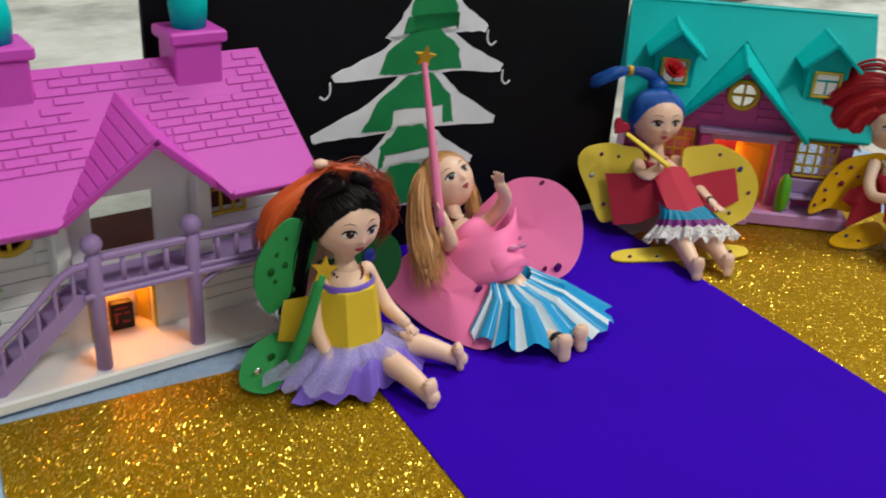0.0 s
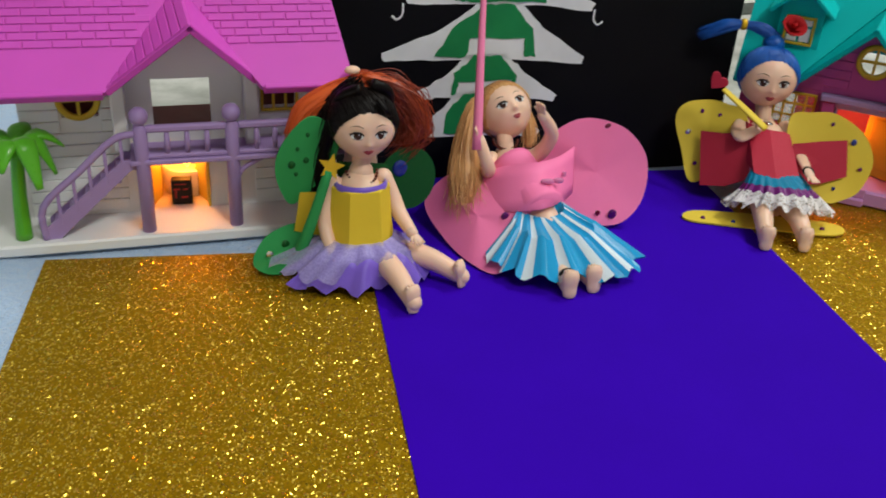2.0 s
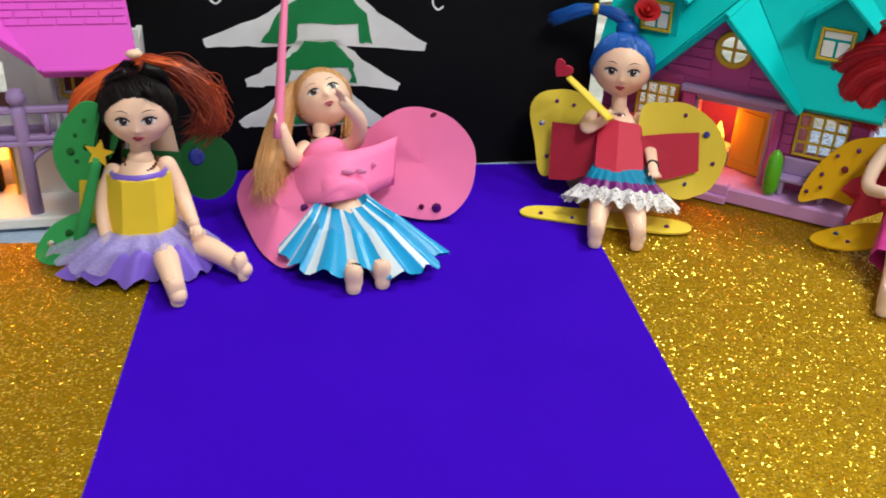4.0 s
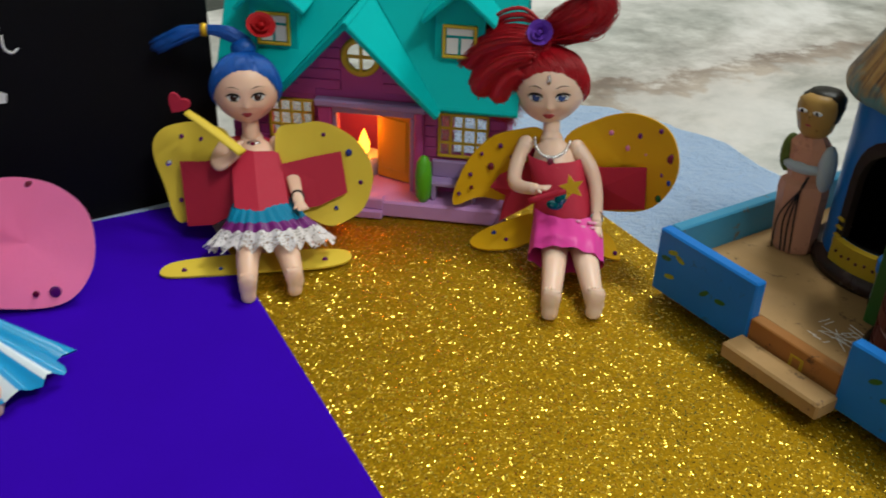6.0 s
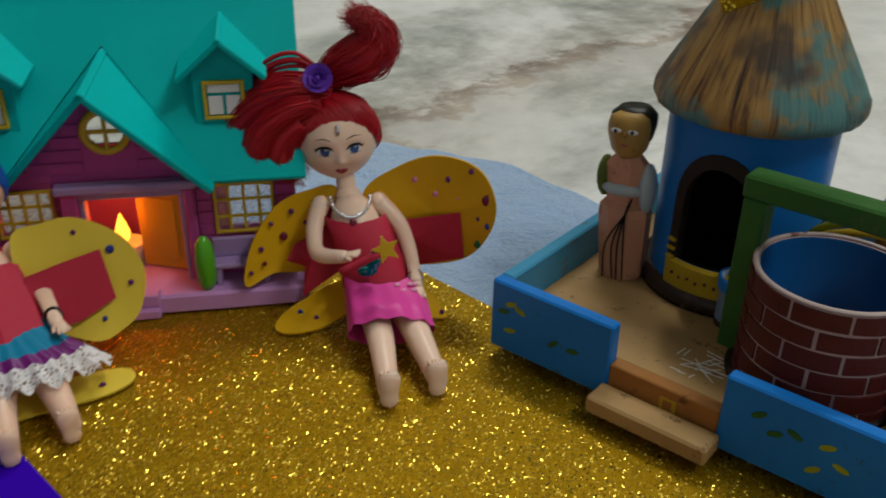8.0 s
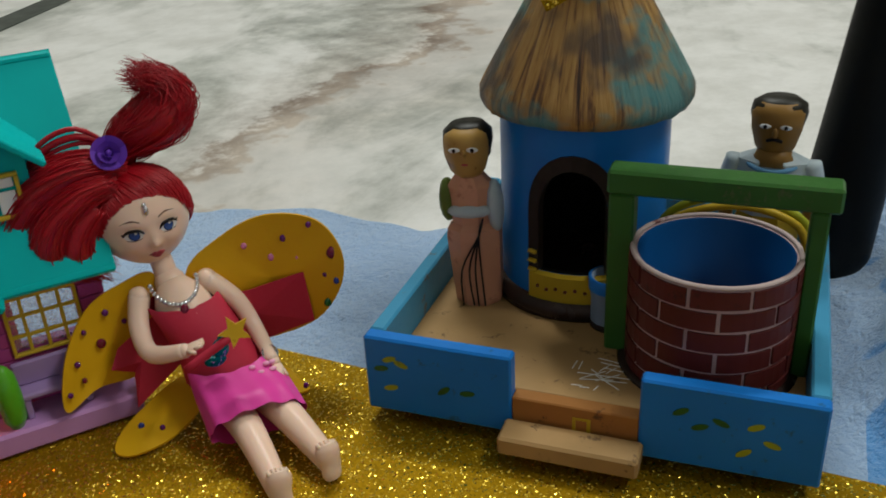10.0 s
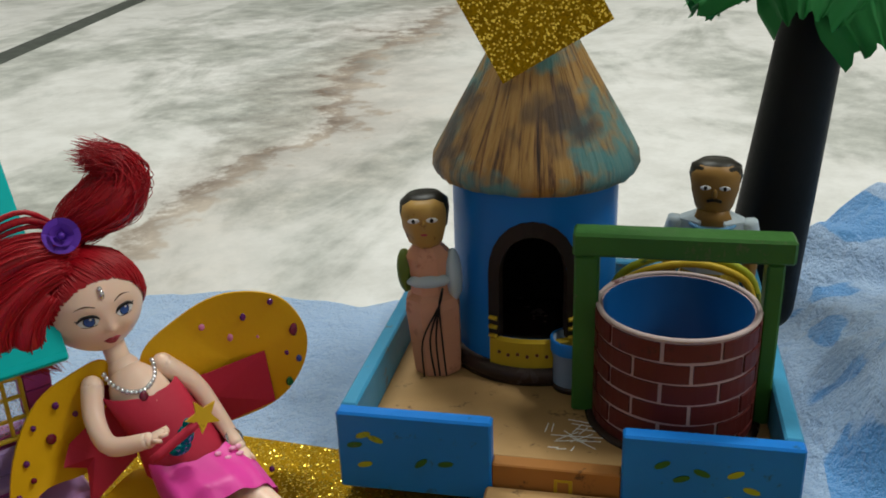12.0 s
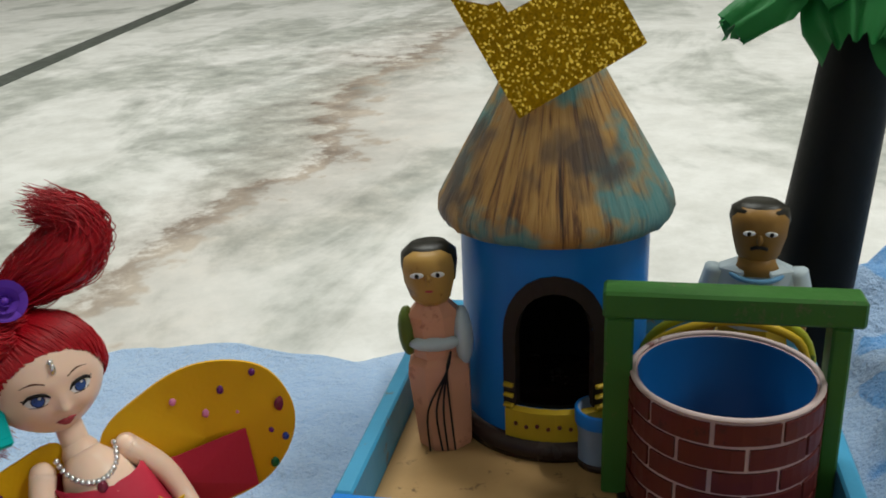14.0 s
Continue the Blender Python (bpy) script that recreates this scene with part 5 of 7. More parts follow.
for a, ln, dp_, w, z, ro in ((200, 0.056, 0.022, 0.020, 0.182, 0.5), (252, 0.040, 0.034, 0.026, 0.190, 0.5), (290, 0.042, 0.044, 0.028, 0.188, 0.4), (325, 0.048, 0.040, 0.024, 0.188, 0.5), (0, 0.050, 0.03, 0.02, 0.186, 0.5), (45, 0.050, 0.03, 0.02, 0.186, 0.5), (90, 0.050, 0.03, 0.02, 0.186, 0.5), (135, 0.050, 0.03, 0.02, 0.186, 0.5), (170, 0.048, 0.03, 0.02, 0.186, 0.5), (225, 0.040, 0.020, 0.018, 0.192, 0.4)):
    part("leaf", crepe_leaf(a, ln, dp_, w, z, ro), tree, "frilled green crepe leaf")

# ---- the dolls ----


HEAD_TALL = 1.03


def face_taper(z):
    """Width and depth of the head at a height from -1 to 1, as shares of the round cranium."""
    low = max(0.0, -z - 0.12)
    return 0.98 - 0.21 * low ** 2.3, 0.99 - 0.10 * low ** 1.8


def face_relief(x, z):
    """Nose, brow, cheeks, lips and chin, pushed forward, in radii."""
    def g(cx, cz, wx, wz):
        return math.exp(-((x - cx) / wx) ** 2 - ((z - cz) / wz) ** 2)
    out = 0.120 * g(0, -0.33, 0.085, 0.085) + 0.055 * g(0, -0.20, 0.07, 0.16) + 0.055 * g(0, -0.585, 0.22, 0.10) + 0.085 * g(0, -0.86, 0.22, 0.15)
    for sx in (-1, 1):
        out += 0.045 * g(sx * 0.43, -0.40, 0.22, 0.20) - 0.050 * g(sx * 0.35, -0.05, 0.19, 0.13) + 0.022 * g(sx * 0.36, 0.20, 0.24, 0.10) + 0.030 * g(sx * 0.085, -0.365, 0.05, 0.05)
    return out


def head(s, c, r, turn, nod, skin, iris, brow=BROW, roll=0.0):
    """A doll's head with nose, cheeks, chin, painted eyes, brows and lips. turn, nod, roll: degrees."""
    m = Matrix.Translation(c) @ pose(0, 0, 0, 0, 0, turn) @ pose(0, 0, 0, nod, roll, 0)
    n, rows = 96, 76
    verts, faces = [], []
    for i in range(rows + 1):
        a = math.pi * i / rows
        for j in range(n):
            b = 2 * math.pi * j / n
            x, y, z = math.sin(a) * math.cos(b), math.sin(a) * math.sin(b), math.cos(a)
            w, d = face_taper(z)
            px, pz = x * w, z * HEAD_TALL
            push = face_relief(px, pz) * max(0.0, min(1.0, -y * 2.5))
            verts.append((r * px, r * (y * d - push), r * pz))
    for i in range(rows):
        for j in range(n):
            p, q = i * n + j, i * n + (j + 1) % n
            faces.append((p, p + n, q + n, q))
    s.add(verts, faces, skin, True, m)

    def on_face(x, z, lift):
        w, d = face_taper(z / HEAD_TALL)
        y = -d * math.sqrt(max(0.0, 1 - (x / w) ** 2 - (z / HEAD_TALL) ** 2))
        return (r * x, r * (y - face_relief(x, z) - lift), r * z)

    def oval(cx, cz, rx, rz, lift, mat, cut=9.0, k=16):
        """A painted spot on the face, cut off above a height as by an eyelid."""
        line = []
        for q in range(k):
            a = 2 * math.pi * q / k
            line.append(on_face(cx + rx * math.cos(a), min(cut, cz + rz * math.sin(a)), lift))
        s.sheet(line, mat, r * 0.008, 1, m=m, sharp=True)

    for sx in (-1, 1):
        ex, ez = sx * 0.355, -0.055
        lid = ez + 0.094
        oval(ex, ez, 0.185, 0.108, 0.006, EYEWHITE, lid)
        oval(ex - sx * 0.01, ez + 0.002, 0.108, 0.108, 0.014, INK, lid)
        oval(ex - sx * 0.01, ez + 0.002, 0.092, 0.094, 0.018, iris, lid)
        oval(ex - sx * 0.01, ez + 0.006, 0.054, 0.060, 0.024, INK, lid)
        oval(ex - sx * 0.01 + 0.032, ez + 0.046, 0.024, 0.024, 0.032, EYEWHITE)
        s.tube([on_face(ex - 0.195, ez + 0.004, 0.004), on_face(ex - 0.10, lid - 0.004, 0.008), on_face(ex + 0.10, lid - 0.004, 0.008), on_face(ex + 0.195, ez + 0.004, 0.004)], [r * 0.014, r * 0.034, r * 0.034, r * 0.014], INK, 6, m=m)
        s.tube([on_face(ex + sx * 0.16, ez + 0.03, 0.004), on_face(ex + sx * 0.225, ez + 0.060, 0.006)], [r * 0.022, r * 0.006], INK, 5, m=m)
        s.tube([on_face(ex - 0.14, ez - 0.092, 0.0), on_face(ex, ez - 0.114, 0.0), on_face(ex + 0.14, ez - 0.092, 0.0)], [r * 0.006, r * 0.011, r * 0.006], brow, 5, m=m)
        s.tube([on_face(ex - sx * 0.17, 0.195, -0.004), on_face(ex, 0.255, -0.004), on_face(ex + sx * 0.19, 0.205, -0.004)], [r * 0.012, r * 0.017, r * 0.006], brow, 6, m=m)
        s.ball((sx * r * 0.955, r * 0.08, -r * 0.12), (r * 0.08, r * 0.15, r * 0.20), skin, 12, m)
    s.tube([on_face(-0.165, -0.575, 0.0), on_face(-0.06, -0.555, 0.002), on_face(0, -0.566, 0.0), on_face(0.06, -0.555, 0.002), on_face(0.165, -0.575, 0.0)], [r * 0.010, r * 0.036, r * 0.028, r * 0.036, r * 0.010], LIP, 8, m=m)
    s.tube([on_face(-0.13, -0.600, 0.0), on_face(0, -0.635, 0.004), on_face(0.13, -0.600, 0.0)], [r * 0.010, r * 0.048, r * 0.010], LIP, 8, m=m)
    return m


HAIR_LOW = -0.35


def hair_cap(s, m, r, mat, line=0.62, lift=1.06, back=-0.45, wide=0.93, gather=(0, 0.5, 0.85), count=170, seed=0):
    """Hair close on the head: all but the oval of the face, thin at the hairline, with strands combed towards one place."""
    zc, hh = HAIR_LOW, line - HAIR_LOW
    rg = random.Random(seed + 40)
    n, rows = 84, 64
    verts, faces = [], []

    def skull(d, out):
        w, dep = face_taper(d.z)
        return (r * out * d.x * (w + 0.03), r * out * d.y * dep, r * out * d.z * HEAD_TALL)

    def opening(x, z):
        return math.hypot(x / wide, (z - zc) / hh)

    for i in range(rows + 1):
        a = math.pi * i / rows
        for j in range(n):
            b = 2 * math.pi * j / n
            d = Vector((math.sin(a) * math.cos(b), math.sin(a) * math.sin(b), math.cos(a)))
            t = max(0.0, min(1.0, (opening(d.x, d.z) - 0.98) / 0.30)) if d.y < 0.2 else 1.0
            verts.append(skull(d, 0.995 + (lift - 0.995) * t ** 0.6))
    for i in range(rows):
        for j in range(n):
            a, b = math.pi * (i + 0.5) / rows, 2 * math.pi * (j + 0.5) / n
            x, y, z = math.sin(a) * math.cos(b), math.sin(a) * math.sin(b), math.cos(a)
            if y < 0.12 and (opening(x, z) < 1 or z < zc):
                continue
            if z > back - 0.4 * y:
                faces.append((i * n + j, (i + 1) * n + j, (i + 1) * n + (j + 1) % n, i * n + (j + 1) % n))
    s.add(verts, faces, mat, True, m)
    g = Vector(gather).normalized()
    for k in range(count):
        if k % 3:
            a = radians(rg.uniform(-100, 100))
            x, z = wide * math.sin(a) * rg.uniform(0.98, 1.05), zc + hh * math.cos(a) * rg.uniform(0.98, 1.05)
            d0 = Vector((x, -math.sqrt(max(0.02, 1 - x * x - z * z)), z)).normalized()
        else:
            a = rg.uniform(0.0, math.pi)
            d0 = Vector((math.cos(a), math.sin(a) * 0.9 + 0.1, -0.45)).normalized()
        path, rad = [], []
        bend = Vector((rg.uniform(-1, 1), rg.uniform(-1, 1), rg.uniform(-1, 1))) * 0.05
        for q in range(7):
            f = q / 6
            d = (d0.lerp(g, f) + bend * math.sin(math.pi * f)).normalized()
            path.append(skull(d, 0.998 + (lift - 0.990 + rg.uniform(0.0, 0.012)) * min(1.0, f * 3.5)))
            rad.append(r * (0.010 if q in (0, 6) else 0.019))
        s.tube(path, rad, mat, 5, sub=2, m=m)


def lock(s, pts, radius, spread, count, mat, seed=0, curl=0.0):
    """A lock of hair: a soft core with many fine strands round it, apart at the tip."""
    rg = random.Random(seed)
    spread = spread if isinstance(spread, (list, tuple)) else [spread] * len(pts)
    s.tube(pts, [w * 0.90 for w in spread[:-1]] + [spread[-1] * 0.3], mat, 18, sub=5)
    for k in range(int(count * 3.2)):
        o = Vector((rg.gauss(0, 1), rg.gauss(0, 1), rg.gauss(0, 1))).normalized() * rg.uniform(0.80, 1.03)
        path = []
        for i, (p, w) in enumerate(zip(pts, spread)):
            j = Vector((rg.uniform(-1, 1), rg.uniform(-1, 1), rg.uniform(-1, 1))) * w * (0.10 + curl + (0.35 if i == len(pts) - 1 else 0))
            path.append(Vector(p) + o * w + j)
        r = radius * rg.uniform(0.09, 0.17)
        s.tube(path, [r * 0.8] + [r] * (len(pts) - 2) + [r * 0.25], mat, 5, sub=4)


def lean_back(s, slope, start, drop=0.45):
    """Leans what has been built so far backwards, above a height."""
    out = []
    for x, y, z in s.v:
        d = slope * max(0.0, z - start)
        out.append((x, y + d, z - drop * d))
    s.v = out


def limb(s, pts, radii, mat):
    s.tube(pts, radii, mat, 14, sub=6)
    s.ball(pts[0], radii[0], mat, 14)
    s.ball(pts[-1], radii[-1], mat, 12)


def palm_of(s, c, along, mat, size=0.0042, open_fingers=True):
    """A small moulded palm with finger ridges at the end of an arm."""
    d = Vector(along).normalized()
    q = d.to_track_quat("Z", "Y").to_matrix().to_4x4()
    m = Matrix.Translation(c) @ q
    s.ball((0, 0, size * 0.7), (size * 0.72, size * 0.36, size), mat, 12, m)
    for k in range(4):
        x = (k - 1.5) * size * 0.36
        s.tube([(x, 0, size * 1.1), (x * 1.12, -size * 0.05, size * (2.1 - 0.12 * abs(k - 1.3)))], [size * 0.20, size * 0.15], mat, 6, sub=2, m=m)
    s.tube([(-size * 0.55, 0, size * 0.4), (-size * 1.0, -size * 0.2, size * 1.2)], [size * 0.24, size * 0.16], mat, 6, sub=2, m=m)


def sole(s, at, mat, turn=0.0, size=0.0080):
    """An upright foot, heel down, toes up."""
    m = Matrix.Translation(at) @ pose(0, 0, 0, -16, 0, turn)
    r = [size * q for q in (0.36, 0.46, 0.46, 0.54, 0.56, 0.42)]
    s.tube([(0, 0.0010, size * 0.10), (0, 0.0008, size * 0.36), (0, 0.0004, size * 0.8), (0, 0.0, size * 1.2), (0, 0.0, size * 1.55), (0, 0.0002, size * 1.82)], r, mat, 16, 0.62, 4, m)
    s.ball((0, 0.0010, size * 0.14), (size * 0.36, size * 0.26, size * 0.14), mat, 12, m)
    for k in range(5):
        s.ball(((k - 2) * size * 0.185, -size * 0.02, size * (1.84 - 0.05 * abs(k - 1.4))), (size * 0.115, size * 0.19, size * 0.15), mat, 8, m)


def skirt(s, rows, bands, n=72, folds=11, deep=0.16, phase=0.0, m=None):
    """Cloth lofted from the waist row to the hem: rows of (centre, rx, ry, tilt, ruffle); bands name the material from row to row."""
    dense, mats = [], []
    for (a, b), mat in zip(zip(rows, rows[1:]), bands):
        k = 5
        for i in range(k):
            t = i / k
            dense.append([p + (q - p) * t for p, q in zip((*a[0], *a[1:]), (*b[0], *b[1:]))])
            mats.append(mat)
    dense.append([*rows[-1][0], *rows[-1][1:]])
    rings_ = []
    for cx, cy, cz, rx, ry, tilt, ruffle in dense:
        ring = []
        for j in range(n):
            a = 2 * math.pi * j / n
            b = a + 0.55 * noise.noise(Vector((2.2 * math.cos(a), 2.2 * math.sin(a), phase + folds)))
            w = 1 + deep * ruffle * (math.sin(b * folds + phase) + 0.6 * math.sin(b * round(folds * 0.62) + 1 + phase) + 0.9 * noise.noise(Vector((3 * math.cos(a), 3 * math.sin(a), 5 + phase))))
            y = ry * math.sin(a) * w
            ring.append((cx + rx * math.cos(a) * w, cy + y * math.cos(tilt), max(0.0008, cz + y * math.sin(tilt) + 0.0022 * ruffle * math.sin(a * folds * 1.5 + phase))))
        rings_.append(ring)
    i = 0
    while i < len(mats):
        j = i
        while j < len(mats) and mats[j] is mats[i]:
            j += 1
        mat = mats[i]
        if isinstance(mat, tuple):
            # lengthwise stripes
            verts = [p for r in rings_[i:j + 1] for p in r]
            for c in (0, 1):
                faces = [(q * n + k, q * n + (k + 1) % n, (q + 1) * n + (k + 1) % n, (q + 1) * n + k) for q in range(j - i) for k in range(n) if ((k % 7) > 4) == bool(c)]
                s.add(verts, faces, mat[c], True, m)
        else:
            s.rings(rings_[i:j + 1], mat, False, True, m)
        i = j
    return s


def rose(s, c, r, mat, aim):
    """A foam rose: cupped petals wound round a bud."""
    q = Vector(aim).to_track_quat("Z", "Y").to_matrix().to_4x4()
    m = Matrix.Translation(c) @ q
    for ring, (count, rad, tall, tilt) in enumerate(((3, 0.26, 0.62, 8), (4, 0.50, 0.56, 28), (5, 0.78, 0.42, 52))):
        for k in range(count):
            a0 = 2 * math.pi * (k + 0.37 * ring) / count
            span = 2 * math.pi / count * 1.25
            rows = []
            for i in range(5):
                t = i / 4
                rad_i = r * (0.10 + (rad - 0.10) * t + 0.10 * t * t * math.sin(radians(tilt)))
                zz = r * tall * (t ** 0.7) * (1 - 0.10 * t * t) + (0.06 * r if t == 1 else 0)
                rows.append([(rad_i * math.cos(a0 + span * (j / 6 - 0.5)), rad_i * math.sin(a0 + span * (j / 6 - 0.5)), zz - 0.10 * r * (abs(j / 6 - 0.5) * 2) ** 3) for j in range(7)])
            s.rings(rows, mat, False, True, m, False)
            s.rings([[(x * 0.93, y * 0.93, z) for x, y, z in row][::-1] for row in rows], mat, False, True, m, False)
    s.ball((0, 0, r * 0.2), (r * 0.22, r * 0.22, r * 0.42), mat, 10, m)
    s.ball((0, 0, 0), (r * 0.6, r * 0.6, r * 0.15), mat, 12, m)


def star_shape(s, c, r, mat, m=None, thick=0.0016):
    pts = [((r if k % 2 == 0 else r * 0.45) * math.sin(math.pi * k / 5), (r if k % 2 == 0 else r * 0.45) * math.cos(math.pi * k / 5)) for k in range(10)]
    s.slab(pts, thick, mat, (m or Matrix()) @ pose(c[0], c[1] - thick / 2, c[2]))


def gems(wings, spots):
    for p, size, mat in spots:
        part("gem", Shape().ball(p, (size, 0.0008, size * 1.15), mat, 10), wings)


def beads(s, c, rx, ry, dip, mat, n=15, size=0.0008):
    for k in range(n):
        a = math.pi * (0.02 + 0.96 * k / (n - 1))
        s.ball((c[0] + rx * math.cos(a), c[1] - ry * math.sin(a), c[2] - dip * math.sin(a)), size, mat, 6)


# -- red-haired doll
D4 = local(0.303, 0.520, -13)
s = Shape()
limb(s, [(0.006, 0.004, 0.006), (0.0045, 0.006, 0.020), (-0.003, 0.014, 0.042), (-0.0052, 0.019, 0.050)], [0.0120, 0.0098, 0.0108, 0.0060], SKINPALE)
limb(s, [(-0.0052, 0.0185, 0.046), (-0.0078, 0.0262, 0.0720)], [0.0044, 0.0042], SKINPALE)
s.rings([[(cx + rx * math.cos(a), cy + ry * math.sin(a), cz) for a in [2 * math.pi * k / 20 for k in range(20)]] for cx, cy, cz, rx, ry in ((0.0060, 0.0025, 0.0180, 0.0158, 0.0112), (0.0040, 0.0055, 0.0260, 0.0142, 0.0104), (0.0005, 0.0105, 0.0360, 0.0138, 0.0108), (-0.0028, 0.0142, 0.0452, 0.0140, 0.0108), (-0.0030, 0.0142, 0.0455, 0.0132, 0.0100))], REDPAPER, False)
skirt(s, [((0.0065, 0.003, 0.0235), 0.0155, 0.0105, 0.0, 0.1), ((0.0085, -0.008, 0.0160), 0.0175, 0.0135, -0.5, 0.15), ((0.0095, -0.0250, 0.0105), 0.0180, 0.0100, -1.2, 0.3)], [HOTPINK, HOTPINK], folds=7, deep=0.07)
for k in range(14):
    a = 2.399 * k
    s.ball((0.008 + 0.013 * math.cos(a), -0.009 - 0.011 * ((k * 7) % 5) / 5, 0.0235 - 0.0075 * ((k * 7) % 5) / 5), (0.0014, 0.0010, 0.0008), PALEPINK, 8)
for x0_, xk, xf, yf in ((0.002, 0.0045, 0.0058, -0.0625), (0.0155, 0.0200, 0.0258, -0.0570)):
    limb(s, [(x0_, 0.0, 0.0095), (xk, -0.028, 0.0110), (xf, yf + 0.004, 0.0055)], [0.0072, 0.0058, 0.0042], SKINPALE)
    sole(s, (xf, yf, 0.0), SKINPALE, 8 if xf > 0.01 else -4)
limb(s, [(0.0080, 0.0165, 0.0490), (0.0165, 0.0130, 0.0400), (0.0205, 0.0080, 0.0300), (0.0222, -0.0060, 0.0215)], [0.0040, 0.0037, 0.0033, 0.0026], SKINPALE)
palm_of(s, (0.0222, -0.0065, 0.0212), (0.1, -0.8, -0.35), SKINPALE, 0.0038)
limb(s, [(-0.0180, 0.0165, 0.0485), (-0.0210, 0.0100, 0.0400), (-0.0195, 0.0000, 0.0345), (-0.0090, -0.0100, 0.0375)], [0.0040, 0.0037, 0.0033, 0.0026], SKINPALE)
palm_of(s, (-0.0090, -0.0100, 0.0375), (0.9, -0.3, 0.35), SKINPALE, 0.0038)
beads(s, (-0.0046, 0.0160, 0.0525), 0.0088, 0.0112, 0.0050, SILVER, 19, 0.0010)
s.ball((-0.0040, 0.0042, 0.0455), (0.0018, 0.0012, 0.0022), GEMRED, 8)
s.lathe([(0.0031, -0.0012), (0.0035, 0.0), (0.0031, 0.0012)], SILVER, m=pose(0.0220, -0.003, 0.0235, 50), n=14)
lean_back(s, 0.25, 0.022, 0.12)
hm = head(s, (-0.0096, 0.0400, 0.0735), 0.0186, 4, -3, SKINPALE, EYEBLUE, roll=-4)
hair_cap(s, hm, 0.0186, HAIRRED, 0.60, 1.06, wide=0.94, gather=(-0.45, 0.25, 0.9), count=220, seed=1)
s.ball(hm @ Vector((0, -0.0168, 0.0092)), (0.0009, 0.0009, 0.0011), SILVER, 8).ball(hm @ Vector((0, -0.0176, 0.0072)), (0.0010, 0.0009, 0.0020), SILVER, 8)
s.ball((-0.0390, 0.0450, 0.0710), (0.0185, 0.0130, 0.0190), HAIRRED, 28, warp=lambda d: 1 + 0.05 * noise.noise(d * 2.5))
lock(s, [(-0.0150, 0.0370, 0.0960), (-0.0290, 0.0385, 0.0960), (-0.0450, 0.0410, 0.0880), (-0.0540, 0.0435, 0.0730), (-0.0490, 0.0445, 0.0590), (-0.0310, 0.0450, 0.0550)], 0.0020, [0.005, 0.008, 0.009, 0.008, 0.007, 0.005], 130, HAIRRED, 1)
lock(s, [(-0.0190, 0.0310, 0.0915), (-0.0290, 0.0320, 0.0885), (-0.0400, 0.0340, 0.0790), (-0.0430, 0.0350, 0.0670), (-0.0330, 0.0370, 0.0570)], 0.0018, [0.004, 0.006, 0.008, 0.008, 0.005], 80, HAIRRED, 2)
lock(s, [(-0.0240, 0.0320, 0.0840), (-0.0320, 0.0330, 0.0760), (-0.0340, 0.0340, 0.0660), (-0.0270, 0.0370, 0.0560)], 0.0018, [0.005, 0.007, 0.008, 0.005], 60, HAIRRED, 12)
lock(s, [(-0.0150, 0.0440, 0.0975), (-0.0060, 0.0450, 0.1030), (0.0035, 0.0440, 0.1080), (0.0100, 0.0430, 0.1140), (0.0085, 0.0425, 0.1215), (0.0000, 0.0430, 0.1260)], 0.0015, [0.004, 0.0085, 0.0110, 0.0100, 0.0065, 0.0055], 170, HAIRRED, 3, 0.05)
for h, w in ((0.1115, 0.0010), (0.1085, 0.0014), (0.1060, 0.0009)):
    s.tube([(-0.014, 0.040, 0.1020), (-0.025, 0.040, h), (-0.038, 0.042, h - 0.004), (-0.045, 0.044, h - 0.016), (-0.045, 0.045, 0.083)], w, HAIRRED, 7)
rose(s, (-0.0162, 0.0350, 0.1015), 0.0074, PURPLEROSE, (-0.05, -0.9, 0.45))
thing("doll", D4, "seated doll with red hair, red bodice and pink dotted skirt", "doll", "seated dolls", shape=s)


def swept(pts, bend):
    """Carries the outer end of a wing forward and up."""
    out = []
    for x, y, z in pts:
        d = bend * max(0.0, x / 0.05) ** 1.4
        out.append((x, y - d, z + 0.40 * d))
    return out


w = thing("paper_wings", D4, "amber foam wings with dark gems behind the red-haired doll", "paper wings", "butterfly wings")
part("wing", Shape().sheet(swept([(0.0010, 0.0290, 0.0490), (0.0160, 0.0300, 0.0615), (0.0331, 0.0300, 0.0667), (0.0500, 0.0280, 0.0610), (0.0570, 0.0255, 0.0456), (0.0545, 0.0265, 0.0290), (0.0440, 0.0290, 0.0160), (0.0200, 0.0290, 0.0130), (0.0050, 0.0270, 0.0200)], 0.020), WINGYELLOW, 0.0010, sag=0.001), w)
part("wing", Shape().sheet([(-0.0095, 0.0290, 0.0520), (-0.0240, 0.0280, 0.0525), (-0.0380, 0.0240, 0.0470), (-0.0490, 0.0180, 0.0320), (-0.0530, 0.0145, 0.0130), (-0.0400, 0.0200, 0.0160), (-0.0250, 0.0260, 0.0130), (-0.0100, 0.0280, 0.0200)], WINGYELLOW, 0.0010, sag=-0.002), w)
part("lower_wing", Shape().sheet([(-0.0080, 0.0200, 0.0100), (-0.0260, 0.0120, 0.0065), (-0.0370, 0.0040, 0.0030), (-0.0400, -0.0040, 0.0012), (-0.0330, -0.0085, 0.0010), (-0.0180, -0.0050, 0.0018), (-0.0050, 0.0050, 0.0060)], WINGYELLOW, 0.0010), w)
part("lower_wing", Shape().sheet([(0.0150, 0.0180, 0.0100), (0.0300, 0.0120, 0.0060), (0.0345, 0.0040, 0.0020), (0.0360, -0.0020, 0.0010), (0.0280, -0.0010, 0.0012), (0.0180, 0.0060, 0.0040)], WINGYELLOW, 0.0010), w)
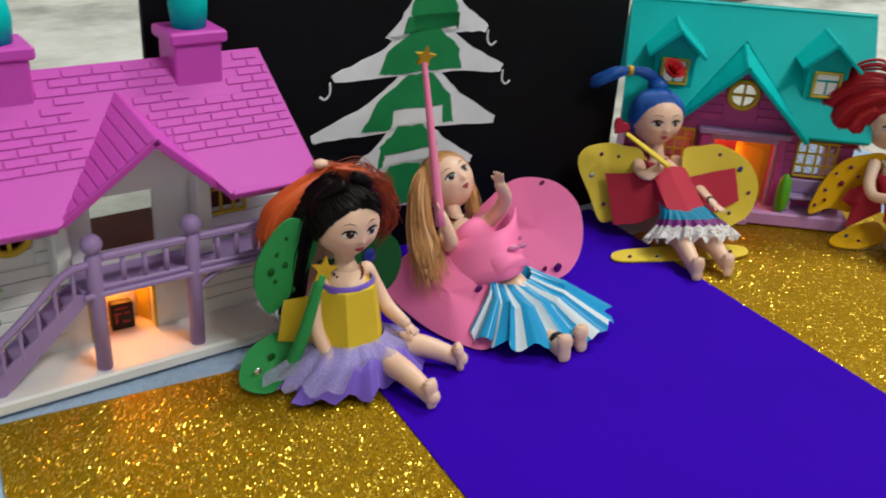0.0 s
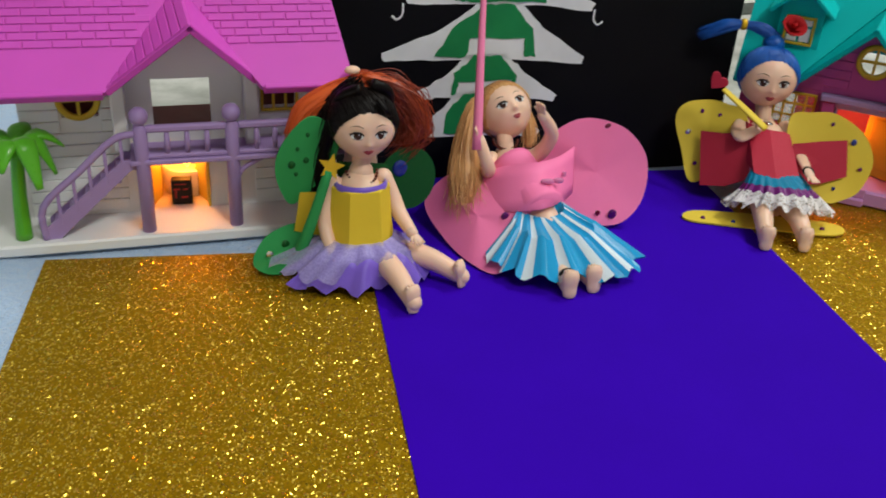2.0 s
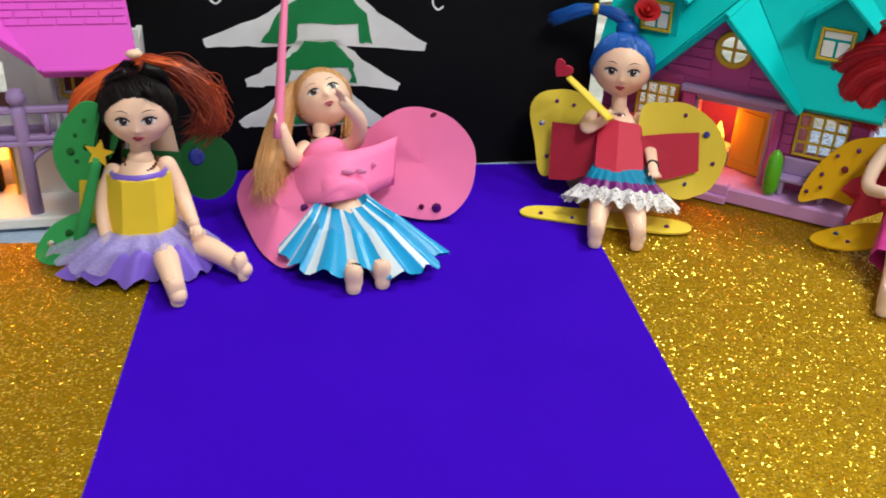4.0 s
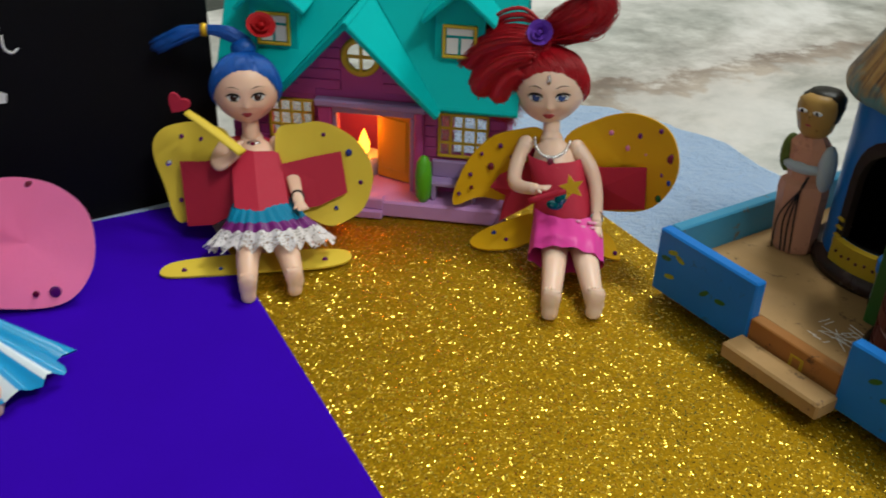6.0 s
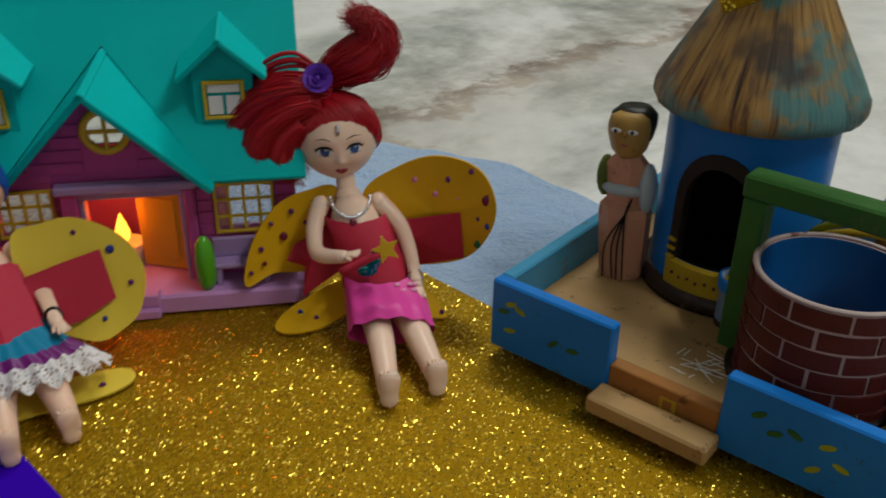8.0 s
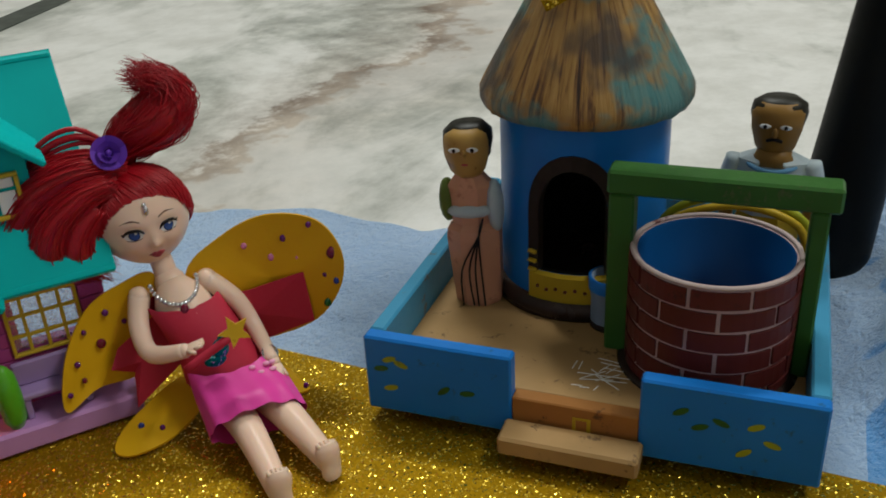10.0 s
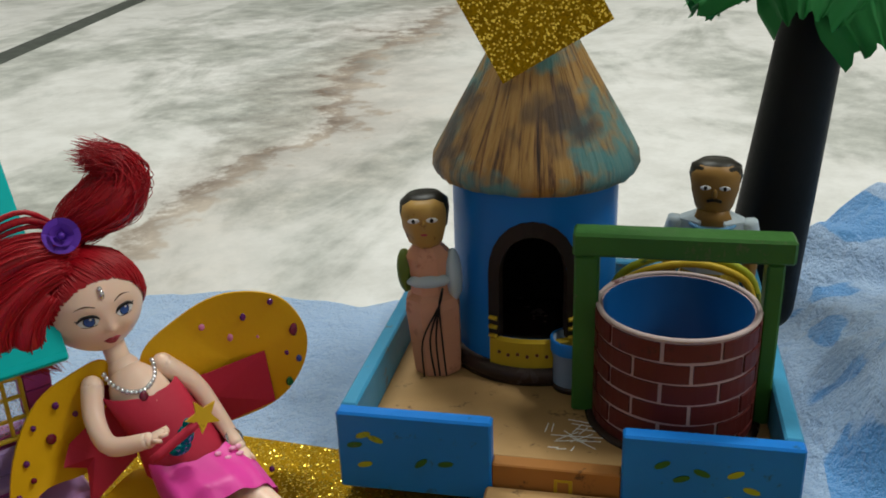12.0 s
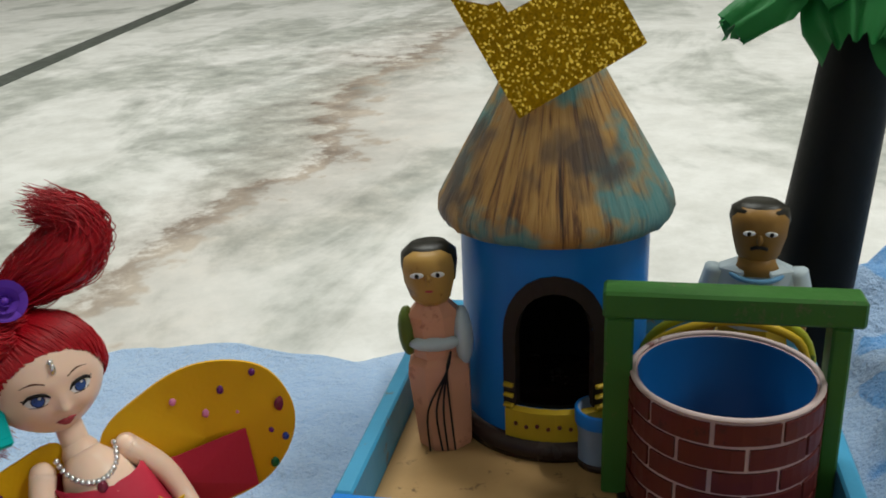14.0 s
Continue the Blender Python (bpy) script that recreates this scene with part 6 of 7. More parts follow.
part("red_panel", Shape().sheet(swept([(0.0, 0.0225, 0.0400), (0.0220, 0.0240, 0.0390), (0.0430, 0.0262, 0.0410), (0.0450, 0.0270, 0.0180), (0.0250, 0.0250, 0.0150), (0.0050, 0.0190, 0.0180)], 0.020), REDPAPER, 0.0006, sharp=True), w, "dark red paper")
part("red_panel", Shape().sheet([(-0.0100, 0.0220, 0.0420), (-0.0300, 0.0205, 0.0300), (-0.0340, 0.0165, 0.0240), (-0.0260, 0.0190, 0.0190), (-0.0280, 0.0140, 0.0060), (-0.0090, 0.0140, 0.0200)], REDPAPER, 0.0006, sharp=True), w, "dark red paper")
gems(w, [(swept([p], 0.020)[0], q, k) for p, q, k in [((0.0380, 0.0284, 0.0560), 0.0014, GEMPLUM), ((0.0470, 0.0272, 0.0600), 0.0012, GEMPLUM), ((0.0535, 0.0256, 0.0470), 0.0024, GEMRED), ((0.0330, 0.0284, 0.0490), 0.0014, GEMPINK), ((0.0505, 0.0262, 0.0380), 0.0012, GEMPLUM), ((0.0540, 0.0256, 0.0345), 0.0014, GEMBLUE), ((0.0505, 0.0266, 0.0250), 0.0018, GEMGREEN), ((0.0240, 0.0288, 0.0560), 0.0012, GEMPINK), ((0.0420, 0.0276, 0.0470), 0.0010, GEMPINK),
         ((-0.0200, 0.0268, 0.0480), 0.0012, GEMRED), ((-0.0310, 0.0250, 0.0440), 0.0013, GEMPLUM), ((-0.0400, 0.0214, 0.0400), 0.0010, GEMPLUM), ((-0.0350, 0.0225, 0.0330), 0.0019, GEMRED), ((-0.0450, 0.0185, 0.0290), 0.0012, GEMPLUM), ((-0.0500, 0.0150, 0.0190), 0.0011, GEMPLUM), ((-0.0440, 0.0178, 0.0220), 0.0011, GEMRED), ((-0.0250, 0.0258, 0.0380), 0.0011, GEMPLUM), ((-0.0290, 0.0035, 0.0046), 0.0013, GEMBLUE), ((-0.0220, -0.0008, 0.0040), 0.0011, GEMPLUM), ((0.0330, 0.0030, 0.0035), 0.0012, GEMPLUM)]])
wd = thing("toy_wand", D4, "red paper wand with yellow star and teal bow", "toy wand", "fairy wands")
part("stick", Shape().tube([(-0.0110, -0.0150, 0.0345), (0.0060, -0.0140, 0.0420)], 0.0016, REDPAPER, 8), wd)
s2 = Shape()
star_shape(s2, (0, 0, 0), 0.0062, STARGOLD, pose(0.0085, -0.0140, 0.0440, -20, -20, 0))
part("star", s2, wd, "yellow star")
part("bow", Shape().ball((0.0035, -0.0070, 0.0345), (0.0032, 0.0012, 0.0042), TEALGLIT, 10).ball((0.0010, -0.0068, 0.0300), (0.0042, 0.0012, 0.0028), TEALGLIT, 10).ball((0.0050, -0.0068, 0.0385), (0.0020, 0.0012, 0.0022), TEALGLIT, 10), wd, "teal glitter bow")

# -- blue-haired doll
D3 = local(0.163, 0.520, 9)
s = Shape()
limb(s, [(-0.003, 0.0, 0.009), (-0.0035, 0.0005, 0.026), (-0.0060, 0.0090, 0.048), (-0.0065, 0.012, 0.055)], [0.0110, 0.0092, 0.0106, 0.0058], SKIN)
limb(s, [(-0.0065, 0.0125, 0.052), (-0.0072, 0.014, 0.070)], [0.0044, 0.0042], SKIN)
s.rings([[(-0.0175, 0.002, 0.0565), (-0.0060, -0.0040, 0.0555), (0.0062, 0.0005, 0.0530), (0.0075, 0.0120, 0.0530), (-0.0060, 0.0190, 0.0550), (-0.0190, 0.0130, 0.0565)],
         [(-0.0165, -0.008, 0.0285), (-0.0050, -0.0140, 0.0260), (0.0098, -0.0090, 0.0250), (0.0110, 0.0060, 0.0250), (-0.0040, 0.0110, 0.0260), (-0.0180, 0.0070, 0.0280)]], REDPAPER, False, False)
skirt(s, [((-0.0035, -0.001, 0.0290), 0.0128, 0.0095, 0.0, 0.1), ((-0.0020, -0.0080, 0.0215), 0.0185, 0.0135, -0.35, 0.2), ((-0.0010, -0.0110, 0.0180), 0.0220, 0.0155, -0.40, 0.4), ((-0.0010, -0.0150, 0.0105), 0.0285, 0.0185, -0.42, 1.0)], [TEALCLOTH, PLUM, LACE], n=160, folds=14, deep=0.075)
for xa, xk, xf, yf in ((-0.0085, -0.0115, -0.0122, -0.0490), (0.0035, 0.0072, 0.0095, -0.0460)):
    limb(s, [(xa, -0.002, 0.0110), (xk, -0.026, 0.0115), (xf, yf + 0.004, 0.0055)], [0.0068, 0.0056, 0.0040], SKIN)
    sole(s, (xf, yf, 0.0), SKIN, 12 if xf > 0 else -3, 0.0074)
limb(s, [(0.0060, 0.0110, 0.0530), (0.0100, 0.0085, 0.0450), (0.0122, 0.0030, 0.0385), (0.0140, -0.0120, 0.0320)], [0.0040, 0.0038, 0.0034, 0.0027], SKIN)
palm_of(s, (0.0142, -0.0128, 0.0318), (0.25, -0.9, -0.15), SKIN, 0.0035)
limb(s, [(-0.0190, 0.0110, 0.0540), (-0.0235, 0.0050, 0.0490), (-0.0220, -0.0030, 0.0490), (-0.0140, -0.0100, 0.0580)], [0.0040, 0.0038, 0.0034, 0.0027], SKIN)
palm_of(s, (-0.0140, -0.0100, 0.0580), (0.2, -0.2, 0.9), SKIN, 0.0035)
s.lathe([(0.0030, -0.0012), (0.0035, 0.0), (0.0030, 0.0012)], INK, m=pose(0.0138, -0.0100, 0.0330, 70), n=14)
s.ball((-0.0060, 0.0045, 0.0560), (0.0034, 0.0012, 0.0020), SILVER, 8).ball((-0.0062, 0.0034, 0.0562), (0.0014, 0.0008, 0.0012), GEMRED, 8)
lean_back(s, 0.85, 0.026)
limb(s, [(-0.0066, 0.0370, 0.0430), (-0.0074, 0.0440, 0.0620)], [0.0042, 0.0040], SKIN)
hm = head(s, (-0.0078, 0.0455, 0.0685), 0.0170, 0, -6, SKIN, EYEDARK)
hair_cap(s, hm, 0.0170, HAIRBLUE, 0.68, 1.035, wide=0.955, gather=(0, 0.35, 0.94), count=200, seed=2)
s.ball((-0.0075, 0.0520, 0.0870), (0.0064, 0.0060, 0.0056), HAIRBLUE, 16, warp=lambda d: 1 + 0.04 * math.sin(14 * math.atan2(d.y, d.x)))
lock(s, [(-0.0060, 0.0530, 0.0890), (-0.0150, 0.0545, 0.0945), (-0.0260, 0.0555, 0.0960), (-0.0360, 0.0555, 0.0945), (-0.0490, 0.0545, 0.0890)], 0.0016, [0.0036, 0.0034, 0.0024, 0.0038, 0.0034], 70, HAIRBLUE, 21)
s.lathe([(0.0030, -0.0016), (0.0035, 0.0), (0.0030, 0.0016)], STARGOLD, m=pose(-0.0262, 0.0555, 0.0960, 0, 90, 0), n=16)
rose(s, (0.0015, 0.0530, 0.0965), 0.0086, REDROSE, (0.15, -0.65, 0.75))
thing("doll", D3, "seated doll with blue ponytail, red paper bodice, lace-edged skirt", "doll", "seated dolls", shape=s)


def set_back(p):
    """The upper wings stand askew: their one end back, the other forward."""
    x, y, z = p
    d = 0.008 - 0.33 * x - 0.40 * (0.050 - z)
    return (x, y + d, z - 0.42 * d)


w = thing("paper_wings", D3, "lemon yellow foam wings with red panels behind blue-haired doll", "paper wings", "butterfly wings")
part("wing", Shape().sheet([set_back(p) for p in [(0.0055, 0.0200, 0.0535), (0.0180, 0.0230, 0.0570), (0.0310, 0.0250, 0.0560), (0.0460, 0.0275, 0.0440), (0.0525, 0.0290, 0.0265), (0.0480, 0.0290, 0.0090), (0.0400, 0.0270, 0.0025), (0.0270, 0.0220, 0.0020), (0.0080, 0.0180, 0.0200)]], WINGLEMON, 0.0010, sag=0.001), w)
part("wing", Shape().sheet([set_back(p) for p in [(-0.0180, 0.0190, 0.0545), (-0.0280, 0.0220, 0.0590), (-0.0380, 0.0240, 0.0605), (-0.0520, 0.0215, 0.0580), (-0.0570, 0.0190, 0.0480), (-0.0520, 0.0165, 0.0290), (-0.0460, 0.0140, 0.0100), (-0.0330, 0.0140, 0.0160), (-0.0170, 0.0160, 0.0280)]], WINGLEMON, 0.0010, sag=-0.001), w)
part("lower_wing", Shape().sheet([(-0.0530, -0.0160, 0.0012), (-0.0500, -0.0225, 0.0010), (-0.0300, -0.0240, 0.0010), (0.0, -0.0240, 0.0010), (0.0250, -0.0240, 0.0010), (0.0370, -0.0190, 0.0012), (0.0360, -0.0110, 0.0018), (0.0200, -0.0080, 0.0020), (-0.0200, -0.0080, 0.0020), (-0.0450, -0.0100, 0.0016)], WINGLEMON, 0.0010), w)
part("red_panel", Shape().sheet([set_back(p) for p in [(0.0070, 0.0130, 0.0400), (0.0220, 0.0180, 0.0410), (0.0370, 0.0235, 0.0410), (0.0390, 0.0245, 0.0180), (0.0240, 0.0185, 0.0140), (0.0080, 0.0110, 0.0160)]], REDPAPER, 0.0006, sharp=True), w, "dark red paper")
part("red_panel", Shape().sheet([set_back(p) for p in [(-0.0160, 0.0080, 0.0480), (-0.0300, 0.0110, 0.0440), (-0.0430, 0.0125, 0.0440), (-0.0410, 0.0070, 0.0110), (-0.0280, 0.0040, 0.0130), (-0.0160, 0.0020, 0.0200)]], REDPAPER, 0.0006, sharp=True), w, "dark red paper")
gems(w, [(set_back(p) if p[2] > 0.003 else p, q, k) for p, q, k in [((0.0290, 0.0242, 0.0500), 0.0011, GEMPLUM), ((0.0410, 0.0258, 0.0390), 0.0018, GEMBLUE), ((0.0460, 0.0272, 0.0220), 0.0012, GEMPLUM), ((0.0330, 0.0238, 0.0100), 0.0011, GEMBLUE), ((-0.0490, 0.0185, 0.0400), 0.0020, SILVER), ((-0.0420, 0.0210, 0.0540), 0.0012, GEMPLUM), ((-0.0320, 0.0208, 0.0520), 0.0012, GEMPLUM), ((-0.0440, 0.0142, 0.0220), 0.0012, GEMPLUM), ((-0.0420, -0.0190, 0.0018), 0.0014, GEMPLUM), ((0.0250, -0.0180, 0.0018), 0.0015, GEMPLUM), ((-0.0250, -0.0200, 0.0018), 0.0012, GEMBLUE)]])
wd = thing("toy_wand", D3, "yellow paper wand topped with red heart", "toy wand", "fairy wands")
part("stick", Shape().tube([(-0.0110, 0.0110, 0.0480), (-0.0230, 0.0185, 0.0560), (-0.0365, 0.0250, 0.0650)], [0.0036, 0.0036, 0.0028], WINGLEMON, 8, 0.35), wd, "yellow paper strip")
hp = [(0.0055 * 0.0625 * 16 * math.sin(t) ** 3, 0.0055 * 0.0625 * (13 * math.cos(t) - 5 * math.cos(2 * t) - 2 * math.cos(3 * t))) for t in [2 * math.pi * k / 28 for k in range(28)]]
part("heart", Shape().slab(hp, 0.0022, REDPAPER, pose(-0.0400, 0.0255, 0.0690, 0, 35, 0)), wd, "red heart")

# -- black-haired doll
D1 = local(-0.035, 0.375, 32)
s = Shape()
limb(s, [(-0.004, 0.0, 0.008), (-0.0050, 0.001, 0.022), (-0.0040, 0.0070, 0.040), (-0.0032, 0.0085, 0.0480)], [0.0115, 0.0098, 0.0110, 0.0060], SKIN)
limb(s, [(-0.0032, 0.0085, 0.045), (-0.0025, 0.011, 0.063)], [0.0046, 0.0044], SKIN)
hm = head(s, (-0.0020, 0.0115, 0.0712), 0.0158, 0, -2, SKIN, EYEDARK)
hair_cap(s, hm, 0.0158, HAIRBLACK, 0.58, 1.05, wide=0.93, gather=(-0.4, 0.6, 0.7), count=200, seed=3)
lock(s, [(-0.0040, 0.0190, 0.0880), (-0.0130, 0.0240, 0.0740), (-0.0190, 0.0255, 0.0560), (-0.0220, 0.0255, 0.0380), (-0.0240, 0.0250, 0.0220)], 0.0024, [0.004, 0.007, 0.008, 0.008, 0.006], 46, HAIRBLACK, 4)
lock(s, [(0.0020, 0.0120, 0.0905), (0.0100, 0.0130, 0.0860), (0.0130, 0.0180, 0.0740)], 0.0012, [0.003, 0.003, 0.004], 6, HAIRBLACK, 5)
lock(s, [(-0.0040, 0.0080, 0.0895), (-0.0120, 0.0120, 0.0850), (-0.0160, 0.0200, 0.0740)], 0.0012, [0.003, 0.003, 0.004], 6, HAIRBLACK, 6)
for k in range(3):
    s.tube([(0.002 + 0.002 * k, 0.000, 0.0870), (0.0050 + 0.001 * k, -0.0035, 0.0835 - 0.001 * k), (0.0060 + 0.001 * k, -0.0025, 0.0800)], [0.0011, 0.0008, 0.0004], HAIRBLACK, 6)
s.ball((-0.0150, 0.010, 0.0745), (0.0022, 0.0036, 0.0050), SKIN, 10)
s.lathe([(0.0165, 0.0165), (0.0152, 0.028), (0.0142, 0.0432), (0.0135, 0.0436)], YELLOWPAPER, n=6, smooth=False, m=Matrix(((1, 0, 0.03, -0.0055), (0, 0.78, 0.22, -0.006), (0, 0, 1, 0), (0, 0, 0, 1))))
s.sheet([(-0.0160, 0.0010, 0.0165), (-0.0150, 0.0050, 0.0400), (-0.0320, 0.0130, 0.0370), (-0.0350, 0.0140, 0.0160)], YELLOWPAPER, 0.0006, sharp=True)
s.lathe([(0.0127, 0.0428), (0.0130, 0.0444), (0.0116, 0.0456)], VIOLET, n=20, caps=False, m=Matrix(((1, 0, 0.03, -0.0055), (0, 0.74, 0.22, -0.006), (0, 0, 1, 0), (0, 0, 0, 1))))
skirt(s, [((-0.0050, -0.001, 0.0190), 0.0160, 0.0120, 0.0, 0.1), ((-0.0040, -0.0050, 0.0120), 0.0260, 0.0170, -0.1, 0.5), ((-0.0050, -0.0060, 0.0030), 0.0370, 0.0225, 0.0, 1.0)], [VIOLET, VIOLET], folds=11, deep=0.10)
skirt(s, [((-0.0050, -0.001, 0.0200), 0.0164, 0.0124, 0.0, 0.1), ((-0.0060, -0.0040, 0.0145), 0.0270, 0.0175, -0.1, 0.6), ((-0.0100, -0.0040, 0.0075), 0.0350, 0.0205, 0.0, 1.0)], [TULLE, TULLE], folds=9, deep=0.14, phase=1.3)
for xa, ya, xk, yk, xf, yf, tn in ((0.003, -0.006, 0.0070, -0.028, 0.0110, -0.0450, 20), (0.010, -0.002, 0.0260, -0.0140, 0.0400, -0.0262, 52)):
    limb(s, [(xa, ya, 0.0095), (xk, yk, 0.0100), (xf, yf, 0.0050)], [0.0068, 0.0054, 0.0040], SKIN)
    sole(s, (xf + 0.001 * math.sin(radians(tn)), yf - 0.002, 0.0), SKIN, tn, 0.0074)
limb(s, [(-0.0160, 0.0080, 0.0425), (-0.0205, 0.0050, 0.0330), (-0.0220, 0.0000, 0.0240), (-0.0200, -0.0100, 0.0140)], [0.0042, 0.0038, 0.0035, 0.0028], SKIN)
palm_of(s, (-0.0199, -0.0105, 0.0138), (0.1, -0.5, -0.8), SKIN, 0.0036)
limb(s, [(0.0080, 0.0090, 0.0440), (0.0120, 0.0065, 0.0350), (0.0150, 0.0010, 0.0275), (0.0185, -0.0100, 0.0225)], [0.0046, 0.0042, 0.0038, 0.0029], SKIN)
palm_of(s, (0.0187, -0.0105, 0.0222), (0.4, -0.7, -0.4), SKIN, 0.0036)
beads(s, (-0.0030, 0.0085, 0.0490), 0.0075, 0.0085, 0.0040, BEAD)
s.ball((-0.0020, -0.0010, 0.0430), (0.0014, 0.0012, 0.0024), BEAD, 8)
thing("doll", D1, "seated doll with black hair, yellow paper bodice and lavender skirt", "doll", "seated dolls", shape=s)
w = thing("paper_wings", D1, "green foam paper wings behind the black-haired doll", "paper wings", "butterfly wings")
part("wing", Shape().sheet([(-0.0430, 0.0200, 0.0470), (-0.0390, 0.0200, 0.0600), (-0.0270, 0.0200, 0.0725), (-0.0170, 0.0200, 0.0690), (-0.0120, 0.0190, 0.0580), (-0.0200, 0.0190, 0.0420), (-0.0340, 0.0200, 0.0280), (-0.0400, 0.0200, 0.0340)], WINGGREEN, 0.0012), w)
part("wing", Shape().sheet([(0.0256 + 0.0146 * math.cos(a), 0.0280, 0.0340 + 0.0175 * math.sin(a)) for a in [2 * math.pi * k / 10 for k in range(10)]], DARKGREEN, 0.0010), w, "dark green paper")
part("wing_root", Shape().sheet([(-0.012, 0.0175, 0.050), (0.014, 0.0245, 0.044), (0.014, 0.0250, 0.030), (-0.014, 0.0170, 0.030)], DARKGREEN, 0.0010, sharp=True), w)
part("lower_wing", Shape().sheet([(-0.0560, 0.0100, 0.0030), (-0.0530, 0.0010, 0.0016), (-0.0440, -0.0020, 0.0012), (-0.0330, 0.0040, 0.0040), (-0.0260, 0.0120, 0.0150), (-0.0330, 0.0180, 0.0180), (-0.0480, 0.0180, 0.0120)], WINGGREEN, 0.0012), w)
gems(w, [((-0.0320, 0.0192, 0.0570), 0.0010, DARKGREEN), ((-0.0350, 0.0192, 0.0490), 0.0018, DARKGREEN), ((-0.0280, 0.0190, 0.0510), 0.0014, DARKGREEN), ((-0.0330, 0.0192, 0.0440), 0.0010, DARKGREEN), ((-0.0270, 0.0192, 0.0640), 0.0010, DARKGREEN), ((-0.0480, 0.0070, 0.0072), 0.0020, SILVER), ((-0.0450, 0.0040, 0.0055), 0.0016, GEMGREEN), ((-0.0400, 0.0100, 0.0110), 0.0020, GEMGREEN), ((0.0210, 0.0272, 0.0400), 0.0040, GEMBLUE)])
wd = thing("toy_wand", D1, "green paper wand with gold star", "toy wand", "fairy wands")
part("stick", Shape().tube([(-0.0370, 0.0020, 0.0030), (-0.0290, -0.0010, 0.0270), (-0.0205, -0.0010, 0.0540)], [0.0032, 0.0028, 0.0022], WINGGREEN, 10), wd, "green rolled paper stick")
s2 = Shape()
star_shape(s2, (0, 0, 0), 0.0064, STARGOLD, pose(-0.0195, -0.0015, 0.0560, -10, 12, -10))
part("star", s2, wd, "gold star")

s = Shape()
lock(s, [(-0.0310, 0.0290, 0.0600), (-0.0260, 0.0300, 0.0720), (-0.0120, 0.0300, 0.0810), (0.0020, 0.0320, 0.0860)], 0.0018, [0.0060, 0.0060, 0.0050, 0.0030], 60, HAIRORANGE, 7)
lock(s, [(0.0040, 0.0330, 0.0850), (0.0170, 0.0310, 0.0810), (0.0280, 0.0310, 0.0700), (0.0300, 0.0310, 0.0580), (0.0220, 0.0330, 0.0500)], 0.0017, [0.0030, 0.0060, 0.0070, 0.0070, 0.0060], 46, HAIRCURL, 8, 0.45)
lock(s, [(0.0020, 0.0310, 0.0880), (0.0160, 0.0300, 0.0840), (0.0300, 0.0300, 0.0720), (0.0330, 0.0300, 0.0600)], 0.0014, [0.0020, 0.0030, 0.0040, 0.0050], 16, HAIRORANGE, 9, 0.4)
s.ball((0.0030, 0.0380, 0.0760), (0.0120, 0.0090, 0.0130), HAIRCURL, 16)
s.ball((-0.0030, 0.0330, 0.0905), (0.0040, 0.0030, 0.0022), SKIN, 10)
s.tube([(0.0030, 0.0400, 0.0), (0.0030, 0.0400, 0.030), (0.0030, 0.0390, 0.070)], [0.012, 0.010, 0.005], SKIN, 12)
thing("doll", D1, "doll with orange and dark red hair, mostly hidden behind", "doll", "seated dolls", shape=s)

# -- blond doll leaning back
D2 = local(0.045, 0.43, 20)
s = Shape()
limb(s, [(-0.003, -0.010, 0.012), (-0.008, 0.002, 0.020), (-0.0180, 0.0250, 0.0330), (-0.0205, 0.0330, 0.0390)], [0.0115, 0.0098, 0.0110, 0.0060], SKIN)
limb(s, [(-0.0205, 0.0320, 0.0380), (-0.0220, 0.0430, 0.0500)], [0.0046, 0.0044], SKIN)
hm = head(s, (-0.0215, 0.0480, 0.0575), 0.0150, 22, -46, SKIN, EYEDARK, roll=-14)
hair_cap(s, hm, 0.0150, HAIRBLOND, 0.62, 1.05, wide=0.94, gather=(0, 0.8, 0.4), count=200, seed=4)
lock(s, [(-0.0300, 0.0500, 0.0660), (-0.0385, 0.0440, 0.0580), (-0.0430, 0.0300, 0.0420), (-0.0440, 0.0160, 0.0300), (-0.0430, 0.0080, 0.0200)], 0.0015, [0.003, 0.005, 0.007, 0.009, 0.010], 90, HAIRBLOND, 10)
lock(s, [(-0.0120, 0.0520, 0.0620), (-0.0070, 0.0470, 0.0500), (-0.0070, 0.0400, 0.0400)], 0.0015, [0.003, 0.004, 0.005], 22, HAIRBLOND, 11)
limb(s, [(-0.0110, 0.0290, 0.0375), (-0.0030, 0.0265, 0.0430), (0.0000, 0.0200, 0.0560), (-0.0070, 0.0140, 0.0680)], [0.0042, 0.0040, 0.0037, 0.0029], SKIN)
palm_of(s, (-0.0072, 0.0138, 0.0685), (-0.3, -0.25, 0.9), SKIN, 0.0038)
limb(s, [(-0.0290, 0.0280, 0.0375), (-0.0320, 0.0190, 0.0350), (-0.0330, 0.0120, 0.0400), (-0.0385, 0.0150, 0.0540)], [0.0042, 0.0040, 0.0036, 0.0029], SKIN)
palm_of(s, (-0.0385, 0.0150, 0.0540), (-0.25, 0.1, 0.9), SKIN, 0.0036)
beads(s, (-0.0212, 0.0365, 0.0455), 0.0066, 0.0072, 0.0030, BEAD, 17, 0.0010)
skirt(s, [((-0.0060, -0.0060, 0.0265), 0.0112, 0.0070, 0.5, 0.0), ((-0.0010, -0.0170, 0.0215), 0.0200, 0.0125, 0.1, 0.6), ((0.0045, -0.0280, 0.0065), 0.0365, 0.0190, -0.05, 1.0)], [(SATINBLUE, SATINWHITE), (SATINBLUE, SATINWHITE)], n=84, folds=9, deep=0.10)
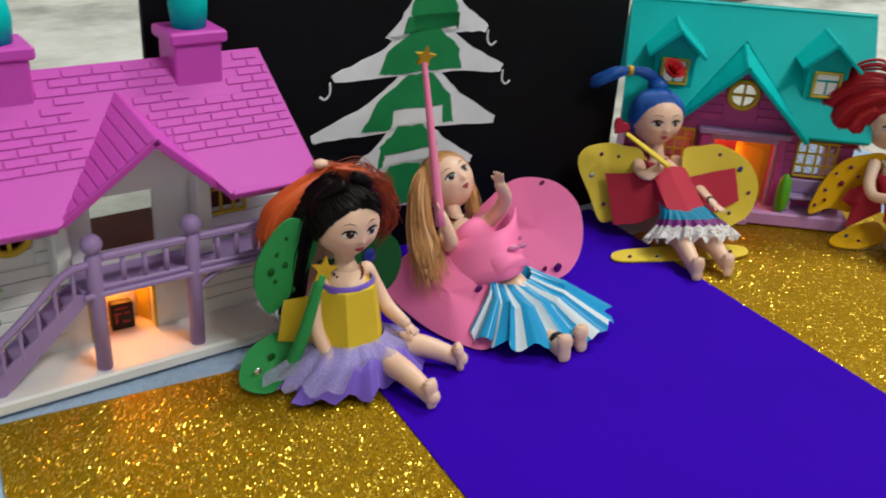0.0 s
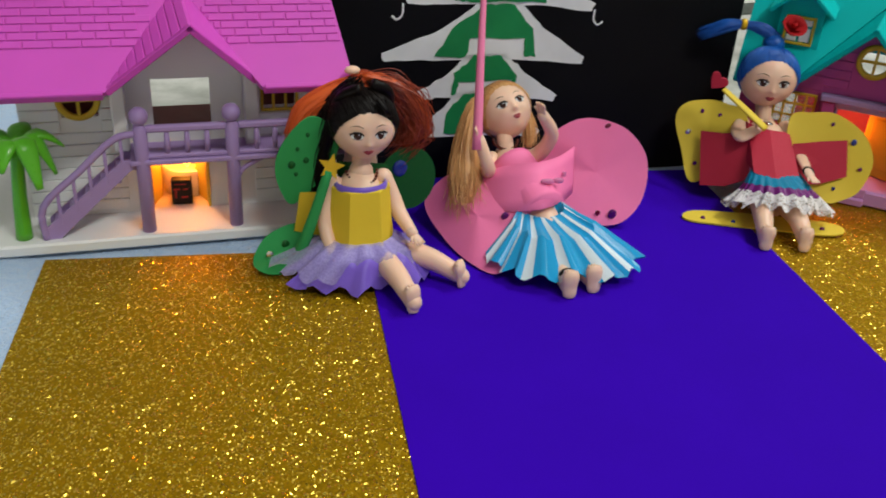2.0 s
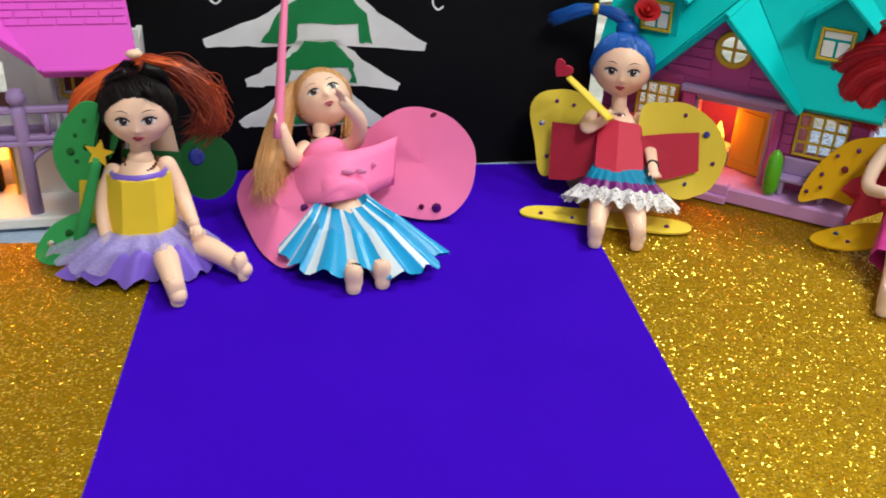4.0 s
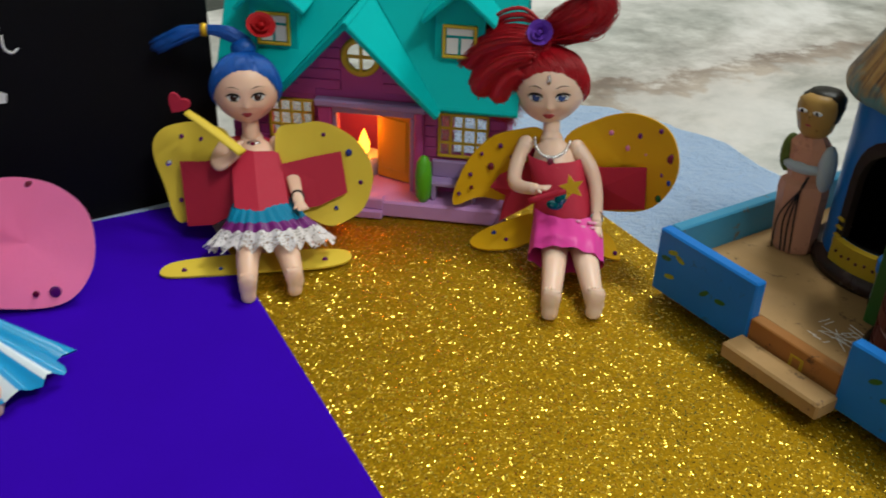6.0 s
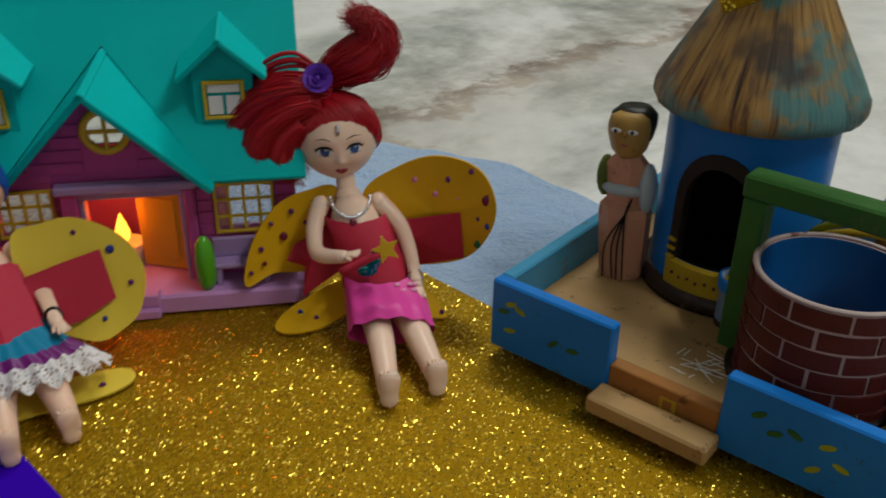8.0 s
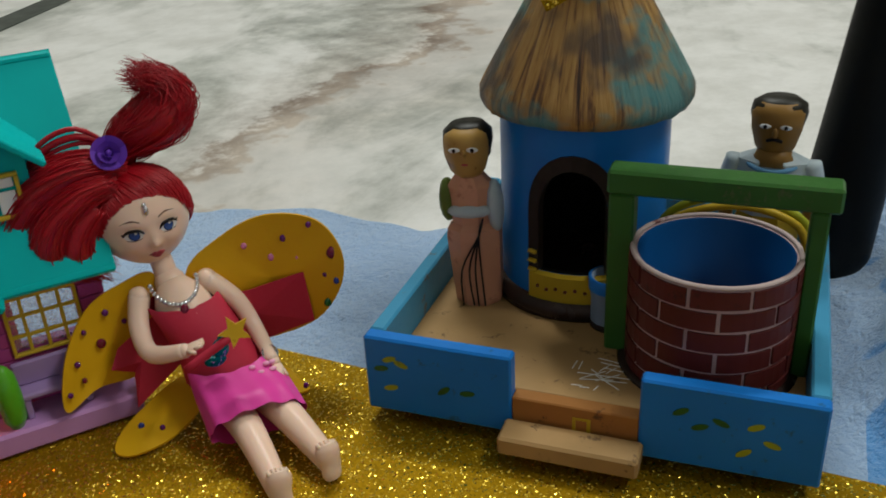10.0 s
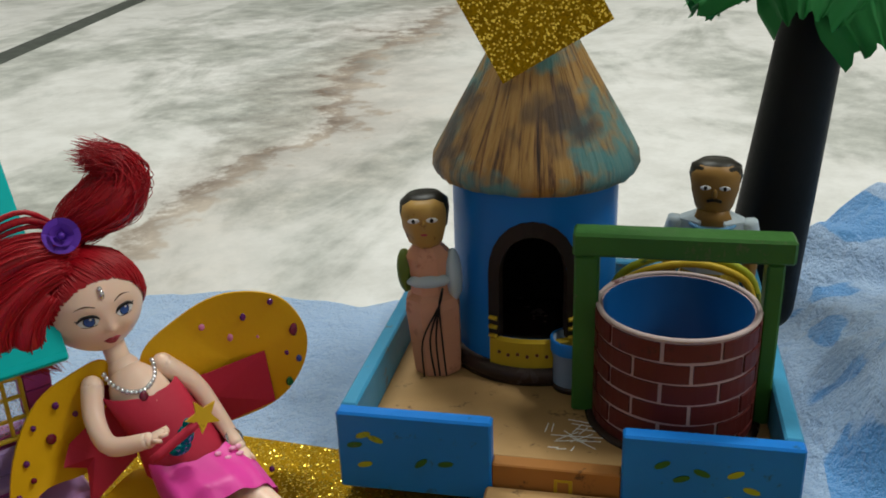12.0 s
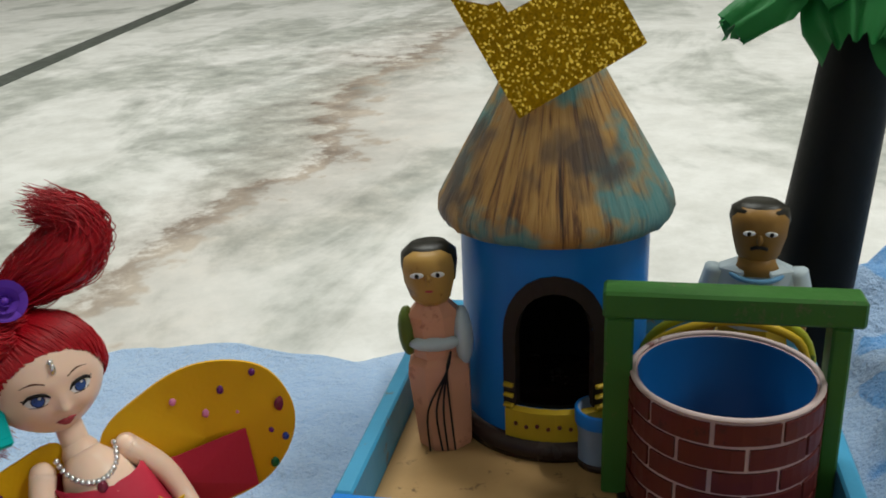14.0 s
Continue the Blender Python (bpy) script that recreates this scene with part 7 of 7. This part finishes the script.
for xa, xk, xf, yf in ((-0.001, 0.0005, 0.0020, -0.0535), (0.008, 0.0120, 0.0152, -0.0480)):
    limb(s, [(xa, -0.012, 0.0080), (xk, -0.034, 0.0065), (xf, yf + 0.004, 0.0045)], [0.0066, 0.0054, 0.0040], SKIN)
    sole(s, (xf, yf, 0.0), SKIN, 0 if xf < 0.01 else 10, 0.0076)
s.lathe([(0.0040, -0.0016), (0.0046, 0.0), (0.0040, 0.0016)], INK, m=pose(0.0020, -0.0440, 0.0070, 80), n=14)
thing("doll", D2, "blond doll leaning back in blue and white striped skirt", "doll", "seated dolls", shape=s)
w = thing("paper_wings", D2, "pink paper wings with purple and clear gems", "paper wings", "butterfly wings")
part("wing", Shape().sheet([(-0.0070, 0.0460, 0.0280), (0.0070, 0.0490, 0.0450), (0.0240, 0.0500, 0.0540), (0.0440, 0.0450, 0.0520), (0.0570, 0.0400, 0.0410), (0.0600, 0.0340, 0.0280), (0.0560, 0.0270, 0.0130), (0.0440, 0.0220, 0.0030), (0.0250, 0.0230, 0.0025), (0.0050, 0.0290, 0.0080)], PINKPAPER, 0.0010, sag=0.001), w)
part("wing", Shape().sheet([(-0.0640, 0.0230, 0.0120), (-0.0550, 0.0240, 0.0270), (-0.0400, 0.0240, 0.0330), (-0.0240, 0.0120, 0.0330), (-0.0150, -0.0080, 0.0260), (-0.0170, -0.0200, 0.0140), (-0.0290, -0.0330, 0.0020), (-0.0420, -0.0230, 0.0012), (-0.0540, 0.0000, 0.0025)], PINKPAPER, 0.0010, sag=-0.001), w)
part("bodice", Shape().tube([(-0.0055, -0.0045, 0.0225), (-0.0120, 0.0110, 0.0290), (-0.0185, 0.0260, 0.0350)], [0.0130, 0.0126, 0.0124], PINKPAPER, 20), w)


def ribbon(upper, lower, thick, mat):
    """A strip of paper between two curved edges, with thickness."""
    a, b = curve_through(upper, 6), curve_through(lower, 6)
    rows = []
    for p, q in zip(a, b):
        across = (q - p).normalized()
        rows.append((p, q, across))
    rings_ = []
    for k, (p, q, across) in enumerate(rows):
        along = (rows[min(k + 1, len(rows) - 1)][0] - rows[max(k - 1, 0)][0]).normalized()
        n = along.cross(across).normalized() * thick / 2
        mids = [p.lerp(q, f) for f in (0, 0.25, 0.5, 0.75, 1)]
        rings_.append([v + n for v in mids] + [v - n for v in reversed(mids)])
    return Shape().rings(rings_, mat, True, True)


part("wrap", ribbon([(-0.0350, 0.0200, 0.0330), (-0.0230, 0.0110, 0.0410), (-0.0080, 0.0080, 0.0445), (0.0060, 0.0210, 0.0430), (0.0180, 0.0400, 0.0410)],
                    [(-0.0340, 0.0020, 0.0170), (-0.0230, -0.0070, 0.0230), (-0.0080, -0.0130, 0.0280), (0.0050, 0.0010, 0.0255), (0.0170, 0.0270, 0.0190)], 0.0008, PINKPAPER), w, "bright pink paper band")
part("gem_bow", Shape().ball((-0.0040, -0.0020, 0.0385), (0.0036, 0.0012, 0.0016), GEMPINK, 12).ball((0.0020, 0.0005, 0.0380), (0.0030, 0.0012, 0.0016), GEMPINK, 12), w, "clear pink gem bow")
gems(w, [((0.0330, 0.0470, 0.0485), 0.0026, GEMPLUM), ((0.0375, 0.0460, 0.0500), 0.0026, GEMRED), ((0.0420, 0.0446, 0.0440), 0.0030, GEMPINK), ((0.0260, 0.0482, 0.0410), 0.0026, GEMPINK), ((0.0300, 0.0466, 0.0370), 0.0024, GEMPINK), ((0.0400, 0.0228, 0.0085), 0.0026, GEMPLUM), ((0.0320, 0.0236, 0.0085), 0.0015, GEMRED), ((0.0075, 0.0125, 0.0365), 0.0013, GEMPINK), ((-0.0530, 0.0200, 0.0190), 0.0018, GEMPLUM), ((-0.0250, -0.0080, 0.0210), 0.0022, GEMPLUM), ((0.0455, 0.0430, 0.0400), 0.0022, GEMPINK), ((0.0220, 0.0490, 0.0440), 0.0020, SILVER), ((0.0440, 0.0444, 0.0480), 0.0016, GEMRED)])
wd = thing("toy_wand", D2, "long pink straw wand with gold star", "toy wand", "fairy wands")
part("stick", Shape().tube([(-0.0395, 0.0120, 0.0490), (-0.0388, 0.0300, 0.0860), (-0.0376, 0.0490, 0.1230)], [0.0027, 0.0021, 0.0015], PINKWAND, 12), wd, "pink paper straw")
s2 = Shape()
star_shape(s2, (0, 0, 0), 0.0058, STARGOLD, pose(-0.0374, 0.0490, 0.1262, 15, 8, 0))
part("star", s2, wd, "gold star")

# -- roof bricks of the pink-roofed house, one by one
brick_mesh = {}
for a, b, y in bricks:
    key = round(b - a, 5)
    if key not in brick_mesh:
        brick_mesh[key] = Shape().box((-key / 2, 0, 0), (key / 2, pitch - 0.0005, 0.0006), PINKROOF, 0.0003).mesh("brick")
    ob = new("brick", brick_mesh[key])
    ob.parent = roof
    ob.matrix_local = RM @ Matrix.Translation(((a + b) / 2, y, 0))
